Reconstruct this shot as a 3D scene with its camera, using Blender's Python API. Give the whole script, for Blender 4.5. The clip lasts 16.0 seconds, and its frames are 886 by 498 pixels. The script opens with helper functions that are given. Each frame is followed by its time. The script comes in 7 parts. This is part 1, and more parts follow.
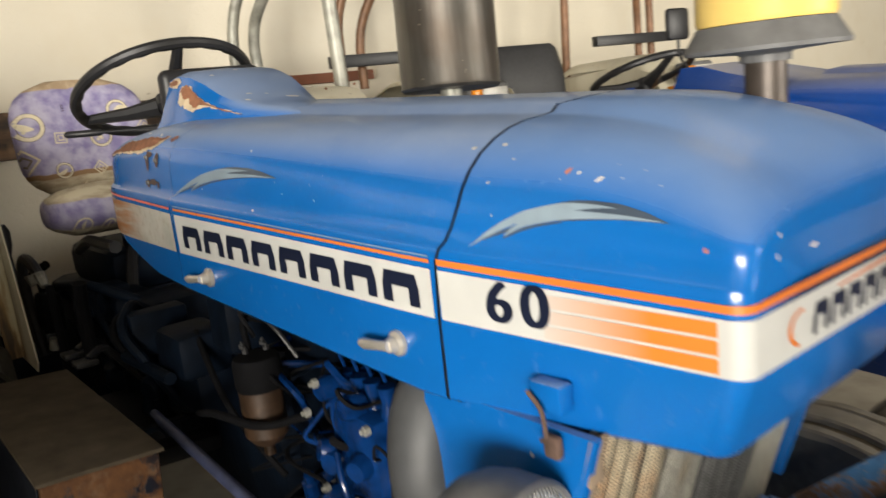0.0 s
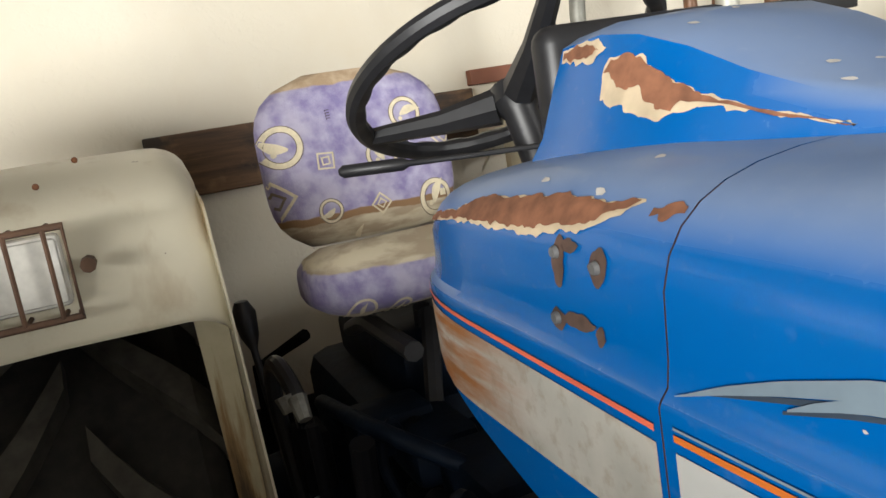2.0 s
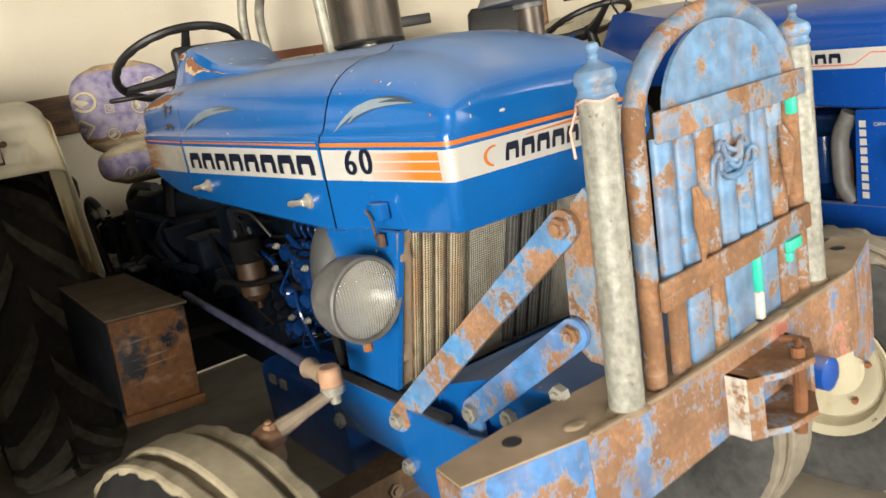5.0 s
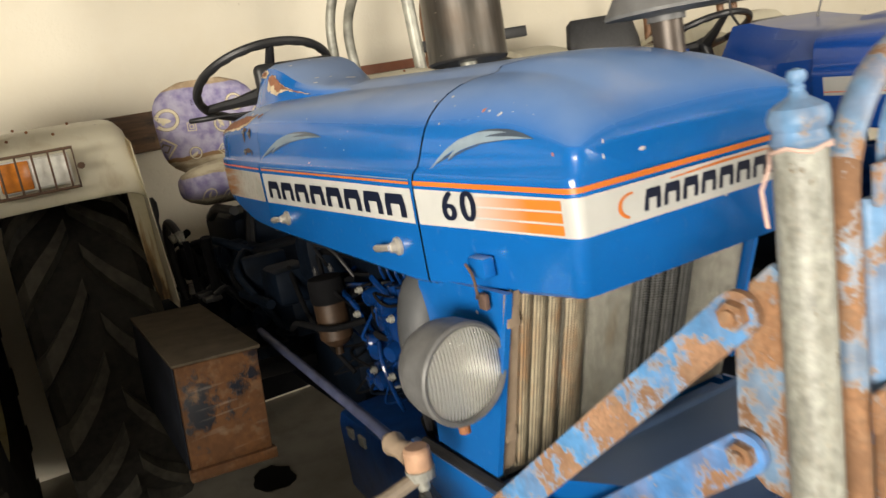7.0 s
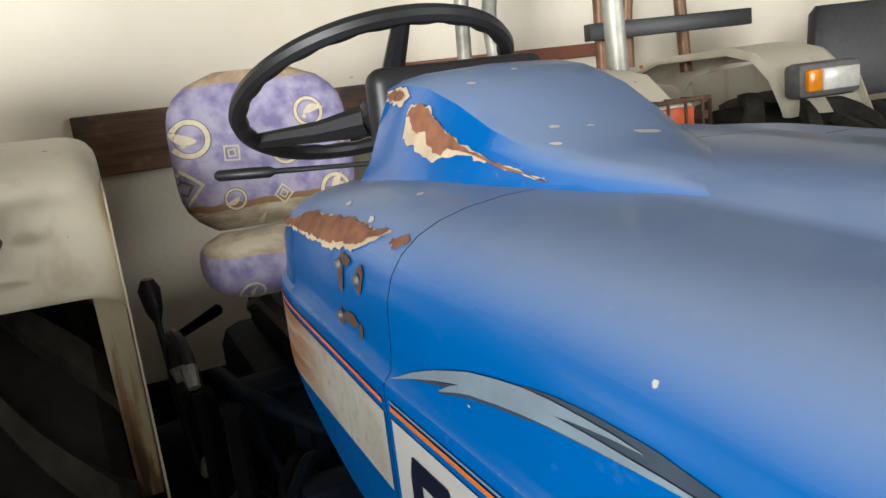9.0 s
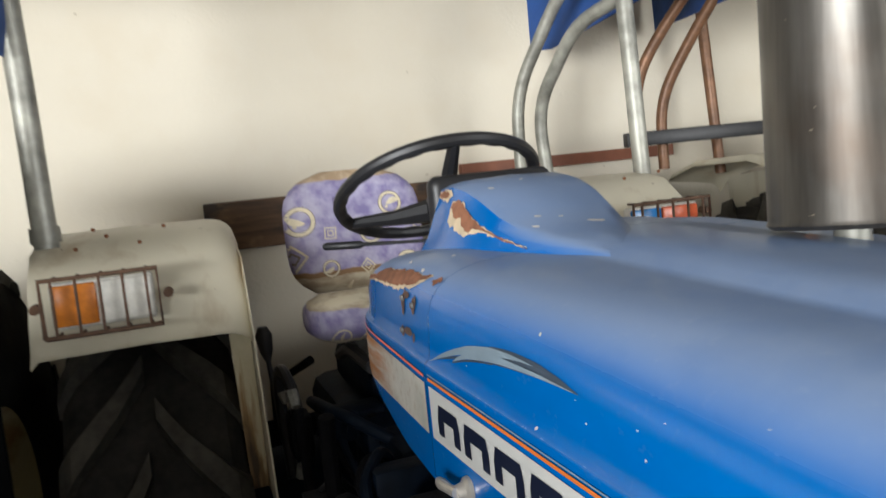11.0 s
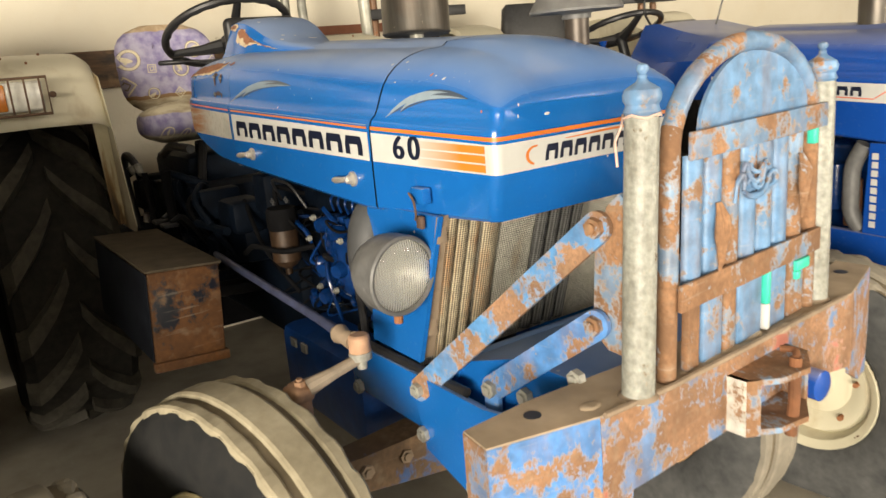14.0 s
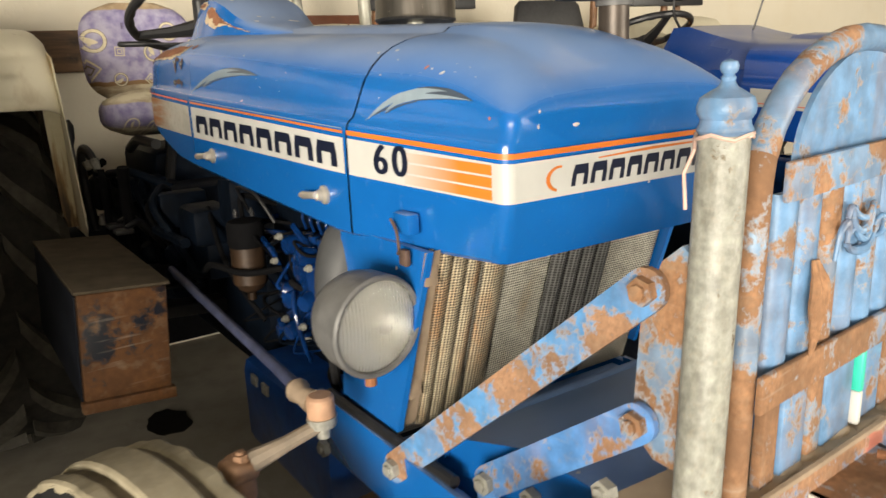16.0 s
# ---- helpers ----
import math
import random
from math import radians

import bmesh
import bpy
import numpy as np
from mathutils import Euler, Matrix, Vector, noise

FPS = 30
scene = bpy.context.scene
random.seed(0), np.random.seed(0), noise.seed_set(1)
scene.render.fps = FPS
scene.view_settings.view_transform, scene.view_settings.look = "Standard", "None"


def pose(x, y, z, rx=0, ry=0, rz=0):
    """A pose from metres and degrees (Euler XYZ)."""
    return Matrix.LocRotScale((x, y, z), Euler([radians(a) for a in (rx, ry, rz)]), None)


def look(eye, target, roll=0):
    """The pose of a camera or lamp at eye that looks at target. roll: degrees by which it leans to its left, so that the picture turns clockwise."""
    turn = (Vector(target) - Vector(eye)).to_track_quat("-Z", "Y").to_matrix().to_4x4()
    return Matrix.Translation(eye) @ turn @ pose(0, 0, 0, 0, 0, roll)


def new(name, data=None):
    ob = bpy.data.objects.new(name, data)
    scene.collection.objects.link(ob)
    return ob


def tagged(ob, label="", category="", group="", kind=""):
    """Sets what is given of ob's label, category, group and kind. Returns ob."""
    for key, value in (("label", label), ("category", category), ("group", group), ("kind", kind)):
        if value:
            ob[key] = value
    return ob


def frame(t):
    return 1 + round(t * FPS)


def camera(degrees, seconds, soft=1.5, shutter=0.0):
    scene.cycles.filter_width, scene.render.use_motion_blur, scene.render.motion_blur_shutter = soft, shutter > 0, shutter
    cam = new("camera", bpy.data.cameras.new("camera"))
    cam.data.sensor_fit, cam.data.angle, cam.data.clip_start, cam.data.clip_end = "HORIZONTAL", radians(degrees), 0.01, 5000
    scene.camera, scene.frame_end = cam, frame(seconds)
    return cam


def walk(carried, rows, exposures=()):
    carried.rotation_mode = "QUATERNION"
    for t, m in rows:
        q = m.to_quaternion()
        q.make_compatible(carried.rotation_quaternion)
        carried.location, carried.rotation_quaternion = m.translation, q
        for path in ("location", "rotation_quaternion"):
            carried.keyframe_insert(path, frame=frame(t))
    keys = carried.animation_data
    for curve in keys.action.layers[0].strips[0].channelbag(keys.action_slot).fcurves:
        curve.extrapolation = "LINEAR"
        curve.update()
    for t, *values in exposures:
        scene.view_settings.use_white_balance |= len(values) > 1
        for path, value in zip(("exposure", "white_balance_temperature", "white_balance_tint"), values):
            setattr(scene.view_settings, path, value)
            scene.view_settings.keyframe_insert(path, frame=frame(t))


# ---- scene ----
cam = camera(60.4, 16.0, 1.5, 0.3)
PATH = [
    (0, (0.371, -0.923, 1.610), (-1.161, 0.300, 1.211), -6.2),
    (0.5, (0.053, -0.702, 1.642), (-1.645, 0.289, 1.276), -6.8),
    (1, (-0.240, -0.647, 1.643), (-2.039, 0.158, 1.302), -7.8),
    (1.5, (-0.613, -0.670, 1.691), (-2.442, 0.062, 1.343), -8.5),
    (2, (-0.832, -0.655, 1.670), (-2.666, 0.058, 1.312), -9.4),
    (2.5, (-0.675, -0.637, 1.670), (-2.483, 0.111, 1.256), -10.7),
    (3, (-0.250, -0.653, 1.634), (-2.024, 0.191, 1.259), -9.1),
    (3.5, (0.149, -0.668, 1.642), (-1.568, 0.281, 1.252), -9.5),
    (4, (0.539, -0.778, 1.558), (-1.114, 0.268, 1.140), -9.8),
    (4.2, (0.667, -0.828, 1.556), (-0.972, 0.235, 1.126), -10.1),
    (4.7, (0.988, -0.984, 1.514), (-0.626, 0.116, 1.070), -10.3),
    (5.25, (1.259, -1.175, 1.510), (-0.370, -0.112, 1.034), -11.2),
    (5.8, (1.373, -1.285, 1.523), (-0.291, -0.281, 1.040), -11.8),
    (6.3, (1.275, -1.224, 1.523), (-0.415, -0.243, 1.095), -11.2),
    (6.5, (1.174, -1.135, 1.534), (-0.526, -0.161, 1.133), -11.1),
    (7, (0.881, -0.964, 1.546), (-0.849, -0.041, 1.152), -10.4),
    (7.5, (0.468, -0.837, 1.622), (-1.298, 0.027, 1.255), -9.1),
    (8, (0.041, -0.715, 1.669), (-1.748, 0.099, 1.296), -8.0),
    (8.5, (-0.357, -0.623, 1.711), (-2.150, 0.170, 1.318), -6.8),
    (8.7, (-0.511, -0.616, 1.717), (-2.300, 0.181, 1.313), -6.4),
    (9, (-0.605, -0.567, 1.721), (-2.315, 0.197, 1.300), -6.6),
    (9.6, (-0.655, -0.573, 1.708), (-2.373, 0.191, 1.282), -5.9),
    (10.2, (-0.513, -0.624, 1.700), (-2.299, 0.131, 1.315), -5.3),
    (10.8, (-0.257, -0.681, 1.731), (-2.114, 0.010, 1.456), -5.3),
    (11, (-0.117, -0.693, 1.739), (-2.002, -0.049, 1.552), -5.8),
    (11.5, (0.210, -0.834, 1.735), (-1.697, -0.234, 1.793), -7.1),
    (12, (0.505, -0.877, 1.735), (-1.387, -0.249, 1.901), -8.0),
    (12.3, (0.668, -0.884, 1.731), (-1.223, -0.243, 1.570), -6.9),
    (12.5, (0.791, -0.867, 1.594), (-1.098, -0.243, 1.383), -6.8),
    (12.7, (0.871, -0.845, 1.548), (-0.996, -0.201, 1.233), -6.2),
    (13, (0.970, -0.868, 1.528), (-0.835, -0.102, 1.134), -5.0),
    (13.5, (1.059, -0.971, 1.534), (-0.641, -0.015, 1.092), -4.8),
    (14, (1.204, -1.217, 1.546), (-0.406, -0.137, 1.054), -5.0),
    (14.5, (1.324, -1.369, 1.566), (-0.238, -0.227, 1.060), -5.1),
    (15, (1.348, -1.435, 1.585), (-0.200, -0.275, 1.078), -4.6),
    (15.5, (1.083, -1.292, 1.566), (-0.479, -0.144, 1.073), -3.5),
    (16, (0.886, -0.977, 1.522), (-0.724, 0.104, 1.033), -2.5),
]
# the white balance and the exposure drift as the view turns from the wall to the paint and back
LOOKS = [(0.0, -0.1, 6750), (1.0, 0.0, 6250), (2.0, 0.12, 6200), (3.0, 0.03, 6250), (4.0, -0.05, 6800), (6.5, -0.1, 7050), (7.0, -0.12, 7000), (8.5, 0.05, 6100), (11.0, -0.15, 5950), (12.0, -0.2, 6150), (12.5, -0.22, 5900), (13.0, -0.06, 6700), (14.0, 0.05, 7500), (15.0, 0.04, 7600), (16.0, -0.02, 7200)]
walk(cam, [(t, look(eye, target, roll)) for t, eye, target, roll in PATH], [(t, stops, kelvin, 10.0) for t, stops, kelvin in LOOKS])

from mathutils.bvhtree import BVHTree

# ---- world and light ----
world = bpy.data.worlds.new("daylight")
scene.world = world
world.use_nodes = True
wn = world.node_tree.nodes
sky = wn.new("ShaderNodeTexSky")
sky.sky_type, sky.sun_disc = "NISHITA", False
sky.sun_elevation, sky.sun_rotation = radians(38), radians(115)
world.node_tree.links.new(sky.outputs[0], wn["Background"].inputs[0])
wn["Background"].inputs[1].default_value = 0.055


def area(name, at, to, sx, sy, power, colour):
    d = bpy.data.lights.new(name, "AREA")
    d.shape, d.size, d.size_y, d.energy, d.color = "RECTANGLE", sx, sy, power, colour
    ob = new(name, d)
    ob.matrix_world = look(at, to)
    return ob


# daylight lamps at assumed openings behind the camera: shed's open front corner, doorway further along
area("corner_daylight", (8.4, -10.9, 2.1), (-0.8, -0.2, 1.3), 8.0, 3.4, 3900, (1.0, 0.965, 0.89))
area("doorway_daylight", (7.6, 4.6, 2.1), (-0.2, 1.2, 1.2), 4.4, 3.2, 720, (1.0, 0.965, 0.89))


# ---- materials ----
class Mat:
    """A principled material with helpers for noise, ramps and mixes."""

    def __init__(self, name, rough=0.5, metal=0.0, spec=0.5):
        self.m = bpy.data.materials.new(name)
        self.m.use_nodes = True
        self.t = self.m.node_tree
        self.b = self.t.nodes["Principled BSDF"]
        self.b.inputs["Roughness"].default_value = rough
        self.b.inputs["Metallic"].default_value = metal
        self.b.inputs["Specular IOR Level"].default_value = spec
        self.co = self.t.nodes.new("ShaderNodeTexCoord").outputs["Object"]

    def put(self, socket, value):
        if isinstance(value, bpy.types.NodeSocket):
            self.t.links.new(value, socket)
        elif isinstance(value, (tuple, list)):
            socket.default_value = (*value, 1) if len(value) == 3 and socket.type == "RGBA" else value
        else:
            socket.default_value = value

    def node(self, kind, **given):
        n = self.t.nodes.new(kind)
        for k, v in given.items():
            self.put(n.inputs[k], v)
        return n

    def mapped(self, scale, turn=(0, 0, 0)):
        n = self.node("ShaderNodeMapping", Vector=self.co)
        n.inputs["Scale"].default_value = scale
        n.inputs["Rotation"].default_value = turn
        return n.outputs[0]

    def noise(self, scale, detail=5.0, rough=0.55, at=None):
        return self.node("ShaderNodeTexNoise", Vector=at or self.co, Scale=scale, Detail=detail, Roughness=rough).outputs["Fac"]

    def step(self, fac, lo, hi):
        n = self.node("ShaderNodeMapRange", Value=fac)
        n.inputs["From Min"].default_value, n.inputs["From Max"].default_value = lo, hi
        return n.outputs[0]

    def mix(self, fac, a, b):
        n = self.t.nodes.new("ShaderNodeMix")
        n.data_type = "RGBA"
        self.put(n.inputs[0], fac)
        self.put(n.inputs[6], a)
        self.put(n.inputs[7], b)
        return n.outputs[2]

    def calc(self, op, a, b=0.0):
        n = self.t.nodes.new("ShaderNodeMath")
        n.operation, n.use_clamp = op, op in ("MULTIPLY", "ADD")
        self.put(n.inputs[0], a)
        self.put(n.inputs[1], b)
        return n.outputs[0]

    def done(self, colour, rough=None, metal=None, bump=None, depth=0.002):
        self.put(self.b.inputs["Base Color"], colour)
        if rough is not None:
            self.put(self.b.inputs["Roughness"], rough)
        if metal is not None:
            self.put(self.b.inputs["Metallic"], metal)
        if bump is not None:
            n = self.node("ShaderNodeBump", Height=bump, Distance=depth)
            self.t.links.new(n.outputs[0], self.b.inputs["Normal"])
        return self.m

    def upward(self):
        """How far a surface faces up: where dust settles."""
        g = self.t.nodes.new("ShaderNodeNewGeometry")
        s = self.t.nodes.new("ShaderNodeSeparateXYZ")
        self.t.links.new(g.outputs["Normal"], s.inputs[0])
        return s.outputs[2]


def plain(name, colour, rough=0.5, metal=0.0, vary=0.25, scale=30.0, bump=0.0006):
    k = Mat(name, rough, metal)
    n = k.noise(scale)
    big = k.noise(scale / 8)
    dark = tuple(c * (1 - vary) for c in colour)
    light = tuple(min(1, c * (1 + vary * 0.6)) for c in colour)
    c = k.mix(k.step(k.calc("ADD", k.calc("MULTIPLY", n, 0.5), k.calc("MULTIPLY", big, 0.5)), 0.35, 0.65), dark, light)
    return k.done(c, rough, metal, n, bump)


def car_paint(name, colour, dusty, rough=0.22, dust=0.6):
    """Gloss paint with settled dust on its upper faces, dull patches and pin chips."""
    k = Mat(name, rough)
    grain, blotch = k.noise(60, 6), k.noise(5, 4)
    up = k.step(k.upward(), 0.5, 0.93)
    veil = k.calc("MULTIPLY", up, k.step(blotch, -0.25, 0.52))
    veil = k.calc("MULTIPLY", veil, dust)
    veil = k.calc("ADD", veil, k.calc("MULTIPLY", k.step(grain, 0.6, 0.8), 0.10))
    c = k.mix(k.step(blotch, 0.3, 0.7), tuple(v * 0.88 for v in colour), colour)
    c = k.mix(veil, c, dusty)
    chip = k.node("ShaderNodeTexVoronoi", Vector=k.mapped((1, 1, 1)), Scale=8.0)
    spot = k.calc("MULTIPLY", k.calc("LESS_THAN", k.calc("ADD", chip.outputs["Distance"], k.calc("MULTIPLY", k.noise(120, 2), 0.04)), 0.055), k.calc("GREATER_THAN", k.noise(7), 0.5))
    c = k.mix(spot, c, (0.5, 0.49, 0.47))
    k.b.inputs["Coat Weight"].default_value = 0.25
    k.b.inputs["Coat Roughness"].default_value = 0.12
    return k.done(c, k.calc("ADD", k.calc("MULTIPLY", veil, 0.55), rough), None, k.noise(3.0, 2), 0.004)


def worn_paint(name, colour, rust, cover=0.5, scale=9.0, second=None, chalk=0.25):
    """Old brush paint flaking off rusted steel; cover is the share of paint left."""
    k = Mat(name, 0.6)
    at = k.mapped((1, 1, 1))
    big, fine = k.noise(scale, 9, 0.66, at), k.noise(scale * 9, 4, 0.6, at)
    f = k.calc("ADD", k.calc("MULTIPLY", big, 0.8), k.calc("MULTIPLY", fine, 0.2))
    left = 0.5 + (cover - 0.5) * 0.42
    paint = k.step(f, left + 0.03, left - 0.022)
    r = k.mix(k.step(fine, 0.3, 0.7), tuple(v * 0.6 for v in rust), tuple(min(1, v * 1.2) for v in rust))
    r = k.mix(k.step(k.noise(scale * 0.7, 7, 0.65), 0.36, 0.62), tuple(v * 0.5 for v in rust), r)
    p = k.mix(k.step(k.noise(scale * 2.3), 0.35, 0.7), tuple(v * 0.75 for v in colour), tuple(min(1, v * 1.3) for v in colour))
    p = k.mix(k.calc("MULTIPLY", k.step(k.noise(scale * 1.3, 6, 0.6, k.mapped((1, 1, 0.35))), 0.5, 0.7), 0.28), p, rust)
    if second:
        p = k.mix(k.step(k.noise(scale * 0.6), 0.56, 0.6), p, second)
    pale = k.step(k.calc("ABSOLUTE", k.calc("SUBTRACT", f, left)), 0.03, 0.012)
    c = k.mix(paint, r, p)
    c = k.mix(k.calc("MULTIPLY", pale, chalk), c, (0.5, 0.42, 0.33))
    scratch = k.step(k.noise(scale * 7, 3, 0.5, k.mapped((0.12, 0.12, 1.6), (0.25, 0.15, 0))), 0.64, 0.74)
    c = k.mix(k.calc("MULTIPLY", scratch, 0.2), c, (0.46, 0.42, 0.36))
    soot = k.step(k.noise(scale * 0.9, 5, 0.6, k.mapped((1, 1, 0.4))), 0.5, 0.72)
    c = k.mix(k.calc("MULTIPLY", soot, 0.45), c, tuple(v * 0.4 for v in rust))
    dirt = k.step(k.noise(scale * 4, 4), 0.55, 0.8)
    c = k.mix(k.calc("MULTIPLY", dirt, 0.35), c, (0.3, 0.24, 0.17))
    return k.done(c, k.mix(paint, (0.85,) * 3, (0.45,) * 3), None, k.calc("ADD", k.calc("MULTIPLY", paint, 0.6), k.calc("MULTIPLY", fine, 0.4)), 0.0016)


BLUE = car_paint("faded_blue_paint", (0.002, 0.12, 0.43), (0.23, 0.34, 0.55), 0.2, 0.6)
BLUEDUST = car_paint("dusty_faded_blue_paint", (0.002, 0.12, 0.43), (0.28, 0.36, 0.52), 0.22, 0.78)
BLUE2 = car_paint("deep_blue_paint", (0.004, 0.065, 0.35), (0.34, 0.36, 0.46), 0.16, 0.42)
ENGINE = plain("engine_blue", (0.002, 0.026, 0.115), 0.18, 0.0, 0.5, 25, 0.002)
# the next two colours hold the shade under hood and seat, darker than the parts
ENGINE_SHADE = plain("shade_dark_casting", (0.003, 0.007, 0.015), 0.6, 0.0, 0.6, 18, 0.003)
SHADEBLACK = plain("shade_black", (0.005, 0.005, 0.006), 0.85, 0.0, 0.4, 30, 0.001)
BLACK = plain("black_plastic", (0.018, 0.018, 0.02), 0.42, 0.0, 0.3, 40, 0.0004)
LEATHER = plain("black_vinyl", (0.03, 0.03, 0.032), 0.5, 0.0, 0.3, 60, 0.0008)
OLDPIPE = worn_paint("silver_painted_pipe", (0.27, 0.275, 0.245), (0.13, 0.11, 0.075), 0.8, 32)
GALV = plain("dull_galvanised_pipe", (0.34, 0.335, 0.29), 0.5, 0.4, 0.5, 16, 0.0008)
ARMPAINT = worn_paint("arm_blue_over_rust", (0.085, 0.25, 0.50), (0.37, 0.205, 0.12), 0.5, 13)
GUARD = worn_paint("guard_blue_over_rust", (0.11, 0.23, 0.40), (0.31, 0.165, 0.09), 0.67, 12)
BOWPAINT = worn_paint("bow_blue_over_rust", (0.12, 0.22, 0.36), (0.33, 0.17, 0.09), 0.55, 11)
GUARDRUST = worn_paint("guard_mostly_rust", (0.15, 0.24, 0.36), (0.32, 0.165, 0.085), 0.36, 10)
BUMPER = worn_paint("bumper_rust_blue_red", (0.11, 0.21, 0.40), (0.34, 0.18, 0.10), 0.42, 10, (0.42, 0.14, 0.1))
BUMPBLUE = worn_paint("bumper_blue_scratched", (0.07, 0.21, 0.48), (0.36, 0.19, 0.105), 0.64, 13)
DUSTTOP = plain("tan_dust_on_steel", (0.40, 0.31, 0.22), 0.9, 0.0, 0.4, 9, 0.0015)
AXLE = worn_paint("axle_dirt_over_blue", (0.03, 0.09, 0.25), (0.17, 0.105, 0.06), 0.38, 6, None, 0.0)
SUMPBLUE = plain("sump_blue", (0.005, 0.06, 0.27), 0.35, 0.0, 0.4, 20, 0.002)
RUSTDUST = plain("dusty_rust_steel", (0.27, 0.2, 0.14), 0.85, 0.0, 0.4, 14, 0.0015)
OLDBOWL = plain("oily_brown_bowl", (0.055, 0.03, 0.016), 0.5, 0.2, 0.5, 30, 0.001)
DARKRUST = plain("dark_rust_rod", (0.10, 0.055, 0.032), 0.85, 0.0, 0.5, 30, 0.001)
RUST = plain("rust_brown", (0.24, 0.095, 0.04), 0.85, 0.0, 0.55, 16, 0.002)
BOXRUST = worn_paint("box_rust", (0.005, 0.007, 0.013), (0.15, 0.06, 0.017), 0.34, 6.0, None, 0.0)
CHIPWHITE = worn_paint("chipped_white_paint", (0.5, 0.48, 0.44), (0.3, 0.16, 0.09), 0.62, 14)
SCAR = plain("dark_bolt_rust", (0.1, 0.06, 0.045), 0.8, 0.0, 0.5, 60, 0.0005)
BOXDARK = plain("box_near_black", (0.012, 0.014, 0.02), 0.6, 0.0, 0.5, 14, 0.001)
BOLT = plain("pale_bolt", (0.34, 0.335, 0.30), 0.45, 0.3, 0.4, 60, 0.001)

WHITE = plain("white_decal", (0.53, 0.53, 0.51), 0.35, 0.0, 0.12, 10, 0.0001)
NAVY = plain("navy_print", (0.008, 0.012, 0.03), 0.35, 0.0, 0.2, 20, 0.0001)
ORANGE = plain("orange_decal", (0.62, 0.17, 0.03), 0.35, 0.0, 0.15, 12, 0.0001)
REDLINE = plain("red_decal", (0.72, 0.16, 0.09), 0.35, 0.0, 0.2, 12, 0.0001)
SILVER = plain("silver_decal", (0.27, 0.35, 0.42), 0.3, 0.2, 0.2, 20, 0.0001)
GREYBLUE = plain("shadow_decal", (0.05, 0.07, 0.1), 0.3, 0.0, 0.2, 20, 0.0001)
SKYBLUE = plain("sky_blue_print", (0.2, 0.55, 0.75), 0.35, 0.0, 0.1, 20, 0.0001)
RED = plain("red_plastic", (0.7, 0.03, 0.02), 0.3, 0.0, 0.1, 20, 0.0001)
AMBER = plain("amber_plastic", (0.85, 0.28, 0.01), 0.18, 0.0, 0.15, 40, 0.0006)
OLDAMBER = plain("faded_amber_plastic", (0.6, 0.19, 0.02), 0.25, 0.0, 0.3, 40, 0.0006)
CLEARPL = plain("milky_lens_plastic", (0.66, 0.64, 0.58), 0.2, 0.0, 0.2, 40, 0.0006)
BLUELENS = plain("blue_lens_plastic", (0.02, 0.16, 0.42), 0.25, 0.0, 0.3, 40, 0.0006)
REDLENS = plain("faded_red_lens", (0.62, 0.12, 0.04), 0.3, 0.0, 0.3, 40, 0.0006)
YELLOW = plain("yellow_plastic_bowl", (0.78, 0.55, 0.16), 0.28, 0.0, 0.12, 12, 0.0003)
GREYPL = plain("grey_plastic", (0.13, 0.13, 0.13), 0.5, 0.0, 0.3, 30, 0.0004)
GREEN = plain("green_paint_splash", (0.02, 0.52, 0.38), 0.45, 0.0, 0.1, 30, 0.0002)
PRIMER = plain("red_primer", (0.26, 0.11, 0.058), 0.8, 0.0, 0.5, 45, 0.0002)
PUTTY = plain("pale_filler", (0.62, 0.5, 0.34), 0.7, 0.0, 0.25, 30, 0.0008)
TAN = plain("tan_footboard", (0.088, 0.07, 0.049), 0.85, 0.0, 0.35, 14, 0.001)
REDTIMBER = plain("red_brown_rail", (0.2, 0.07, 0.035), 0.6, 0.0, 0.25, 9, 0.001)
BLUECLOTH = plain("blue_canopy_sheet", (0.012, 0.055, 0.21), 0.5, 0.0, 0.4, 9, 0.006)
HEMBLUE = plain("faded_hem", (0.07, 0.11, 0.24), 0.5, 0.0, 0.35, 12, 0.001)
BOWGREY = plain("grey_roof_strip", (0.2, 0.18, 0.15), 0.8, 0.0, 0.3, 20, 0.001)
BLUETOP = car_paint("dusty_blue_canopy_sheet", (0.012, 0.06, 0.24), (0.36, 0.34, 0.30), 0.5, 0.95)
BLUEGREY = worn_paint("dusty_canopy_top", (0.2, 0.25, 0.31), (0.30, 0.29, 0.2), 0.88, 3)


def drum_steel():
    """Dark rolled steel, brushed upright, with brown heat stains, scratches and pale nicks."""
    k = Mat("grey_muffler_steel", 0.34, 0.85)
    up = k.mapped((60, 60, 2))
    c = k.mix(k.step(k.noise(1.0, 4, 0.6, up), 0.3, 0.7), (0.095, 0.087, 0.078), (0.155, 0.145, 0.13))
    c = k.mix(k.calc("MULTIPLY", k.step(k.noise(5, 5), 0.5, 0.75), 0.7), c, (0.10, 0.07, 0.05))
    nick = k.calc("GREATER_THAN", k.noise(42, 3, 0.5, k.mapped((1, 1, 2))), 0.735)
    c = k.mix(nick, c, (0.42, 0.36, 0.28))
    return k.done(c, k.step(k.noise(9, 4), -0.45, 2.0), None, k.noise(1.0, 3, 0.5, up), 0.0002)


MUFFLER = drum_steel()


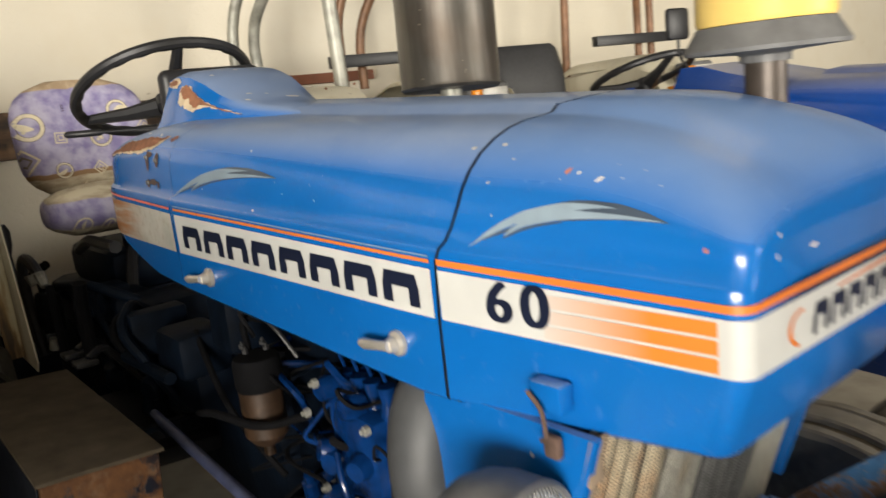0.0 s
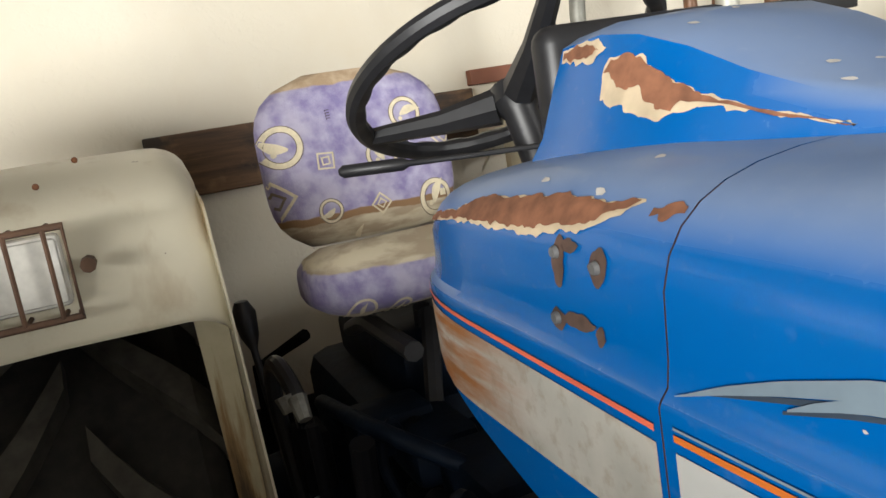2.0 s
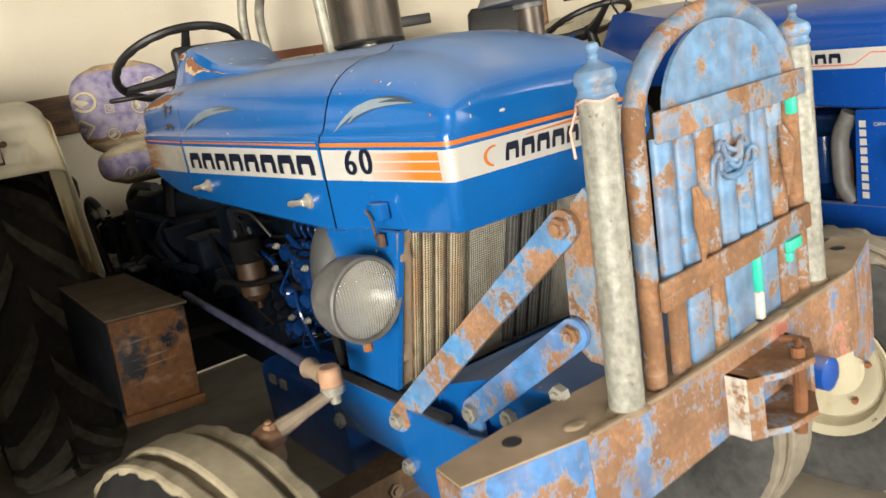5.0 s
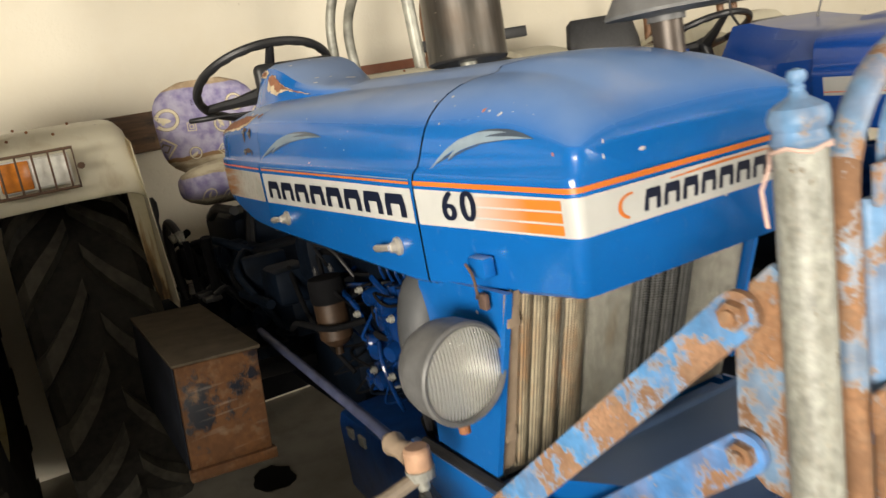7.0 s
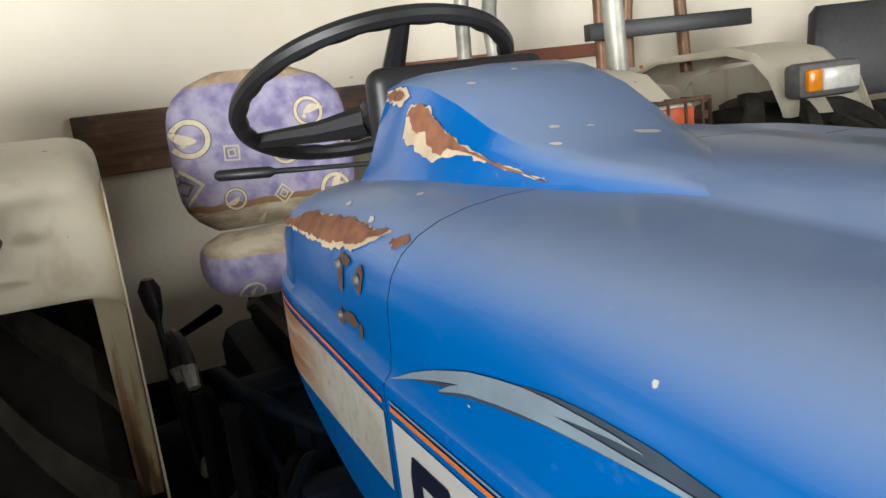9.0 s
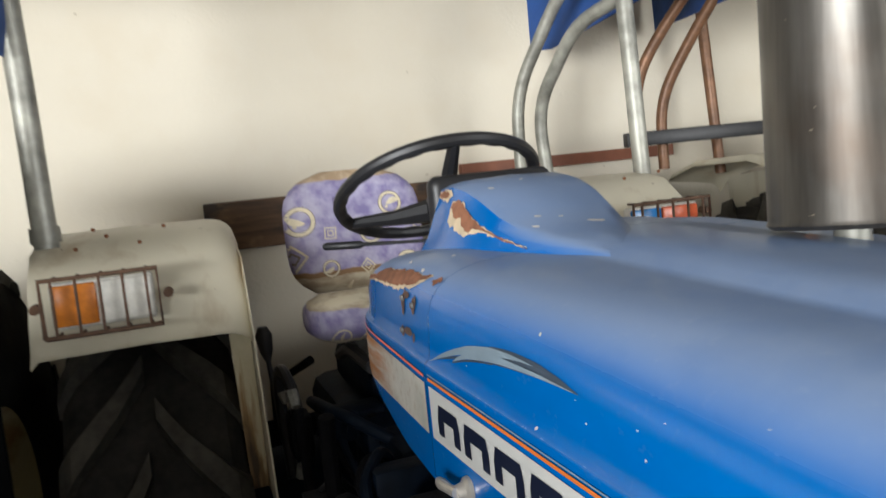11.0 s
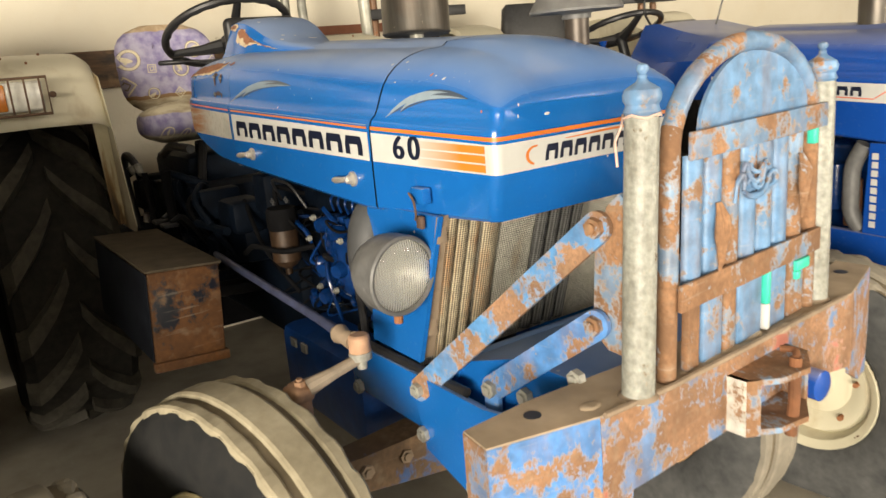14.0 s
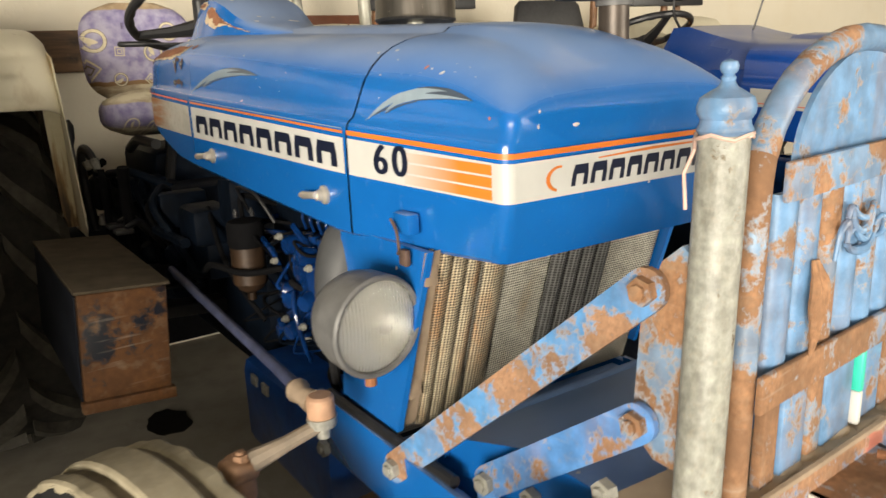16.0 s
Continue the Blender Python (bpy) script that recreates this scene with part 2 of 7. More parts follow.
def stained_decal():
    """An old white decal, greyed, with brown rust runs over its rear end."""
    k = Mat("yellowed_decal", 0.5)
    base = k.mix(k.step(k.noise(9, 5), 0.35, 0.65), (0.36, 0.35, 0.31), (0.50, 0.48, 0.43))
    along = k.node("ShaderNodeSeparateXYZ", Vector=k.co).outputs[0]
    near = k.step(k.calc("SUBTRACT", along, k.calc("MULTIPLY", k.noise(14, 4), 0.16)), -1.50, -1.66)
    run = k.step(k.noise(30, 5, 0.6, k.mapped((0.25, 1, 2.2))), 0.28, 0.6)
    c = k.mix(k.calc("MULTIPLY", near, run), base, (0.33, 0.13, 0.04))
    c = k.mix(k.calc("MULTIPLY", k.step(k.noise(60, 4), 0.52, 0.7), 0.4), c, (0.25, 0.17, 0.1))
    return k.done(c, 0.55, None, k.noise(40, 4), 0.0004)


def oily_timber():
    """Old sawn timber with grain along the rail, dark oil stains and paler worn spots."""
    k = Mat("stained_rail", 0.62)
    grain = k.noise(30, 6, 0.6, k.mapped((1, 0.08, 1.2)))
    c = k.mix(k.step(grain, 0.35, 0.65), (0.045, 0.022, 0.010), (0.16, 0.085, 0.038))
    c = k.mix(k.calc("MULTIPLY", k.step(k.noise(7, 5, 0.6, k.mapped((1, 0.7, 1.6))), 0.48, 0.62), 0.85), c, (0.014, 0.009, 0.006))
    c = k.mix(k.calc("MULTIPLY", k.step(k.noise(11, 4), 0.58, 0.72), 0.5), c, (0.27, 0.16, 0.075))
    return k.done(c, 0.62, None, grain, 0.003)


TIMBER = oily_timber()


def faded_bar():
    """Orange print that fades to the white of its ground along the bar."""
    k = Mat("fading_orange_decal", 0.35)
    along = k.node("ShaderNodeSeparateXYZ", Vector=k.co).outputs[0]
    return k.done(k.mix(k.step(along, -0.25, -0.10), (0.53, 0.50, 0.46), (0.63, 0.19, 0.03)), 0.35, None, k.noise(20), 0.0001)


FADEORANGE = faded_bar()
OLDWHITE = stained_decal()


def rubber(name, colour, dusty, amount):
    k = Mat(name, 0.75, 0.0, 0.22)
    n, big = k.noise(35, 5), k.noise(6, 4)
    f = k.calc("MULTIPLY", k.step(k.calc("ADD", k.calc("MULTIPLY", n, 0.4), k.calc("MULTIPLY", big, 0.6)), 0.32, 0.68), amount)
    return k.done(k.mix(f, colour, dusty), 0.8, None, n, 0.0012)


TYRE = rubber("black_tyre", (0.009, 0.010, 0.012), (0.04, 0.038, 0.034), 0.5)
TYREGREY = rubber("dusty_grey_tyre", (0.034, 0.036, 0.038), (0.105, 0.105, 0.102), 0.8)
TREAD = rubber("dust_caked_tread", (0.22, 0.19, 0.13), (0.42, 0.37, 0.27), 0.9)
TREADGREY = rubber("pale_grey_tread", (0.15, 0.135, 0.11), (0.27, 0.24, 0.19), 0.9)
GROOVE = rubber("brown_tread_groove", (0.07, 0.055, 0.035), (0.16, 0.13, 0.09), 0.9)
LUGDUST = rubber("dusty_tyre_lug", (0.03, 0.028, 0.024), (0.095, 0.087, 0.072), 0.9)
REARTYRE = rubber("old_rear_tyre", (0.012, 0.012, 0.012), (0.045, 0.041, 0.034), 0.8)


def cream(name, colour, stain):
    """Cream enamel with rust runs, grime and small pits."""
    k = Mat(name, 0.38)
    run = k.noise(5.0, 5, 0.6, k.mapped((1.4, 1.4, 0.25)))
    fine = k.noise(40)
    c = k.mix(k.step(k.noise(2.5), 0.3, 0.7), tuple(v * 0.86 for v in colour), colour)
    c = k.mix(k.calc("MULTIPLY", k.step(run, 0.56 if stain < 0.8 else 0.47, 0.72 if stain < 0.8 else 0.62), stain), c, (0.28, 0.17, 0.06))
    pit = k.calc("GREATER_THAN", k.noise(26, 3), 0.735)
    c = k.mix(pit, c, (0.12, 0.06, 0.03))
    return k.done(c, k.step(fine, -0.5, 2.0), None, fine, 0.0005)


CREAM = cream("cream_enamel", (0.68, 0.63, 0.49), 0.45)
CREAMSTAIN = cream("rust_stained_cream", (0.56, 0.51, 0.38), 0.9)


def streaked_cream():
    """Cream paint with narrow brown rust runs that thicken downward and dark drips."""
    k = Mat("rust_streaked_cream", 0.5)
    low = k.step(k.node("ShaderNodeSeparateXYZ", Vector=k.co).outputs[2], 1.3, 0.98)
    run = k.noise(34, 5, 0.6, k.mapped((1, 1, 0.09)))
    c = k.mix(k.step(k.noise(8, 4), 0.35, 0.65), (0.36, 0.31, 0.19), (0.50, 0.45, 0.31))
    c = k.mix(k.calc("MULTIPLY", k.step(k.calc("ADD", k.calc("MULTIPLY", run, 0.8), k.calc("MULTIPLY", low, 0.2)), 0.5, 0.62), 0.85), c, (0.23, 0.12, 0.03))
    c = k.mix(k.calc("MULTIPLY", k.step(k.calc("ADD", k.calc("MULTIPLY", run, 0.7), k.calc("MULTIPLY", low, 0.3)), 0.62, 0.74), 0.9), c, (0.03, 0.02, 0.012))
    return k.done(c, 0.5, None, run, 0.001)


CREAMRUN = streaked_cream()
RIM = cream("cream_wheel_paint", (0.56, 0.52, 0.39), 0.5)
RIMOLD = cream("grimy_cream_wheel", (0.55, 0.49, 0.28), 0.9)
RIMRUST = cream("rust_orange_wheel", (0.62, 0.36, 0.19), 0.7)
WHITEGREY = cream("off_white_enamel", (0.3, 0.3, 0.275), 0.4)


def seat_cloth():
    """Mottled lilac cloth with tan and cream bands along its edges."""
    k = Mat("lilac_printed_cloth", 0.8)
    base = k.mix(k.step(k.noise(22, 5), 0.36, 0.64), (0.22, 0.19, 0.37), (0.42, 0.39, 0.54))
    base = k.mix(k.calc("MULTIPLY", k.step(k.noise(11, 3), 0.5, 0.7), 0.5), base, (0.47, 0.44, 0.53))
    high = k.node("ShaderNodeSeparateXYZ", Vector=k.co).outputs[2]
    wavy = k.calc("SUBTRACT", high, k.calc("MULTIPLY", k.noise(9, 3), 0.03))
    tan = k.mix(k.step(k.noise(30, 4), 0.4, 0.62), (0.40, 0.29, 0.18), (0.52, 0.40, 0.27))
    pale = k.mix(k.step(k.noise(18, 4, 0.5, k.mapped((0.6, 0.6, 2.0))), 0.42, 0.58), (0.60, 0.53, 0.38), (0.40, 0.32, 0.22))
    c = k.mix(k.step(wavy, 1.750, 1.754), base, tan)
    c = k.mix(k.calc("MULTIPLY", k.step(wavy, 1.468, 1.463), k.step(wavy, 1.384, 1.388)), c, pale)
    c = k.mix(k.calc("MULTIPLY", k.step(wavy, 1.468, 1.465), k.step(wavy, 1.449, 1.452)), c, (0.27, 0.16, 0.08))
    c = k.mix(k.step(wavy, 1.300, 1.294), c, pale)
    return k.done(c, 0.85, None, k.calc("ADD", k.noise(9, 3), k.calc("MULTIPLY", k.noise(300, 2), 0.15)), 0.006)


def lining_cloth(name, ground, mark, scale):
    k = Mat(name, 0.9)
    v = k.node("ShaderNodeTexVoronoi", Vector=k.co, Scale=scale)
    v.distance = "MINKOWSKI"
    v.inputs["Exponent"].default_value = 3.0
    ring = k.step(k.calc("ABSOLUTE", k.calc("SUBTRACT", v.outputs["Distance"], 0.33)), 0.06, 0.04)
    ring = k.calc("ADD", ring, k.step(k.calc("ABSOLUTE", k.calc("SUBTRACT", v.outputs["Distance"], 0.16)), 0.035, 0.02))
    ring = k.calc("MULTIPLY", ring, k.step(k.noise(7), 0.3, 0.5))
    c = k.mix(k.step(k.noise(16, 5), 0.35, 0.65), tuple(x * 0.6 for x in ground), ground)
    return k.done(k.mix(ring, c, mark), 0.9, None, k.noise(8, 3), 0.01)


CLOTH = seat_cloth()
LINING = lining_cloth("brown_printed_lining", (0.16, 0.095, 0.07), (0.62, 0.53, 0.42), 8.5)
LINING2 = lining_cloth("grey_swirl_lining", (0.32, 0.32, 0.30), (0.55, 0.55, 0.5), 7.0)


def mesh_sheet(name, colour, rust, cover):
    """Perforated sheet steel: rows of small round holes, part rusted."""
    k = Mat(name, 0.6, 0.2)
    # holes in a staggered grid of about 5 mm
    s = k.node("ShaderNodeSeparateXYZ", Vector=k.co)
    n = k.t.nodes.new("ShaderNodeCombineXYZ")
    k.t.links.new(s.outputs[1], n.inputs[0])
    k.t.links.new(s.outputs[2], n.inputs[1])
    v = k.node("ShaderNodeTexVoronoi", Vector=n.outputs[0], Scale=175.0, Randomness=0.0)
    hole = k.step(v.outputs["Distance"], 0.42, 0.32)
    f = k.step(k.noise(6, 5, 0.6, k.mapped((1, 2.2, 0.5))), cover, cover + 0.12)
    c = k.mix(f, colour, rust)
    c = k.mix(k.step(k.noise(50), 0.4, 0.75), c, tuple(x * 0.6 for x in colour))
    c = k.mix(k.calc("MULTIPLY", hole, 0.95), c, (0.012, 0.011, 0.01))
    return k.done(c, 0.7, None, k.calc("SUBTRACT", 1.0, hole), 0.0012)


MESHRUST = mesh_sheet("rusty_perforated_sheet", (0.58, 0.49, 0.34), (0.50, 0.29, 0.15), 0.5)
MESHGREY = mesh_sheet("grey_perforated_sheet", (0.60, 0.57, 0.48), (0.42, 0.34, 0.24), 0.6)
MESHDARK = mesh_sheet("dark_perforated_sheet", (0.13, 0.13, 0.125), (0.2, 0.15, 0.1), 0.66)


def wall_plaster():
    k = Mat("lime_washed_plaster", 0.92)
    n, big, mid = k.noise(45, 5), k.noise(0.7, 4), k.noise(4, 6)
    c = k.mix(k.step(big, 0.3, 0.7), (0.62, 0.565, 0.455), (0.68, 0.63, 0.525))
    c = k.mix(k.calc("MULTIPLY", k.step(mid, 0.5, 0.8), 0.22), c, (0.55, 0.45, 0.3))
    spot = k.calc("GREATER_THAN", k.noise(16, 2), 0.76)
    c = k.mix(k.calc("MULTIPLY", spot, 0.5), c, (0.3, 0.24, 0.16))
    return k.done(c, 0.92, None, k.calc("ADD", n, mid), 0.003)


def floor_concrete():
    k = Mat("dusty_concrete", 0.9)
    n, big, mid = k.noise(60, 6), k.noise(0.9, 5), k.noise(6, 6)
    c = k.mix(k.step(big, 0.35, 0.65), (0.25, 0.225, 0.18), (0.38, 0.345, 0.285))
    c = k.mix(k.calc("MULTIPLY", k.step(mid, 0.45, 0.75), 0.5), c, (0.19, 0.165, 0.13))
    c = k.mix(k.calc("MULTIPLY", k.step(k.noise(3, 4, 0.6, k.mapped((1, 3, 1))), 0.6, 0.75), 0.5), c, (0.42, 0.40, 0.35))
    c = k.mix(k.calc("MULTIPLY", k.step(n, 0.5, 0.8), 0.25), c, (0.36, 0.33, 0.27))
    return k.done(c, k.step(mid, -0.6, 1.1), None, k.calc("ADD", n, k.calc("MULTIPLY", mid, 2.0)), 0.002)


WALL, FLOOR = wall_plaster(), floor_concrete()
CEILING = plain("pale_bounce_sheet", (0.42, 0.40, 0.36), 0.85, 0.0, 0.3, 5, 0.002)
DIMWALL = plain("dim_side_wall", (0.17, 0.15, 0.12), 0.9, 0.0, 0.3, 4, 0.002)


def glass_lens():
    k = Mat("fluted_headlamp_glass", 0.05)
    at = k.node("ShaderNodeTexWave", Vector=k.co, Scale=48.0, Distortion=0.2)
    at.bands_direction = "Y"
    k.b.inputs["Transmission Weight"].default_value = 0.95
    k.b.inputs["IOR"].default_value = 1.3
    return k.done((0.95, 0.95, 0.92), 0.05, None, at.outputs["Fac"], 0.0007)


for dull in (ENGINE_SHADE, SHADEBLACK, REARTYRE, BOXDARK, LUGDUST, TAN):
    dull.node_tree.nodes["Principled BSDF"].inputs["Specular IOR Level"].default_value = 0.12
LENS = glass_lens()
REFLECTOR = plain("lamp_reflector", (0.88, 0.88, 0.85), 0.2, 0.35, 0.12, 24, 0.006)


# ---- mesh helpers ----
def part(name, bm, material, parent=None, label="", smooth=True):
    """One bmesh as one mesh object, under a thing or a part."""
    me = bpy.data.meshes.new(name)
    bmesh.ops.recalc_face_normals(bm, faces=bm.faces)
    bm.to_mesh(me)
    bm.free()
    me.materials.append(material)
    if smooth:
        me.shade_smooth()
        me.set_sharp_from_angle(angle=radians(35))
    ob = new(name, me)
    if parent:
        ob.parent = parent
    if label:
        ob["label"] = label
    return ob


def again(ob, m, parent=None):
    """Another object on the same mesh, at the pose m."""
    o = new(ob.name, ob.data)
    o.parent = parent or ob.parent
    o.matrix_basis = m
    return o


def empty(name, m=None):
    ob = new(name)
    if m is not None:
        ob.matrix_world = m
    return ob


def box(bm, lo, hi, bevel=0.0, m=None, seg=2):
    c = bmesh.new()
    bmesh.ops.create_cube(c, size=1.0)
    for v in c.verts:
        v.co = Vector([lo[i] + (v.co[i] + 0.5) * (hi[i] - lo[i]) for i in range(3)])
    if bevel:
        bmesh.ops.bevel(c, geom=c.edges[:], offset=bevel, segments=seg, profile=0.5, affect="EDGES")
    if m is not None:
        bmesh.ops.transform(c, matrix=m, verts=c.verts)
    join(bm, c)


def join(bm, c):
    """Adds the mesh c to bm."""
    made = {v: bm.verts.new(v.co) for v in c.verts}
    for f in c.faces:
        bm.faces.new([made[v] for v in f.verts])
    c.free()


def tube(bm, pts, r, n=12, cap=True):
    """A pipe of radius r (number or list) along the points."""
    pts = [Vector(p) for p in pts]
    rings = []
    up = None
    for i, p in enumerate(pts):
        d = (pts[min(i + 1, len(pts) - 1)] - pts[max(i - 1, 0)]).normalized()
        if up is None:
            up = d.orthogonal().normalized()
        up = (up - d * up.dot(d)).normalized()
        side = d.cross(up)
        rr = r[i] if isinstance(r, (list, tuple)) else r
        rings.append([bm.verts.new(p + (up * math.cos(a) + side * math.sin(a)) * rr) for a in [2 * math.pi * k / n for k in range(n)]])
    for a, b in zip(rings, rings[1:]):
        for k in range(n):
            bm.faces.new((a[k], a[(k + 1) % n], b[(k + 1) % n], b[k]))
    if cap:
        bm.faces.new(rings[0][::-1])
        bm.faces.new(rings[-1])


def bend(pts, r=0.06, n=6):
    """The points of a polyline with its corners rounded."""
    pts = [Vector(p) for p in pts]
    out = [pts[0]]
    for a, b, c in zip(pts, pts[1:], pts[2:]):
        u, w = (a - b), (c - b)
        k = min(r, u.length * 0.48, w.length * 0.48)
        p, q = b + u.normalized() * k, b + w.normalized() * k
        for i in range(n + 1):
            t = i / n
            out.append(p * (1 - t) ** 2 + b * 2 * t * (1 - t) + q * t * t)
    out.append(pts[-1])
    return out


def spin(bm, prof, n=32, m=None, close=False):
    """A body turned about the y axis: prof is a list of (radius, y)."""
    m = m or Matrix()
    rings = []
    for k in range(n):
        a = 2 * math.pi * k / n
        rings.append([bm.verts.new(m @ Vector((r * math.cos(a), y, r * math.sin(a)))) for r, y in prof])
    for k in range(n):
        a, b = rings[k], rings[(k + 1) % n]
        for i in range(len(prof) - (0 if close else 1)):
            j = (i + 1) % len(prof)
            bm.faces.new((a[i], a[j], b[j], b[i]))
    bmesh.ops.remove_doubles(bm, verts=bm.verts, dist=1e-5)


UPRIGHT = Matrix.Rotation(radians(90), 4, "X")  # turns a spun body's axis to stand upright


def loft(bm, rings, close=False):
    vs = [[bm.verts.new(p) for p in ring] for ring in rings]
    for a, b in zip(vs, vs[1:]):
        n = len(a)
        for k in range(n if close else n - 1):
            bm.faces.new((a[k], a[(k + 1) % n], b[(k + 1) % n], b[k]))
    return vs


def slab(bm, pts, thick):
    """A plate: the polygon pts, made solid along thick."""
    pts, thick = [Vector(p) for p in pts], Vector(thick)
    a = [bm.verts.new(p) for p in pts]
    b = [bm.verts.new(p + thick) for p in pts]
    bm.faces.new(a)
    bm.faces.new(b[::-1])
    n = len(a)
    for k in range(n):
        bm.faces.new((a[k], b[k], b[(k + 1) % n], a[(k + 1) % n]))


def hexbolt(bm, at, axis, r, h):
    at, axis = Vector(at), Vector(axis).normalized()
    tube(bm, [at, at + axis * h], r, 6)
    tube(bm, [at + axis * h, at + axis * (h + 0.006)], r * 0.55, 8)


def flat_bar(bm, a, b, width, thick, side):
    """A flat bar from a to b with round ends, lying against the plane whose normal is side."""
    a, b, side = Vector(a), Vector(b), Vector(side).normalized()
    d = (b - a).normalized()
    w = side.cross(d).normalized() * width / 2
    ring = []
    for k in range(9):
        t = math.pi * k / 8
        ring.append(b + w * math.cos(t) + d * math.sin(t) * width / 2)
    for k in range(9):
        t = math.pi * k / 8
        ring.append(a - w * math.cos(t) - d * math.sin(t) * width / 2)
    slab(bm, ring, side * thick)


def glyphs(text, size, place, material, parent, name="lettering", spread=1.0, bold=0.0):
    """Letters of the built-in font as a thin mesh; place maps (across, up) to a point and the outward offset."""
    cu = bpy.data.curves.new(name, "FONT")
    cu.body, cu.size = text, size
    cu.space_character = spread
    ob = bpy.data.objects.new(name, cu)
    scene.collection.objects.link(ob)
    me = bpy.data.meshes.new_from_object(ob.evaluated_get(bpy.context.evaluated_depsgraph_get()))
    bpy.data.objects.remove(ob)
    flat = [(v.co.x, v.co.y) for v in me.vertices]
    faces = [tuple(p.vertices) for p in me.polygons]
    if bold:
        n = len(flat)
        shifts = (-bold, 0.0, bold)
        flat = [(x + d, y) for d in shifts for x, y in flat]
        faces = [tuple(i + n * k for i in f) for k in range(3) for f in faces]
        me = bpy.data.meshes.new(name)
    pts = [place(x, y) + Vector((0, -0.0003 * (i * 3 // len(flat)), 0)) for i, (x, y) in enumerate(flat)]
    me.clear_geometry()
    me.from_pydata(pts, [], faces)
    me.materials.append(material)
    o = new(name, me)
    o.parent = parent
    return o


def projected(parent, targets, top, low, material, name, lift=0.0015, way=(0, 1, 0), n=24, rows=6, label=""):
    """A decal between two edges given as (x, z) points, laid onto the target meshes along way."""
    trees = [BVHTree.FromObject(o, bpy.context.evaluated_depsgraph_get()) for o in targets]
    way = Vector(way).normalized()

    def at(edge, u):
        k = u * (len(edge) - 1)
        i = min(int(k), len(edge) - 2)
        a, b = edge[i], edge[i + 1]
        return a[0] + (b[0] - a[0]) * (k - i), a[1] + (b[1] - a[1]) * (k - i)

    bm = bmesh.new()
    grid = []
    for i in range(n + 1):
        a, b = at(low, i / n), at(top, i / n)
        line = []
        for j in range(rows + 1):
            x, z = a[0] + (b[0] - a[0]) * j / rows, a[1] + (b[1] - a[1]) * j / rows
            start = Vector((x, -0.3, z)) - way * 1.0
            hits = [h for h in (t.ray_cast(start, way) for t in trees) if h[0] is not None]
            line.append(min(hits, key=lambda h: h[3])[0] - way * lift if hits else None)
        grid.append(line)
    made = [[bm.verts.new(p) if p is not None else None for p in line] for line in grid]
    for a, b in zip(made, made[1:]):
        for j in range(rows):
            q = (a[j], a[j + 1], b[j + 1], b[j])
            if all(q):
                bm.faces.new(q)
    return part(name, bm, material, parent, label)


# ---- structure ----
bm = bmesh.new()
box(bm, (-3.42, -12, -0.2), (14, 14, -0.015))
tagged(part("floor", bm, FLOOR, None, "dusty worn grey-brown concrete shed floor", False), kind="structure")
bm = bmesh.new()
box(bm, (-3.62, -7, -0.15), (-3.42, 14, 4.2))
tagged(part("wall_north", bm, WALL, None, "cream lime-washed wall with faint stains", False), kind="structure")
# side walls are assumed; their dark colour keeps bounced light low
bm = bmesh.new()
box(bm, (-3.42, -7.2, -0.15), (1.6, -7.0, 4.2))
tagged(part("wall_west", bm, DIMWALL, None, "plain assumed side wall, dark to limit bounced light", False), kind="structure")
bm = bmesh.new()
box(bm, (-3.42, 14.0, -0.15), (7.2, 14.2, 4.2))
tagged(part("wall_east", bm, DIMWALL, None, "plain assumed side wall, dark to limit bounced light", False), kind="structure")
# assumed, unseen shed front, open to the lamps at its west end and a doorway
bm = bmesh.new()
box(bm, (7.0, -3.4, -0.15), (7.2, 2.2, 4.2))
box(bm, (7.0, 7.0, -0.15), (7.2, 14.0, 4.2))
box(bm, (7.0, 2.2, 3.8), (7.2, 7.0, 4.2))
tagged(part("wall_south", bm, CEILING, None, "assumed front wall with openings for the daylight lamps", False), kind="structure")
# assumed roof, out of sight; its pale colour throws light back down
bm = bmesh.new()
box(bm, (-3.62, -7.2, 4.2), (7.2, 14.2, 4.35))
tagged(part("ceiling", bm, CEILING, None, "plain assumed roof, pale to bounce light down", False), kind="structure")
bm = bmesh.new()
box(bm, (-3.42, -0.59, 1.525), (-3.37, 0.545, 1.727), 0.004)
tagged(part("wall_rail_1", bm, TIMBER, None, "dark oil-stained timber rail on the wall", False), kind="structure")
bm = bmesh.new()
box(bm, (-3.42, 0.55, 1.735), (-3.38, 1.7, 1.79), 0.004)
tagged(part("wall_rail_2", bm, REDTIMBER, None, "plain red-brown rail on the wall", False), kind="structure")
bm = bmesh.new()
rnd = random.Random(8)
edge = [(1.6, 0.95), (0.9, 0.98), (0.35, 1.0), (0.1, 1.1), (0.03, 1.36), (0.08, 1.63), (0.11, 1.9), (0.1, 2.6), (1.6, 2.6)]
fine = [(a[0] + (b[0] - a[0]) * k / 6 + rnd.uniform(-0.012, 0.012), a[1] + (b[1] - a[1]) * k / 6 + rnd.uniform(-0.012, 0.012)) for a, b in zip(edge, edge[1:]) for k in range(6)]
slab(bm, [(x, y, -0.02) for x, y in fine], (0, 0, 0.026))
tagged(part("floor_slab", bm, FLOOR, None, "broken edge of a raised concrete slab", False), kind="structure")
bm = bmesh.new()
rnd = random.Random(3)
ring = [(0.11 + 0.03 * rnd.random()) for _ in range(22)]
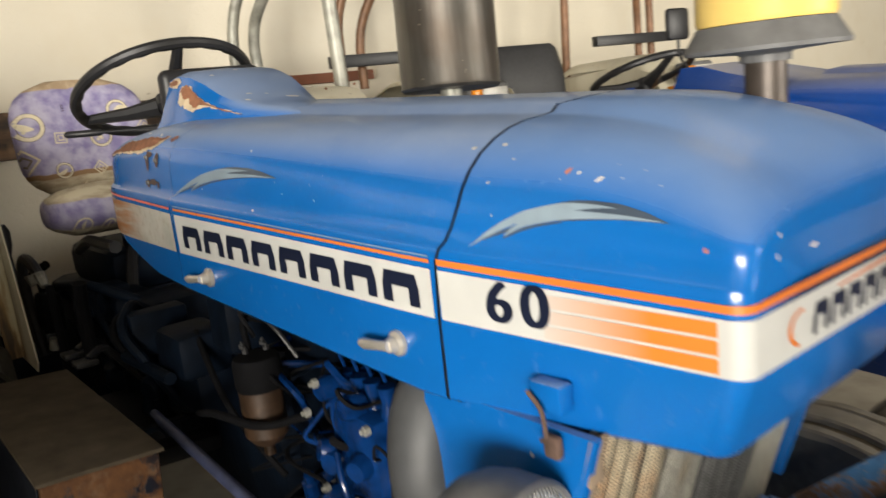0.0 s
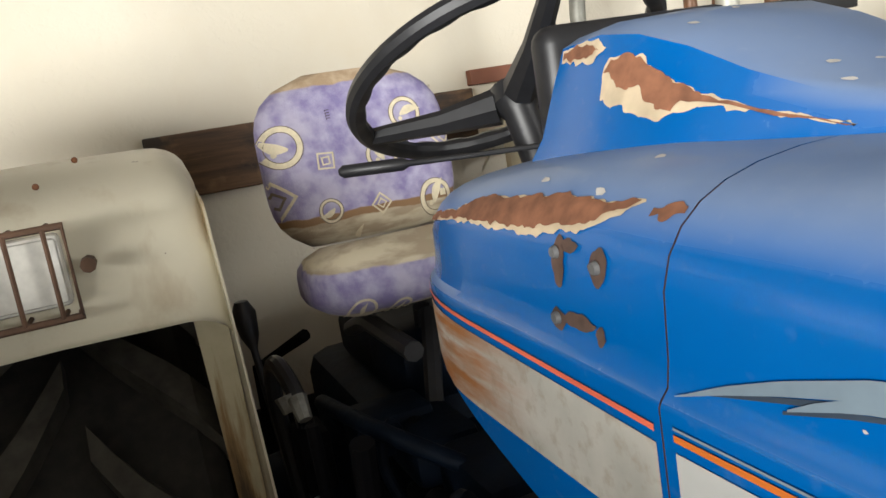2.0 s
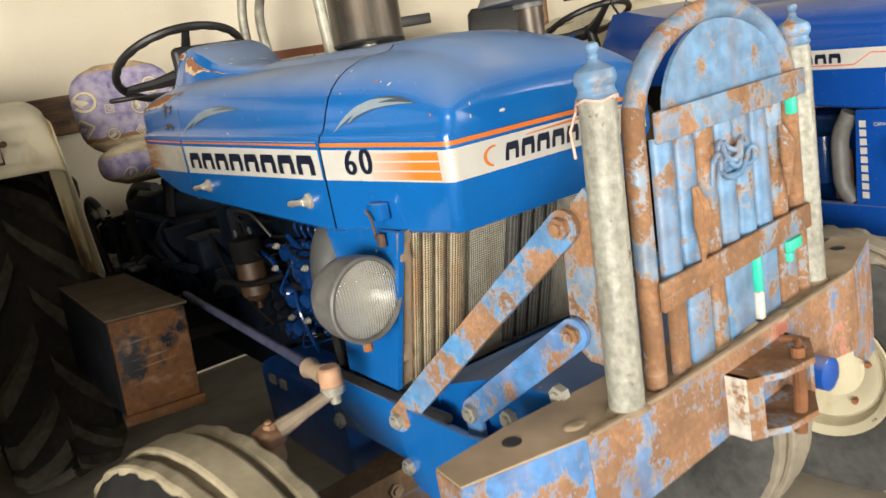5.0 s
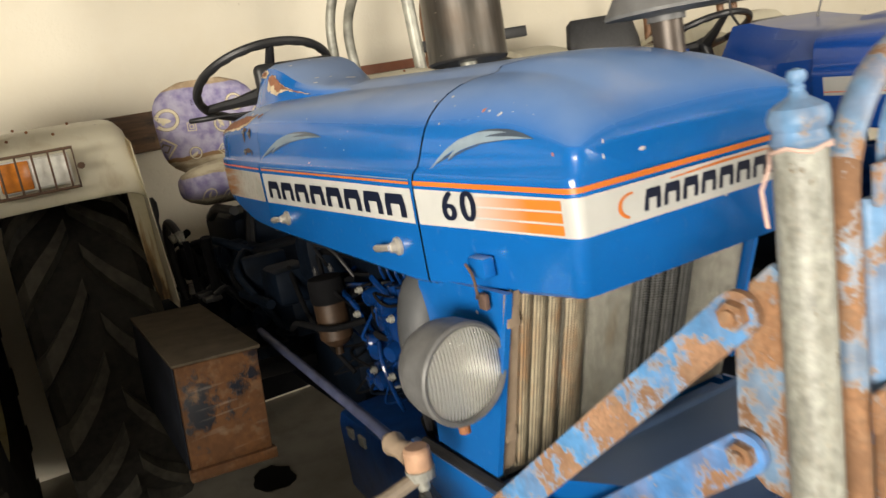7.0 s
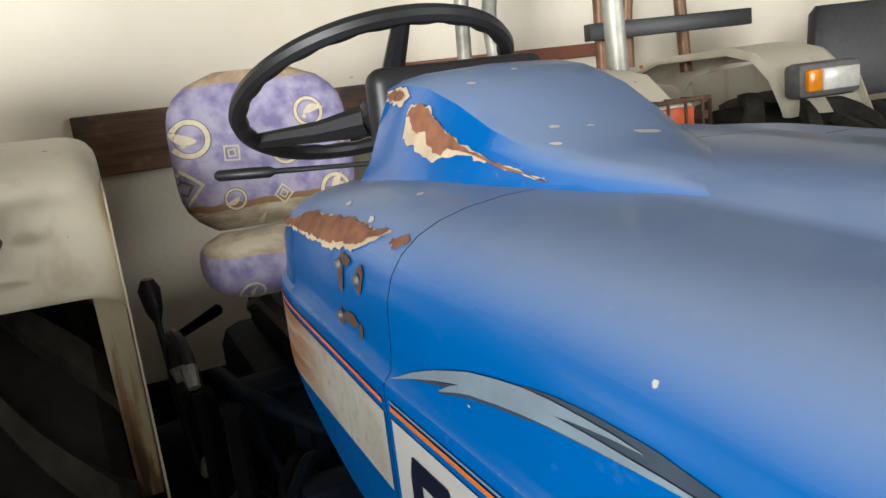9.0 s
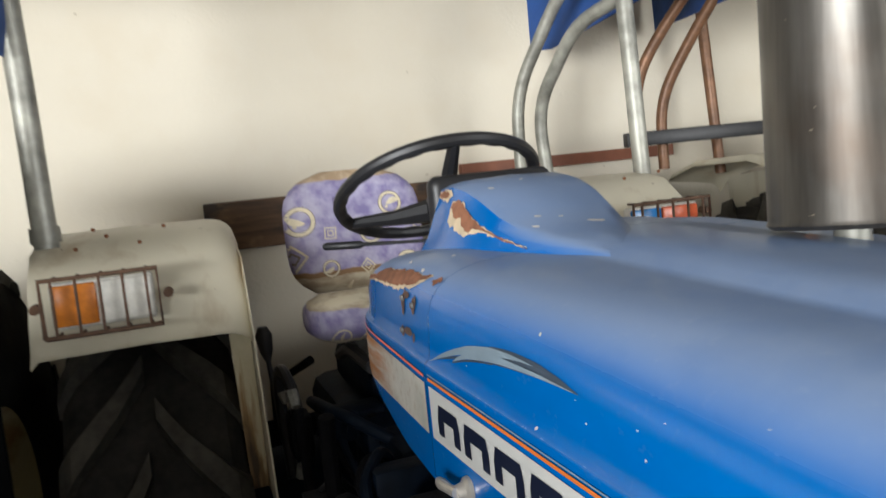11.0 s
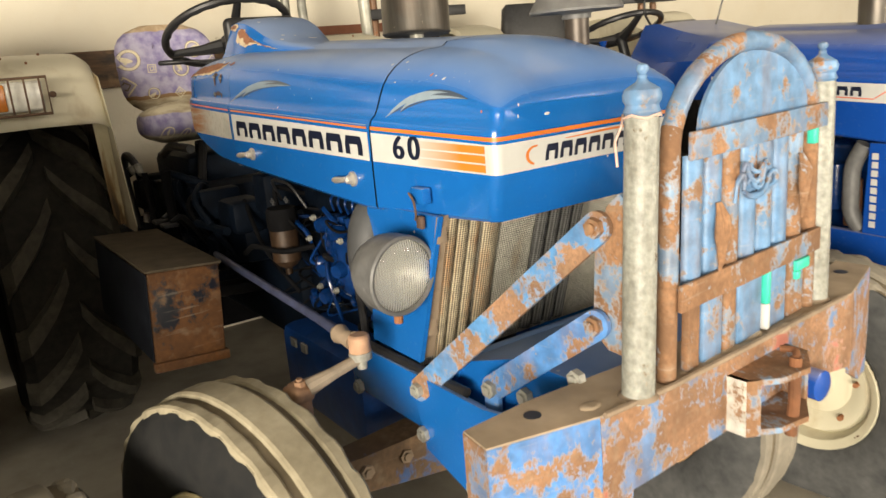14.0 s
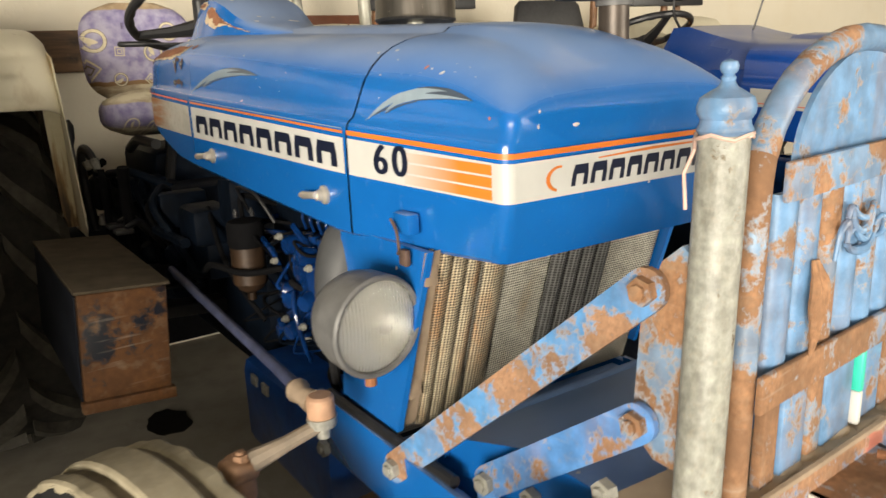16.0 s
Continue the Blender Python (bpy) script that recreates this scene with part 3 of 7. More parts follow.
slab(bm, [(-2.42 + 1.1 * r * math.cos(k / 22 * 2 * math.pi), -0.275 + 0.75 * r * math.sin(k / 22 * 2 * math.pi), -0.0145) for k, r in enumerate(ring)], (0, 0, 0.002))
tagged(part("oil_stain", bm, plain("oil_stain", (0.015, 0.013, 0.011), 0.35, 0, 0.3, 20, 0.0005), None, "black dried oil patch on the concrete floor"), category="stain")


# ---- hood shapes ----
YC = 0.03
SEAM = -0.416


def swing(x, z):
    """The joint between the hood halves leans forward over the shoulder."""
    k = min(1.0, max(0.0, (z - 1.37) / 0.11))
    return x + 0.046 * k * k * (3 - 2 * k) * max(0.0, 1 - abs(x - SEAM) / 0.34)


def half_width(x):
    if x > -0.44:
        return 0.292 + 0.056 * (-x / 0.44)
    w = 0.348 + 0.042 * min(1.0, (-x - 0.44) / 0.79)
    if x < -1.52:
        w = 0.18 + 0.21 * math.sqrt(max(0.0, 1 - min(1.0, (-x - 1.52) / 0.325) ** 3))
    return w


def rise(x):
    return 0.06 * max(0.0, -x) / 1.23


def low_edge(x):
    return 1.19 + (0.075 * (-x - 0.46) / 0.9 if x < -0.46 else 0.0) + 0.11 * max(0.0, (-x - 1.38) / 0.45) ** 1.3


def hood_profile(x):
    hw, dz = half_width(x), rise(x)
    full = 2.0 + 1.3 * min(1.0, max(0.0, (-x - 0.45) / 0.7))
    ridge = 0.008 if x < -0.3 else 0.008 * max(0.0, -x / 0.3)
    tuck = 0.022 * max(0.0, 1 + x / 0.42)
    pts = [(hw - 0.008 - tuck, low_edge(x)), (hw - tuck * 0.93, low_edge(x) + 0.008), (hw, 1.297 + dz * 0.7), (hw, 1.372 + dz), (hw, 1.388 + dz), (hw - 0.002, 1.392 + dz), (hw - 0.009, 1.400 + dz), (hw - 0.012, 1.42 + dz)]
    for k in range(1, 9):
        a = k / 8 * math.pi / 2
        c, q = math.cos(a) ** (2 / full), math.sin(a) ** (2 / full)
        pts.append((hw - 0.012 - (hw - 0.158) * (1 - c) * 0.92, 1.42 + dz + 0.125 * q))
    yr = min(0.14, hw * 0.45)
    sink = 1 - 0.34 * min(1.0, max(0.0, (-x - 1.36) / 0.46)) ** 1.4
    pts += [(yr, 1.548 + dz), (yr - 0.014, 1.550 + dz + ridge), (0.05, 1.556 + dz + ridge), (0.0, 1.558 + dz + ridge)]
    return [(y, z if z < 1.44 else 1.44 + (z - 1.44) * sink) for y, z in pts]


CORNER = 0.022


def corner_cut(x):
    """How far the rounded front corner draws in at x."""
    return CORNER * (1 - math.sqrt(max(0.0, 1 - min(1.0, max(0.0, (x + CORNER) / CORNER)) ** 2)))


def nose_strip(x0, low, high, off=0.0015):
    """A decal band that runs along the right flank, round the front corner and across the front."""
    line = [(x, half_width(x), 0.0) for x in [x0 + (-CORNER - x0) * k / 10 for k in range(11)]]
    line += [(-CORNER + CORNER * math.sin(a), half_width(0) + 0.0025 - CORNER * (1 - math.cos(a)), a) for a in [math.pi / 2 * k / 7 for k in range(1, 8)]]
    line += [(0.0, w, math.pi / 2) for w in (0.2, 0.1, 0.0, -0.1, -0.2, -0.262)]
    bm = bmesh.new()
    loft(bm, [[(x + off * math.sin(a), YC - w - off * math.cos(a), f(x)) for f in (low, high)] for x, w, a in line])
    return bm


def hood_mesh(x0, x1, n, nose=False, tail=False):
    bm = bmesh.new()
    rings = []
    for k in range(n + 1):
        u = k / n
        x = x0 + (x1 - x0) * (1 - (1 - u) ** 1.7 if nose else u)
        h = hood_profile(x)
        if nose:
            v = max(0.0, (x + 0.40) / 0.40)
            g = math.sqrt(max(0.0, 1 - v ** 2.3))
            h = [(y - corner_cut(x) * min(1.0, y / 0.1), z if z < 1.428 else 1.428 + (z - 1.428) * g) for y, z in h]
        back = lambda z: 0.044 * max(0.0, (1.297 - z) / 0.107) * max(0.0, 1 + x / 0.2) if nose else 0.0
        rings.append([(swing(x, z) - back(z), YC - y, z) for y, z in h] + [(swing(x, z) - back(z), YC + y, z) for y, z in h[-2::-1]])
    vs = loft(bm, rings)
    if nose:
        bm.faces.new(vs[-1])
    if tail:
        bm.faces.new(vs[0][::-1])
    return bm


def on_side(x, z, off=0.0015):
    """A point on the right flank of the hood."""
    return Vector((x, YC - half_width(x) - off, z))


def side_strip(x0, x1, low, high, off=0.0015, n=14):
    """A decal strip on the flank between two height functions of x."""
    bm = bmesh.new()
    xs = [x0 + (x1 - x0) * k / n for k in range(n + 1)]
    loft(bm, [[on_side(x, low(x), off), on_side(x, high(x), off)] for x in xs])
    return bm


def block_sign(x0, x1, z0, z1, place, material, parent, count, name="sign_block", slope=0.0):
    """A row of plain arched blocks that stands for a maker's lettering."""
    pitch, tall = (x1 - x0) / count, z1 - z0
    for i in range(count):
        a, b = x0 + pitch * (i + 0.07), x0 + pitch * (i + 0.91)
        stem = (b - a) * 0.27
        rows = (((a, z0), (a + stem, z0), (a + stem, z1 - tall * 0.45), (a, z1 - tall * 0.45)), ((b - stem, z0), (b, z0), (b, z1 - tall * 0.45), (b - stem, z1 - tall * 0.45)), ((a, z1 - tall * 0.45), (b, z1 - tall * 0.45), (b - stem * 0.3, z1), (a + stem * 0.3, z1)))
        bm = bmesh.new()
        for row in rows:
            bm.faces.new([bm.verts.new(place(u + slope * (w - z0), w)) for u, w in row])
        part(name, bm, material, parent, "", False)


def wing_shape(x0, x1, z0, z1, parent, target):
    """The swept silver wing decal: a dark base that shows as an outline, a silver blade and a dark tip feather."""
    at = lambda pts: [(x0 + (x1 - x0) * u, z0 + (z1 - z0) * w) for u, w in pts]
    way = (0, 0.92, -0.39)
    dark_top = [(0.5, 0.925), (0.58, 0.98), (0.66, 1.0), (0.78, 0.985), (0.9, 0.89), (1.0, 0.76)]
    dark_low = [(0.5, 0.60), (0.58, 0.64), (0.66, 0.68), (0.78, 0.725), (0.9, 0.745), (1.0, 0.75)]
    projected(parent, target, at(dark_top), at(dark_low), GREYBLUE, "wing_feather", 0.0012, way, 24, 5)
    projected(parent, target, at([(0.2, 0.24), (0.3, 0.42), (0.4, 0.53), (0.52, 0.62)]), at([(0.2, 0.21), (0.3, 0.37), (0.4, 0.49), (0.52, 0.59)]), GREYBLUE, "wing_outline", 0.0012, way, 14, 2)
    projected(parent, target, at([(0.07, 0.16), (0.16, 0.3), (0.25, 0.43), (0.35, 0.57)]), at([(0.07, 0.13), (0.16, 0.25), (0.25, 0.37), (0.35, 0.55)]), GREYBLUE, "wing_barb", 0.0012, way, 12, 2)
    silver = (
        ([(0.0, 0.0), (0.1, 0.28), (0.2, 0.5), (0.33, 0.73)], [(0.0, -0.01), (0.1, 0.19), (0.2, 0.365), (0.33, 0.56)]),
        ([(0.21, 0.27), (0.25, 0.40), (0.29, 0.5), (0.33, 0.575)], [(0.21, 0.25), (0.25, 0.325), (0.29, 0.4), (0.33, 0.46)]),
        ([(0.33, 0.73), (0.42, 0.83), (0.5, 0.905), (0.57, 0.93)], [(0.33, 0.46), (0.42, 0.55), (0.5, 0.615), (0.57, 0.66)]),
        ([(0.57, 0.93), (0.64, 0.935), (0.71, 0.93), (0.77, 0.905)], [(0.57, 0.79), (0.64, 0.85), (0.71, 0.885), (0.77, 0.90)]),
        ([(0.57, 0.80), (0.68, 0.81), (0.82, 0.805), (0.98, 0.765)], [(0.57, 0.66), (0.68, 0.705), (0.82, 0.745), (0.98, 0.757)]))
    for top, low in silver:
        projected(parent, target, at(top), at(low), SILVER, "wing_decal", 0.0026, way, 14, 4)


def surface(x, z):
    """A point on the hood's flank or shoulder at that height."""
    h = hood_profile(x)
    for (y0, z0), (y1, z1) in zip(h, h[1:]):
        if z0 <= z <= z1 and z1 > z0:
            y = y0 + (y1 - y0) * (z - z0) / (z1 - z0)
            return Vector((x, YC - y - 0.003, z + 0.0015))
    return Vector((x, YC - h[0][0] - 0.003, z))


# ---- wheels ----
def front_wheel(parent, at, turn, tyre_mat, tread_mat, rim_mat, side=-1, r=0.415, blocky=0.0016, wide=1.0):
    """A ribbed steering wheel; its outer face looks to side (-1: towards -y)."""
    bm = bmesh.new()
    k = r / 0.415
    spin(bm, [(0.0, -0.045), (0.05, -0.05), (0.06, -0.03), (0.115, -0.022), (0.15, -0.045), (0.172, -0.05), (0.185, -0.03), (0.197, -0.075), (0.222, -0.092), (0.226, -0.086), (0.21, -0.07), (0.19, 0.0), (0.21, 0.085), (0.222, 0.092)], 40)
    rim = part("front_wheel", bm, rim_mat, parent)
    bm = bmesh.new()
    spin(bm, [(0.214 * k, -0.082), (0.235 * k, -0.1), (0.29 * k, -0.112), (0.345 * k, -0.108), (0.378 * k, -0.096), (0.394 * k, -0.085), (0.4 * k, 0.0), (0.394 * k, 0.085), (0.378 * k, 0.096), (0.345 * k, 0.108), (0.29 * k, 0.112), (0.235 * k, 0.1), (0.214 * k, 0.082)], 56)
    tyre = part("tyre", bm, tyre_mat, rim)
    bm = bmesh.new()
    spin(bm, [(0.398 * k, -0.084), (0.4025 * k, -0.06), (0.4035 * k, 0.0), (0.4025 * k, 0.06), (0.398 * k, 0.084)], 56)
    part("tread_groove", bm, GROOVE, tyre)
    for y0, y1, h in ((-0.088, -0.05, 0.408), (-0.036, 0.036, 0.416), (0.05, 0.088, 0.408)):
        bm = bmesh.new()
        n = 112
        rings = []
        for i in range(n):
            a = 2 * math.pi * i / n
            c, s = math.cos(a), math.sin(a)
            notch = blocky * (0.5 + 0.5 * abs(math.sin(i * 1.7))) if (i // 2) % 2 and abs(y0 + y1) > 0.05 else 0.0
            o0 = y0 + (notch if y0 < -0.06 else 0)
            o1 = y1 - (notch if y1 > 0.06 else 0)
            hh = (h - notch * 0.6) * k
            rings.append([Vector((rr * c, y, rr * s)) for rr, y in ((0.39 * k, o0), (hh - 0.004, o0 + 0.002), (hh, o0 + 0.008), (hh, o1 - 0.008), (hh - 0.004, o1 - 0.002), (0.39 * k, o1))])
        rings.append(rings[0])
        loft(bm, rings)
        bmesh.ops.remove_doubles(bm, verts=bm.verts, dist=1e-6)
        part("tread_rib", bm, tread_mat, tyre, "", False)
    for i in range(6):
        a = i * math.pi / 3 + 0.2
        bm = bmesh.new()
        tube(bm, [(0.14 * math.cos(a), -0.056, 0.14 * math.sin(a)), (0.14 * math.cos(a), -0.03, 0.14 * math.sin(a))], 0.009, 8)
        part("wheel_nut", bm, RUST, rim)
    rim.matrix_basis = pose(*at, 0, 0, turn + (180 if side > 0 else 0)) @ Matrix.Diagonal((1, wide, 1, 1))
    return rim


def rear_wheel(parent, at, r=0.74, w=0.19, turn=0):
    """A lugged drive wheel with chevron bars, each its own piece."""
    bm = bmesh.new()
    spin(bm, [(0.0, -0.06), (0.12, -0.08), (0.3, -0.02), (0.36, -0.12), (0.39, -w * 0.8), (0.39, w * 0.8), (0.3, 0.05), (0.0, 0.06)], 40)
    rim = part("rear_wheel", bm, RIMOLD, parent)
    bm = bmesh.new()
    k = r - 0.04
    spin(bm, [(0.385, -w * 0.75), (0.45, -w * 0.97), (0.55, -w * 1.02), (k - 0.04, -w * 0.96), (k - 0.008, -w * 0.8), (k, 0), (k - 0.008, w * 0.8), (k - 0.04, w * 0.96), (0.55, w * 1.02), (0.45, w * 0.97), (0.385, w * 0.75)], 56)
    tyre = part("tyre", bm, REARTYRE, rim)
    kinds = []
    for s in (-1, 1):
        bm = bmesh.new()
        rings = []
        for i in range(7):
            u = i / 6
            y = s * (0.012 + (w * 1.0 - 0.012) * u)
            a = 0.11 - 0.37 * u ** 0.9 + 0.09 * max(0.0, 0.3 - u)
            drop = 0.006 * u + 0.05 * max(0, u - 0.8) / 0.2
            half = 0.040 + 0.018 * u
            top = r - drop
            ring = []
            for da, rr in ((-half * 1.35 / r, k - 0.05), (-half * 0.8 / r, top), (half * 0.8 / r, top), (half * 1.35 / r, k - 0.05)):
                ring.append((rr * math.cos(a + da), y, rr * math.sin(a + da)))
            rings.append(ring)
        vs = loft(bm, rings)
        bm.faces.new(vs[0])
        bm.faces.new(vs[-1][::-1])
        kinds.append(part("lug", bm, LUGDUST, tyre))
    n = 16
    for i in range(n):
        for j, o in enumerate(kinds):
            m = Matrix.Rotation(2 * math.pi * (i + 0.5 * j) / n, 4, "Y")
            if i == 0:
                o.matrix_basis = m
            else:
                again(o, m, tyre)
    rim.matrix_basis = pose(*at, 0, 0, turn)
    return rim


# ---- cab pieces shared by the tractors ----
def steering_wheel(parent, c, r, lean, spokes=3):
    """A ribbed rim on a column; lean: degrees its plane tips back."""
    m = pose(*c, 0, -lean, 0)
    bm = bmesh.new()
    n = 96
    rings = []
    for i in range(n + 1):
        a = 2 * math.pi * i / n
        wave = 0.0022 * (1 if (i // 2) % 2 else 0)
        ring = []
        for j in range(10):
            b = 2 * math.pi * j / 10
            rr = 0.0165 - (wave if math.cos(b) < -0.2 else 0)
            ring.append(m @ Vector(((r + rr * math.cos(b)) * math.cos(a), (r + rr * math.cos(b)) * math.sin(a), rr * math.sin(b))))
        rings.append(ring)
    loft(bm, rings, True)
    bmesh.ops.remove_doubles(bm, verts=bm.verts, dist=1e-6)
    w = part("steering_wheel", bm, BLACK, parent, "black ribbed steering wheel")
    for i in range(spokes):
        a = 2 * math.pi * i / spokes + 2.0
        bm = bmesh.new()
        tube(bm, [m @ Vector(p) for p in ((0.03 * math.cos(a), 0.03 * math.sin(a), -0.045), (r * 0.5 * math.cos(a), r * 0.5 * math.sin(a), -0.03), (r * math.cos(a), r * math.sin(a), 0))], [0.03, 0.02, 0.014], 8)
        part("spoke", bm, BLACK, w)
    bm = bmesh.new()
    tube(bm, [m @ Vector(p) for p in ((0, 0, -0.02), (0, 0, -0.05), (0, 0, -0.07), (0, 0, -0.28))], [0.035, 0.042, 0.028, 0.026], 16)
    part("steering_column", bm, BLACK, w)
    return w


def muffler(parent, x, y, z0, z1, top, r=0.098, tip=(0, 0)):
    """An upright drum on a neck with a stack; tip: degrees it leans."""
    lean = pose(x, y, z0, tip[0], tip[1], 0) @ pose(-x, -y, -z0)
    bm = bmesh.new()
    tube(bm, [(x, y, 1.45), (x, y, z0 + 0.01)], 0.024, 16)
    part("exhaust_neck", bm, GALV, parent)
    bm = bmesh.new()
    spin(bm, [(0.0, -z0), (r - 0.006, -z0), (r, -z0 - 0.006), (r - 0.002, -z0 - 0.012), (r - 0.002, -z1 + 0.012), (r, -z1 + 0.006), (r - 0.006, -z1), (0.04, -z1 - 0.014), (0, -z1 - 0.014)], 40, lean @ pose(x, y, 0, -90, 0, 0))
    mf = part("muffler", bm, MUFFLER, parent, "dull grey steel muffler drum")
    bm = bmesh.new()
    tube(bm, [lean @ Vector(p) for p in ((x, y, z1), (x, y, top - 0.1), (x, y, top))], 0.029, 20)
    part("exhaust_pipe", bm, MUFFLER, mf)
    return mf


def fender(parent, s, x0=-2.06, outer=1.05, clean=False):
    """A cream rear fender; s: -1 right, 1 left. Curved sheet with a folded inner skirt."""
    yi, yo = s * 0.535, s * outer
    prof = [(x0 + 0.03, 1.33), (x0, 1.36), (x0 - 0.03, 1.43), (x0 - 0.085, 1.52), (x0 - 0.17, 1.585), (x0 - 0.3, 1.61), (x0 - 0.75, 1.60), (x0 - 1.0, 1.54), (x0 - 1.2, 1.4)]
    bm = bmesh.new()
    rings = []
    for x, z in prof:
        ring = []
        for k in range(6):
            a = k / 5 * math.pi / 2
            ring.append((x - 0.0, yi + s * 0.07 * (1 - math.sin(a)), z - 0.05 * (1 - math.cos(a))))
        ring = ring[::-1]
        ring += [(x, (yi + yo) / 2, z + 0.004), (x, yo - s * 0.02, z), (x, yo, z - 0.02)]
        rings.append(ring)
    vs = loft(bm, rings)
    rings2 = [[Vector(p) + Vector((-0.004, 0, -0.006)) for p in ring] for ring in rings]
    loft(bm, rings2)
    f = part("fender", bm, CREAM, parent, "cream fender with rust pits and a folded skirt")
    # inner side sheet
    bm = bmesh.new()
    slab(bm, [(x0 + 0.03, yi, 1.34), (x0 - 0.05, yi, 1.50), (x0 - 0.3, yi, 1.56), (x0 - 1.0, yi, 1.5), (x0 - 1.0, yi, 0.9), (x0 + 0.13, yi, 0.88), (x0 + 0.155, yi, 0.91)], (0, s * 0.004, 0))
    part("fender_side", bm, CREAM if clean else CREAMSTAIN, f)
    bm = bmesh.new()
    slab(bm, [(x0 - 0.03, yi + s * 0.006, 1.35), (x0 - 0.03, yi + s * 0.06, 1.35), (x0 + 0.0, yi + s * 0.05, 0.9), (x0 + 0.0, yi + s * 0.006, 0.9)], (-0.004, 0, 0))
    part("fender_flange", bm, CREAM if clean else CREAMRUN, f, "cream flange" if clean else "rust-streaked cream flange")
    return f


def bolt_dots(parent, pts, r=0.0055):
    for p in pts:
        bm = bmesh.new()
        bmesh.ops.create_icosphere(bm, subdivisions=2, radius=r, matrix=Matrix.Translation(p))
        part("rivet", bm, RUST, parent)


def lamp_cage(parent, x, y0, y1, z0, z1, amber_left=True):
    """A side lamp behind a welded rust-brown rod cage, facing forward."""
    bm = bmesh.new()
    box(bm, (x - 0.05, y0 + 0.012, z0 + 0.012), (x - 0.012, y1 - 0.012, z1 - 0.012), 0.008)
    lamp = part("side_lamp", bm, CLEARPL, parent, "caged amber and clear side lamp" if amber_left else "caged blue and red side lamp")
    split = y0 + (y1 - y0) * 0.45
    bm = bmesh.new()
    box(bm, (x - 0.02, y0 + 0.016, z0 + 0.018), (x - 0.004, split, z1 - 0.018), 0.006)
    part("amber_lens" if amber_left else "blue_lens", bm, OLDAMBER if amber_left else BLUELENS, lamp)
    bm = bmesh.new()
    box(bm, (x - 0.02, split + 0.003, z0 + 0.018), (x - 0.005, y1 - 0.016, z1 - 0.018), 0.006)
    part("clear_lens" if amber_left else "red_lens", bm, CLEARPL if amber_left else REDLENS, lamp)
    bm = bmesh.new()
    tube(bm, [(x + 0.03, y0, z0), (x + 0.03, y1, z0), (x + 0.03, y1, z1), (x + 0.03, y0, z1), (x + 0.03, y0, z0)], 0.006, 6)
    cage = part("cage", bm, DARKRUST, lamp)
    for i in range(5):
        y = y0 + (y1 - y0) * (i + 0.5) / 5
        bm = bmesh.new()
        tube(bm, bend([(x - 0.04, y, z0), (x + 0.034, y, z0), (x + 0.034, y, z1), (x - 0.04, y, z1)], 0.008, 3), 0.004, 6)
        part("cage_rod", bm, DARKRUST, lamp)
    for y in (y0 - 0.02, y1 + 0.02):
        bm = bmesh.new()
        tube(bm, [(x - 0.04, y, (z0 + z1) / 2), (x - 0.0, y, (z0 + z1) / 2)], 0.012, 8)
        part("lamp_screw", bm, DARKRUST, lamp)
    return lamp


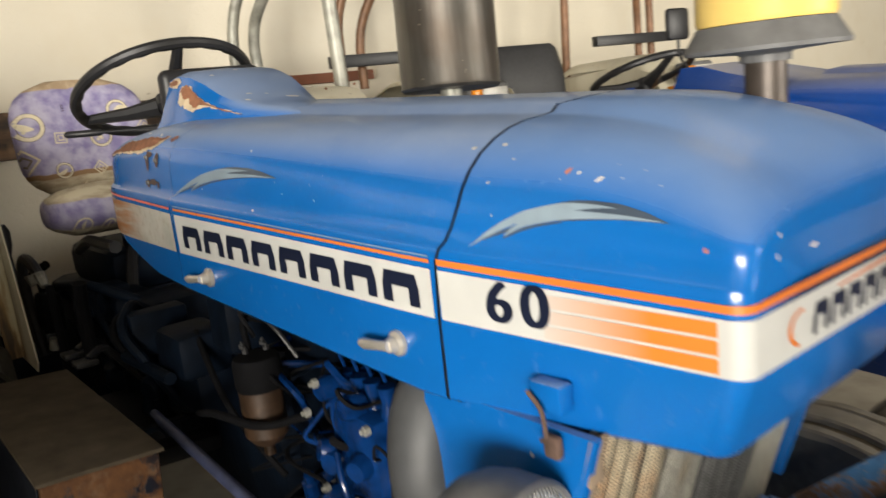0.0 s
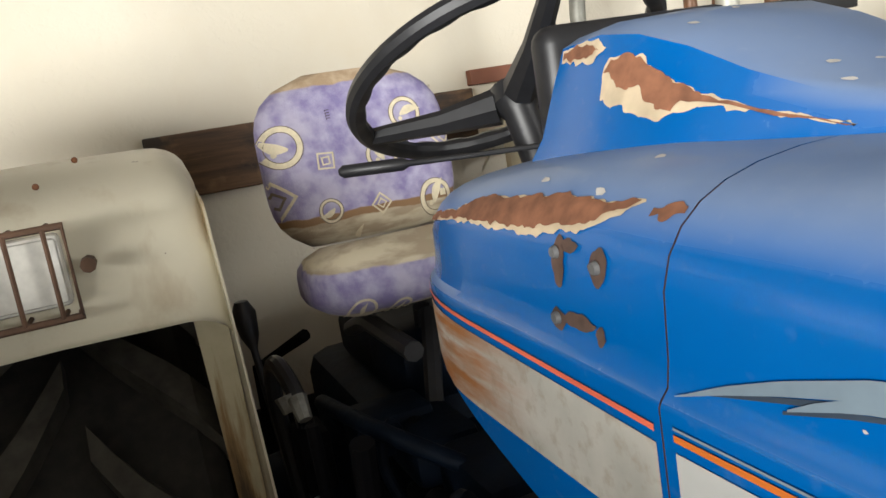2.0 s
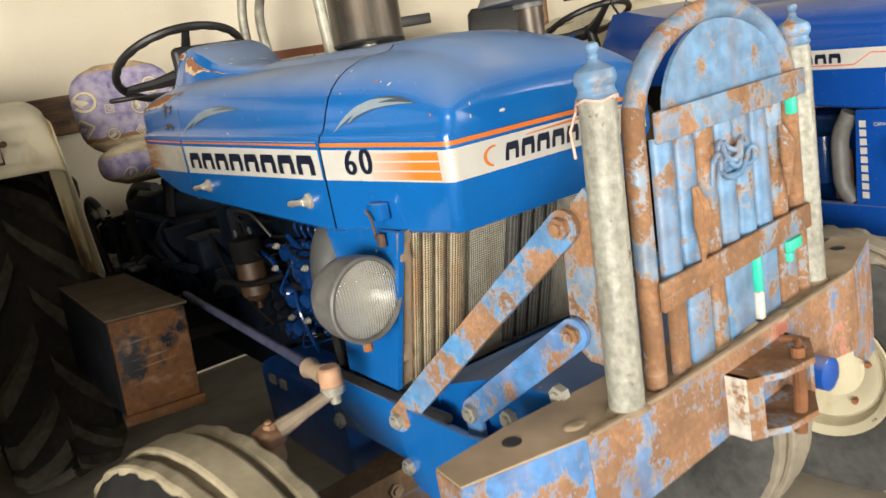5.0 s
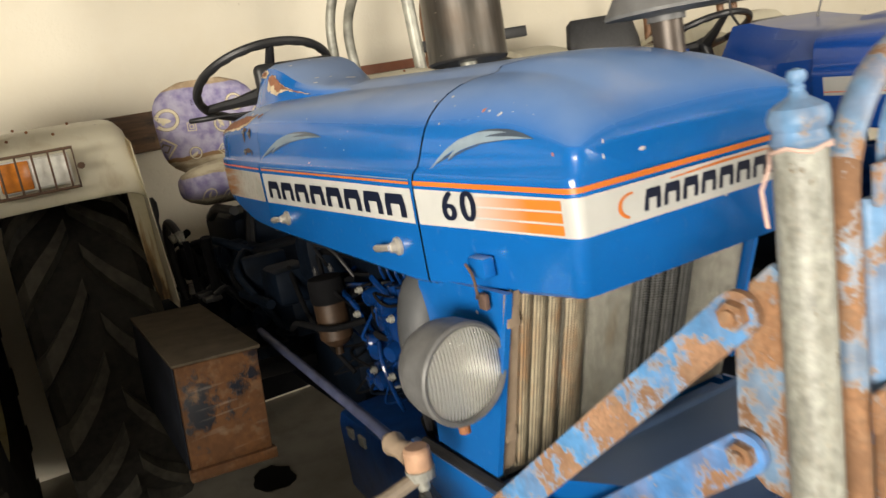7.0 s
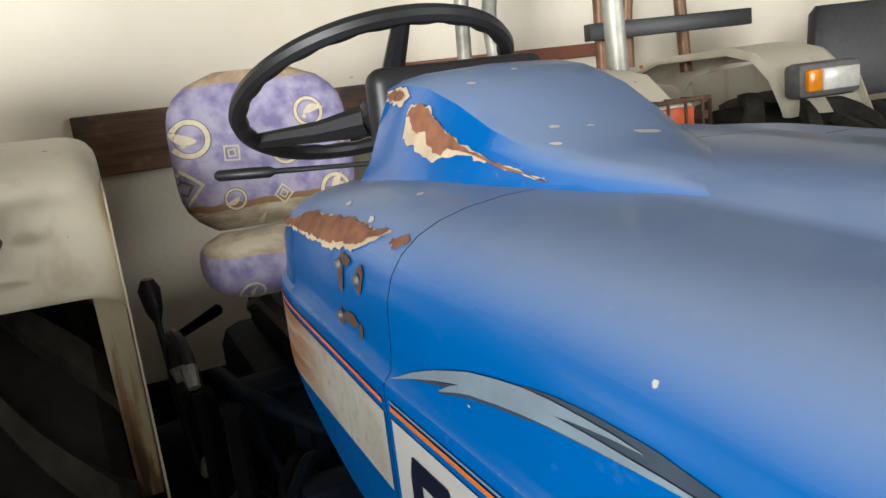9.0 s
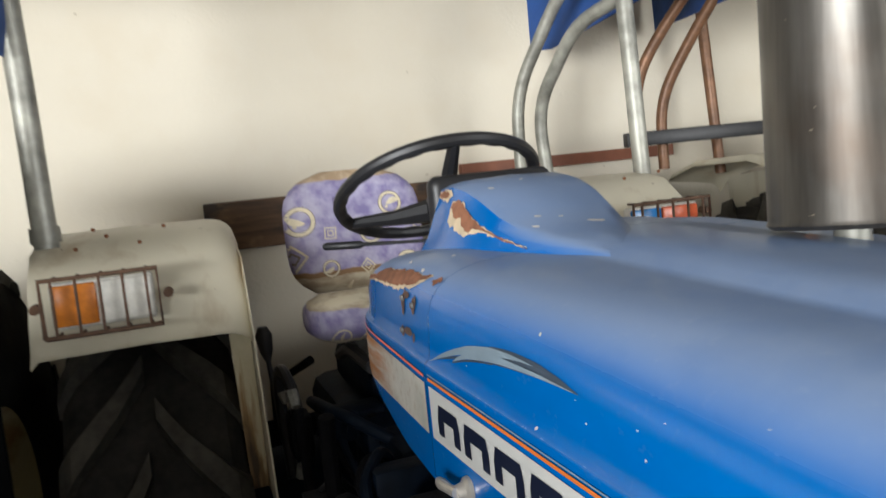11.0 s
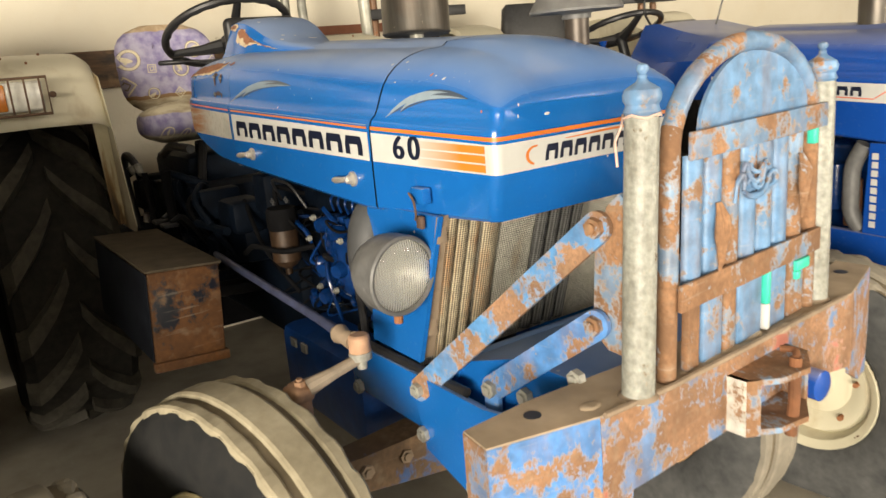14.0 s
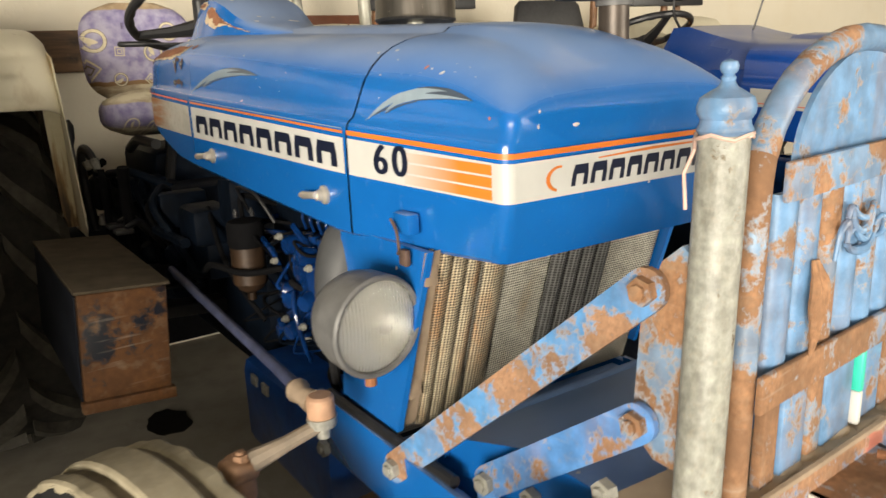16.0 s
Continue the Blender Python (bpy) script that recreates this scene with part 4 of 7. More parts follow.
def canopy(parent, x0, x1, hw, z, cloth, lining, top, yc=0.0, taper=0.0, drift=0.0, slope=False):
    """A sheet-covered sun roof: padded cover, lining, hems and handle; it narrows by taper and shifts by drift to its rear."""
    across = lambda t, u, inset=0.0: yc + drift * u + t * (hw * (1 - taper * u) - inset)
    bm = bmesh.new()
    rings = []
    for u, dz in ((0.0, 0.0), (0.004, 0.06), (0.008, 0.12), (0.016, 0.15), (0.04, 0.172), (0.10, 0.185), (0.5, 0.21), (0.9, 0.17), (0.985, 0.09), (1.0, 0.0)):
        x = x0 + (x1 - x0) * u
        ring = []
        for t in (-1, -0.998, -0.98, -0.93, -0.8, -0.4, 0, 0.4, 0.8, 0.93, 0.98, 0.998, 1):
            drop = dz * (1 - 0.12 * abs(t) ** 8) * (1 - 0.06 * t) if abs(t) < 1 else 0.0
            if slope:
                t = math.copysign(abs(t) ** 3 if abs(t) > 0.9 else abs(t) * 0.8, t)
            sag = 0.006 * math.sin(7 * t + 3 * u) * (1 if 0 < u < 1 else 0)
            ring.append((x, across(t, u), z + drop + sag + (0.06 if u < 0.5 else 0.08) * u))
        rings.append(ring)
    loft(bm, rings)
    c = part("canopy", bm, top, parent, "sun canopy with a dusty blue sheet cover")
    bm = bmesh.new()
    loft(bm, [[(x0 + (x1 - x0) * u, across(t, u, 0.02), z + 0.012 + 0.058 * u + 0.004 * math.sin(9 * t + 14 * u)) for t in [k / 10 - 1 for k in range(21)]] for u in [0.02 + 0.96 * i / 8 for i in range(9)]])
    part("lining", bm, lining, c, "brown printed cloth lining" if lining is LINING else "grey printed cloth lining")
    bm = bmesh.new()
    tube(bm, [(x0, across(-1, 0), z), (x0, across(1, 0), z)], 0.016, 10)
    part("front_hem", bm, HEMBLUE, c)
    for s in (-1, 1):
        bm = bmesh.new()
        tube(bm, [(x0 + 0.02 * (x1 - x0), across(s, 0), z), (x1, across(s, 1), z + 0.08)], 0.014, 10)
        part("side_hem", bm, cloth, c)
    for y in (-0.42, 0.2):
        bm = bmesh.new()
        flat_bar(bm, (x0 + 0.04 * (x1 - x0), across(y, 0), z - 0.002), (x1 + 0.02, across(y, 1), z + 0.058), 0.03, 0.01, (0, 0, 1))
        part("roof_bow", bm, BOWGREY, c)
    bm = bmesh.new()
    m = across(0, 1)
    tube(bm, bend([(x1, m - 0.36, z + 0.06), (x1, m - 0.3, z + 0.01), (x1, m + 0.14, z + 0.02), (x1, m + 0.22, z + 0.07)], 0.05), 0.014, 8)
    part("grab_handle", bm, BLACK, c)
    bm = bmesh.new()
    tube(bm, [(x1, across(-1, 1), z + 0.075), (x1, across(1, 1), z + 0.075)], 0.022, 8)
    part("rear_hem", bm, BLACK, c)
    return c


def canopy_flap(parent, pts, mat):
    bm = bmesh.new()
    slab(bm, pts, (0, 0.006, 0))
    part("side_flap", bm, mat, parent, "blue sheet side flap")


def pipe(parent, pts, r, mat, name="canopy_post", smooth=0.08):
    bm = bmesh.new()
    tube(bm, bend(pts, smooth), r, 14)
    return part(name, bm, mat, parent)


# ---- the old light-blue tractor ----
T1 = tagged(empty("tractor"), "old light-blue tractor with faded hood and rusty front guard", "tractor")
nose = part("front_hood", hood_mesh(SEAM + 0.004, 0.0, 22, nose=True), BLUE, T1, "faded light-blue front hood with chipped paint")
rear = part("rear_hood", hood_mesh(-1.2382, SEAM - 0.002, 18), BLUEDUST, T1, "faded light-blue rear hood panel")
cowl = part("dash_cowl", hood_mesh(-1.842, -1.240, 34, tail=True), BLUEDUST, T1, "light-blue cowl with rusted patches")
# dark joint between the hood halves
bm = bmesh.new()
h = [(y - 0.006, z - 0.004) for y, z in hood_profile(SEAM)]
loft(bm, [[(swing(x, z), YC - y, z) for y, z in h] + [(swing(x, z), YC + y, z) for y, z in h[-2::-1]] for x in (SEAM - 0.02, SEAM + 0.02)])
part("hood_joint", bm, BLACK, rear)
bm = bmesh.new()
h = [(y - 0.005, z - 0.004) for y, z in hood_profile(-1.238)]
loft(bm, [[(x, YC - y, z) for y, z in h] + [(x, YC + y, z) for y, z in h[-2::-1]] for x in (-1.25, -1.226)])
part("cowl_joint", bm, RUST, cowl)
# instrument pod
bm = bmesh.new()
rings = []
for x, w, z in ((-1.60, 0.118, 1.69), (-1.585, 0.13, 1.722), (-1.5, 0.134, 1.727), (-1.44, 0.134, 1.718), (-1.38, 0.129, 1.697), (-1.32, 0.122, 1.667), (-1.26, 0.108, 1.641), (-1.2, 0.085, 1.627), (-1.13, 0.055, 1.616), (-1.06, 0.04, 1.598)):
    base = 1.585
    k = max(0.02, z - base)
    flare = 0.075 * min(1, k / 0.09)
    y0 = YC - 0.096
    rings.append([(x + (-0.02 if x < -1.55 else 0), y0 - w - flare, base - 0.045), (x, y0 - w - flare * 0.35, base + 0.25 * k), (x, y0 - w, base + 0.7 * k), (x, y0 - w + 0.012, base + 0.93 * k), (x, y0 - w + 0.035, z), (x, y0, z + 0.004), (x, y0 + w - 0.035, z), (x, y0 + w - 0.012, base + 0.93 * k), (x, y0 + w, base + 0.7 * k), (x, y0 + w + flare * 0.35, base + 0.25 * k), (x, y0 + w + flare, base - 0.045)])
vs = loft(bm, rings)
pod = part("instrument_pod", bm, BLUEDUST, cowl, "light-blue instrument pod with flaked paint")
bm = bmesh.new()
box(bm, (-1.63, YC - 0.096 - 0.139, 1.54), (-1.58, YC - 0.096 + 0.139, 1.742), 0.022, None, 4)
part("dash_panel", bm, BLACK, cowl, "dark grey plastic dash panel")


body = [cowl, pod, rear]
ragged = lambda pts, amp, seed: [(x + amp * noise.noise(Vector((x * 95, z * 95, seed))), z + amp * noise.noise(Vector((x * 95, z * 95, seed + 9)))) for x, z in [(a[0] + (b[0] - a[0]) * k / 10, a[1] + (b[1] - a[1]) * k / 10) for a, b in zip(pts, pts[1:]) for k in range(10)] + [pts[-1]]]
side = (0, 0.9, -0.43)
for top, low, mat, lift in (
        ([(-1.483, 1.72), (-1.479, 1.739), (-1.458, 1.742), (-1.43, 1.739), (-1.42, 1.728), (-1.379, 1.708), (-1.343, 1.694), (-1.301, 1.683), (-1.23, 1.674)], [(-1.48, 1.70), (-1.465, 1.687), (-1.44, 1.682), (-1.405, 1.671), (-1.385, 1.675), (-1.361, 1.682), (-1.341, 1.686), (-1.3, 1.679), (-1.23, 1.672)], PUTTY, 0.0015),
        ([(-1.478, 1.728), (-1.472, 1.737), (-1.452, 1.740), (-1.43, 1.736), (-1.418, 1.725), (-1.379, 1.706), (-1.343, 1.692), (-1.301, 1.681), (-1.23, 1.6735)], [(-1.474, 1.726), (-1.46, 1.712), (-1.442, 1.703), (-1.42, 1.704), (-1.401, 1.682), (-1.378, 1.681), (-1.362, 1.687), (-1.341, 1.688), (-1.23, 1.6725)], PRIMER, 0.003),
        ([(-1.575, 1.764), (-1.545, 1.768), (-1.503, 1.767), (-1.485, 1.754)], [(-1.568, 1.752), (-1.53, 1.742), (-1.51, 1.742), (-1.487, 1.750)], PUTTY, 0.0012),
        ([(-1.570, 1.761), (-1.545, 1.764), (-1.515, 1.762), (-1.498, 1.754)], [(-1.566, 1.753), (-1.53, 1.745), (-1.51, 1.747), (-1.499, 1.750)], PRIMER, 0.0024)):
    projected(cowl, body, ragged(top, 0.006, 1.3 + lift * 400), ragged(low, 0.008, 4.1 + lift * 400), mat, "rust_patch", lift, side, 90, 6)
for top, low, mat, lift in (
        ([(-1.72, 1.533), (-1.605, 1.545), (-1.548, 1.564), (-1.472, 1.567), (-1.412, 1.572), (-1.362, 1.574), (-1.329, 1.570), (-1.291, 1.573)], [(-1.71, 1.525), (-1.583, 1.531), (-1.516, 1.529), (-1.444, 1.529), (-1.377, 1.535), (-1.338, 1.540), (-1.317, 1.555), (-1.289, 1.570)], PUTTY, 0.0015),
        ([(-1.715, 1.533), (-1.605, 1.545), (-1.548, 1.564), (-1.472, 1.567), (-1.412, 1.572), (-1.362, 1.574), (-1.329, 1.570), (-1.294, 1.573)], [(-1.705, 1.527), (-1.583, 1.534), (-1.516, 1.534), (-1.444, 1.535), (-1.377, 1.543), (-1.338, 1.548), (-1.317, 1.560), (-1.292, 1.571)], PRIMER, 0.003),
        ([(-1.275, 1.568), (-1.262, 1.572), (-1.243, 1.573)], [(-1.272, 1.564), (-1.26, 1.561), (-1.244, 1.566)], PRIMER, 0.002)):
    projected(cowl, body, ragged(top, 0.006, 2.2 + lift * 400), ragged(low, 0.007, 5.6 + lift * 400), mat, "rust_patch", lift, side, 120, 5)
for x, z, a, b in ((-1.372, 1.532, 0.009, 0.022), (-1.358, 1.546, 0.013, 0.006), (-1.315, 1.534, 0.011, 0.015), (-1.376, 1.483, 0.012, 0.009), (-1.345, 1.486, 0.024, 0.006), (-1.315, 1.479, 0.006, 0.008)):
    rim = [(x - a + 2 * a * k / 8, z) for k in range(9)]
    hgt = [b * math.sqrt(max(0.02, 1 - (k / 4 - 1) ** 2)) for k in range(9)]
    projected(cowl, body, ragged([(p[0], p[1] + q) for p, q in zip(rim, hgt)], 0.003, x * 50), ragged([(p[0], p[1] - q) for p, q in zip(rim, hgt)], 0.003, z * 70), SCAR, "bolt_scar", 0.002, (0, 1, 0), 24, 3)
for x, z in ((-1.315, 1.534), (-1.374, 1.54), (-1.376, 1.484)):
    bm = bmesh.new()
    spin(bm, [(0.0, -0.0045), (0.0045, -0.004), (0.006, 0.0)], 12, pose(x, surface(x, z).y, z))
    part("broken_stud", bm, GREYPL, cowl)

# stripe along the flank, three lengths
orange0 = lambda x: 1.372 + rise(x)
band_low = lambda x: 1.299 + rise(x) * 0.65
band_top = lambda x: 1.361 + rise(x)
part("white_band", nose_strip(SEAM + 0.008, band_low, band_top), WHITE, nose)
part("orange_line", nose_strip(SEAM + 0.008, lambda x: orange0(x) - 0.0045, lambda x: orange0(x) + 0.0045, 0.002), ORANGE, nose)
for owner, x0, x1, mat in ((rear, -1.225, SEAM - 0.006, WHITE), (cowl, -1.735, -1.245, OLDWHITE)):
    part("white_band", side_strip(x0, x1, lambda x: min(band_top(x) - 0.002, max(band_low(x), low_edge(x) + 0.01)), band_top), mat, owner, "", False)
    fat = 0.0026
    part("orange_line", side_strip(x0, x1, lambda x: orange0(x) - fat, lambda x: orange0(x) + fat, 0.002), REDLINE if mat is OLDWHITE else ORANGE, owner, "", False)
part("white_line", side_strip(-1.225, SEAM - 0.006, lambda x: orange0(x) + 0.006, lambda x: orange0(x) + 0.008, 0.002), SILVER, rear, "", False)
for i in range(3):
    lo = lambda x, i=i: 1.303 + rise(x) * 0.65 + 0.0195 * i
    hi = lambda x, i=i: 1.303 + rise(x) * 0.65 + 0.0195 * i + 0.016
    part("orange_bar", side_strip(-0.24, -0.028, lo, hi, 0.0026, 10), FADEORANGE, nose, "orange bar fading to white", False)
flank = lambda off: (lambda x, z: on_side(x, z + rise(x) * 0.8, off))
block_sign(-1.2, -0.438, 1.306, 1.353, flank(0.0028), NAVY, rear, 8)
glyphs("60", 0.075, lambda u, w: on_side(-0.327 + u * 1.13, 1.311 + w * 1.02 + rise(-0.3) * 0.8, 0.003), NAVY, nose, "model_number", 1.3, 0.0030)
# front stripe
fr = lambda y, z: Vector((0.0026, y, z))
block_sign(YC - 0.165, YC + 0.175, 1.312, 1.346, fr, NAVY, nose, 8, slope=0.2)
bm = bmesh.new()
arc = [(math.cos(a), math.sin(a)) for a in [math.pi * (0.45 + 0.95 * i / 10) for i in range(11)]]
loft(bm, [[fr(YC - 0.185 + 0.03 * c * 1.0, 1.328 + 0.021 * s), fr(YC - 0.185 + 0.03 * c * 0.72, 1.328 + 0.017 * s)] for c, s in arc])
part("swoosh", bm, ORANGE, nose, "", False)
bm = bmesh.new()
loft(bm, [[fr(YC - 0.1, 1.351), fr(YC - 0.1, 1.353)], [fr(YC + 0.03, 1.353), fr(YC + 0.03, 1.358)], [fr(YC + 0.19, 1.354), fr(YC + 0.19, 1.356)]])
part("swoosh_line", bm, ORANGE, nose, "", False)
wing_shape(-0.352, -0.088, 1.415, 1.491, nose, [nose])
wing_shape(-1.228, -0.812, 1.436, 1.506, rear, [rear])
# flecks where the paint has chipped
CHIP = plain("bare_primer_fleck", (0.62, 0.59, 0.55), 0.6, 0, 0.3, 60, 0.0003)
RUSTCHIP = plain("orange_rust_fleck", (0.5, 0.16, 0.06), 0.7, 0, 0.3, 60, 0.0003)
rf = random.Random(21)


def chip(owner, at, a, b, mat):
    """A ragged fleck on the paint nearest to a point."""
    near, up, _, _ = BVHTree.FromObject(owner, bpy.context.evaluated_depsgraph_get()).find_nearest(Vector(at))
    up = up if up.dot(Vector(at) - near) > 0 or up.z > 0 or up.x > 0.3 or up.y < -0.3 else -up
    u = Vector((0.25, 1, 0)).cross(up).normalized() if abs(up.y) < 0.9 else Vector((1, 0, 0)).cross(up).normalized()
    v = up.cross(u)
    bm = bmesh.new()
    bm.faces.new([bm.verts.new(near + up * 0.0013 + u * (0.75 * a * rf.uniform(0.6, 1.1) * math.cos(k * 0.785)) + v * (0.75 * b * rf.uniform(0.5, 1.2) * math.sin(k * 0.785))) for k in range(8)])
    part("paint_chip", bm, mat, owner, "", False)


for owner, at, a, b, mat in (
        (pod, (-1.292, -0.118, 1.653), 0.006, 0.011, CHIP), (pod, (-1.281, -0.078, 1.647), 0.004, 0.006, CHIP), (pod, (-1.412, -0.145, 1.709), 0.006, 0.010, CHIP), (pod, (-1.435, -0.074, 1.719), 0.005, 0.006, CHIP),
        (pod, (-1.263, -0.136, 1.636), 0.006, 0.010, CHIP), (pod, (-1.25, -0.03, 1.634), 0.012, 0.024, CHIP), (rear, (-0.916, -0.31, 1.5445), 0.004, 0.004, CHIP), (rear, (-0.386, -0.247, 1.534), 0.006, 0.006, CHIP),
        (nose, (-0.34, -0.234, 1.536), 0.006, 0.005, CHIP), (nose, (-0.225, -0.248, 1.505), 0.005, 0.009, RUSTCHIP), (nose, (-0.182, -0.246, 1.496), 0.005, 0.008, CHIP), (nose, (-0.21, -0.246, 1.503), 0.003, 0.004, CHIP),
        (nose, (-0.331, -0.279, 1.494), 0.003, 0.004, CHIP), (nose, (-0.002, -0.194, 1.435), 0.005, 0.003, CHIP), (nose, (-0.003, -0.196, 1.412), 0.007, 0.003, CHIP), (nose, (-0.004, -0.115, 1.410), 0.005, 0.013, CHIP),
        (nose, (-0.045, -0.255, 1.428), 0.005, 0.004, RUSTCHIP), (cowl, (-1.338, -0.258, 1.604), 0.008, 0.007, CHIP), (cowl, (-1.349, -0.311, 1.584), 0.014, 0.006, CHIP), (cowl, (-1.45, -0.30, 1.585), 0.016, 0.005, CHIP)):
    chip(owner, at, a, b, mat)
for i in range(14):
    owner = (nose, rear)[i % 2]
    x = rf.uniform(-0.36, -0.05) if owner is nose else rf.uniform(-1.1, -0.48)
    chip(owner, surface(x, rf.uniform(1.45, 1.53)), rf.uniform(0.0012, 0.003), rf.uniform(0.001, 0.0025), CHIP)
# latches
SATIN = plain("worn_nickel", (0.62, 0.58, 0.52), 0.3, 0.55, 0.25, 30, 0.0003)
for x, z in ((-1.13, 1.297), (-0.537, 1.262)):
    y = YC - half_width(x)
    bm = bmesh.new()
    spin(bm, [(0.0, -0.02), (0.010, -0.019), (0.013, -0.008), (0.019, -0.004), (0.02, 0.002)], 18, pose(x + 0.028, y, z))
    lat = part("latch", bm, SATIN, rear, "worn nickel hood latch")
    bm = bmesh.new()
    tube(bm, [(x + 0.034, y - 0.02, z + 0.002), (x + 0.01, y - 0.023, z), (x - 0.02, y - 0.024, z - 0.003), (x - 0.036, y - 0.023, z - 0.004)], [0.008, 0.0075, 0.009, 0.006], 10)
    part("latch_lever", bm, SATIN, lat)
bm = bmesh.new()
box(bm, (-0.255, YC - 0.345, 1.225), (-0.205, YC - 0.32, 1.262), 0.004)
clip = part("hood_clip", bm, BLUE, nose, "blue painted spring clip with rust")
bm = bmesh.new()
tube(bm, bend([(-0.25, YC - 0.352, 1.25), (-0.225, YC - 0.356, 1.235), (-0.22, YC - 0.356, 1.20), (-0.235, YC - 0.35, 1.19)], 0.01, 3), 0.003, 8)
box(bm, (-0.232, YC - 0.352, 1.17), (-0.208, YC - 0.34, 1.2), 0.004)
part("clip_hook", bm, SCAR, clip)

# side panel, grille
bm = bmesh.new()
slab(bm, [(-0.478, -0.308, 1.20), (-0.168, -0.3, 1.20), (-0.272, -0.322, 0.83), (-0.49, -0.325, 0.835)], (0, 0.012, 0))
part("side_panel", bm, BLUE, T1, "light-blue side panel")
bm = bmesh.new()
slab(bm, [(-0.492, 0.345, 1.20), (-0.165, 0.345, 1.20), (-0.284, 0.345, 0.845), (-0.461, 0.345, 0.865)], (0, 0.012, 0))
part("side_panel", bm, BLUE, T1)
lean = lambda z: -0.172 - 0.112 * (1.216 - z) / 0.36
bm = bmesh.new()
loft(bm, [[(lean(z) - 0.012, y, z) for y in (-0.3, 0.34)] for z in (1.2, 0.8)])
grille = part("grille", bm, MESHGREY, T1, "dusty perforated steel grille with fluted panels")


def flutes(y0, y1, n, depth, mat, name):
    w = (y1 - y0) / n
    for i in range(n):
        bm = bmesh.new()
        rings = []
        for z in (1.2, 1.0, 0.82):
            rings.append([(lean(z) + depth * math.sin(math.pi * k / 8) - 0.002, y0 + w * i + w * (0.03 + 0.94 * k / 8), z) for k in range(9)])
        loft(bm, rings)
        part(name, bm, mat, grille)


flutes(-0.268, -0.168, 3, 0.007, MESHRUST, "flute")
flutes(-0.163, -0.108, 1, 0.010, MESHRUST, "flute")
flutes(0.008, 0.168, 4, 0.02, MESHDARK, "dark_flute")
bm = bmesh.new()
loft(bm, [[(lean(z), y, z) for y in (-0.105, 0.003)] for z in (1.2, 0.82)])
part("flat_panel", bm, MESHGREY, grille)
bm = bmesh.new()
for z in (1.16, 0.92):
    box(bm, (lean(z) - 0.004, -0.3, z - 0.025), (lean(z) + 0.008, -0.272, z + 0.025), 0.002)
loft(bm, [[(lean(z) + 0.004, y, z) for y in (-0.304, -0.27)] for z in (1.2, 0.83)])
part("grille_edge", bm, RUSTDUST, grille, "rusty edge strip with slots")

# headlamp
lm = pose(-0.242, -0.391, 1.08, 3, 0, 96.7)
bm = bmesh.new()
spin(bm, [(0.0, 0.088), (0.04, 0.083), (0.068, 0.066), (0.083, 0.04), (0.09, 0.012), (0.091, -0.01), (0.0915, -0.014), (0.0915, -0.03), (0.093, -0.034), (0.0925, -0.041), (0.089, -0.045), (0.0835, -0.044), (0.082, -0.03)], 40, lm)
lamp = part("headlamp", bm, GREYPL, T1, "round headlamp in a dusty dark-grey shell")
bm = bmesh.new()
spin(bm, [(0.0, 0.03), (0.03, 0.02), (0.058, 0.0), (0.082, -0.028)], 32, lm)
part("reflector", bm, REFLECTOR, lamp)
bm = bmesh.new()
spin(bm, [(0.0, -0.054), (0.04, -0.052), (0.068, -0.046), (0.0832, -0.038), (0.0815, -0.034), (0.062, -0.039), (0.0, -0.046)], 40, lm)
part("lens", bm, LENS, lamp, "fluted glass lens")
bm = bmesh.new()
tube(bm, [lm @ Vector((0, -0.012, -0.097)), lm @ Vector((0, -0.012, -0.118))], 0.011, 10)
part("lamp_screw", bm, RUST, lamp)
bm = bmesh.new()
tube(bm, [(-0.27, -0.36, 1.05), (-0.29, -0.30, 1.03)], 0.02, 10)
part("lamp_bracket", bm, BLACK, lamp)
# rubber air duct behind the lamp
bm = bmesh.new()
tube(bm, bend([(-0.5, -0.12, 1.2), (-0.52, -0.27, 1.17), (-0.50, -0.31, 1.05), (-0.5, -0.27, 0.92), (-0.52, -0.1, 0.87)], 0.1, 6), 0.06, 18)
part("air_duct", bm, plain("dark_rubber_duct", (0.05, 0.052, 0.055), 0.55, 0, 0.3, 14, 0.001), T1, "dull dark-grey rubber duct")

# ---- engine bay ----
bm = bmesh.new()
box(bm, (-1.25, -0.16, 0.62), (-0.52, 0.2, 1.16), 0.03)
eng = part("engine_block", bm, ENGINE_SHADE, T1, "dark-blue engine block, shade put into its colour")
bm = bmesh.new()
box(bm, (-1.16, -0.33, 0.45), (-0.6, 0.33, 0.72), 0.04)
sump = part("sump", bm, SUMPBLUE, eng)
for x in (-1.035, -0.955):
    bm = bmesh.new()
    box(bm, (x - 0.02, -0.337, 0.665), (x + 0.02, -0.328, 0.695), 0.002)
    part("sump_plate", bm, BOLT, sump)
rn = random.Random(11)
bm = bmesh.new()
box(bm, (-0.86, -0.27, 0.88), (-0.70, -0.16, 1.06), 0.03)
pump = part("injection_pump", bm, ENGINE, eng, "glossy blue injection pump")
for i in range(4):
    x = -0.85 + 0.045 * i
    bm = bmesh.new()
    spin(bm, [(0.0, -0.05), (0.014, -0.05), (0.017, -0.02), (0.012, 0.0), (0.018, 0.03), (0.0, 0.03)], 12, pose(x, -0.22, 1.08) @ UPRIGHT)
    part("pump_outlet", bm, ENGINE, pump)
    bm = bmesh.new()
    tube(bm, bend([(x, -0.22, 1.12), (x + 0.005, -0.235, 1.16), (x - 0.02, -0.16, 1.19)], 0.04, 5), 0.004, 6)
    part("fuel_line", bm, ENGINE, pump)
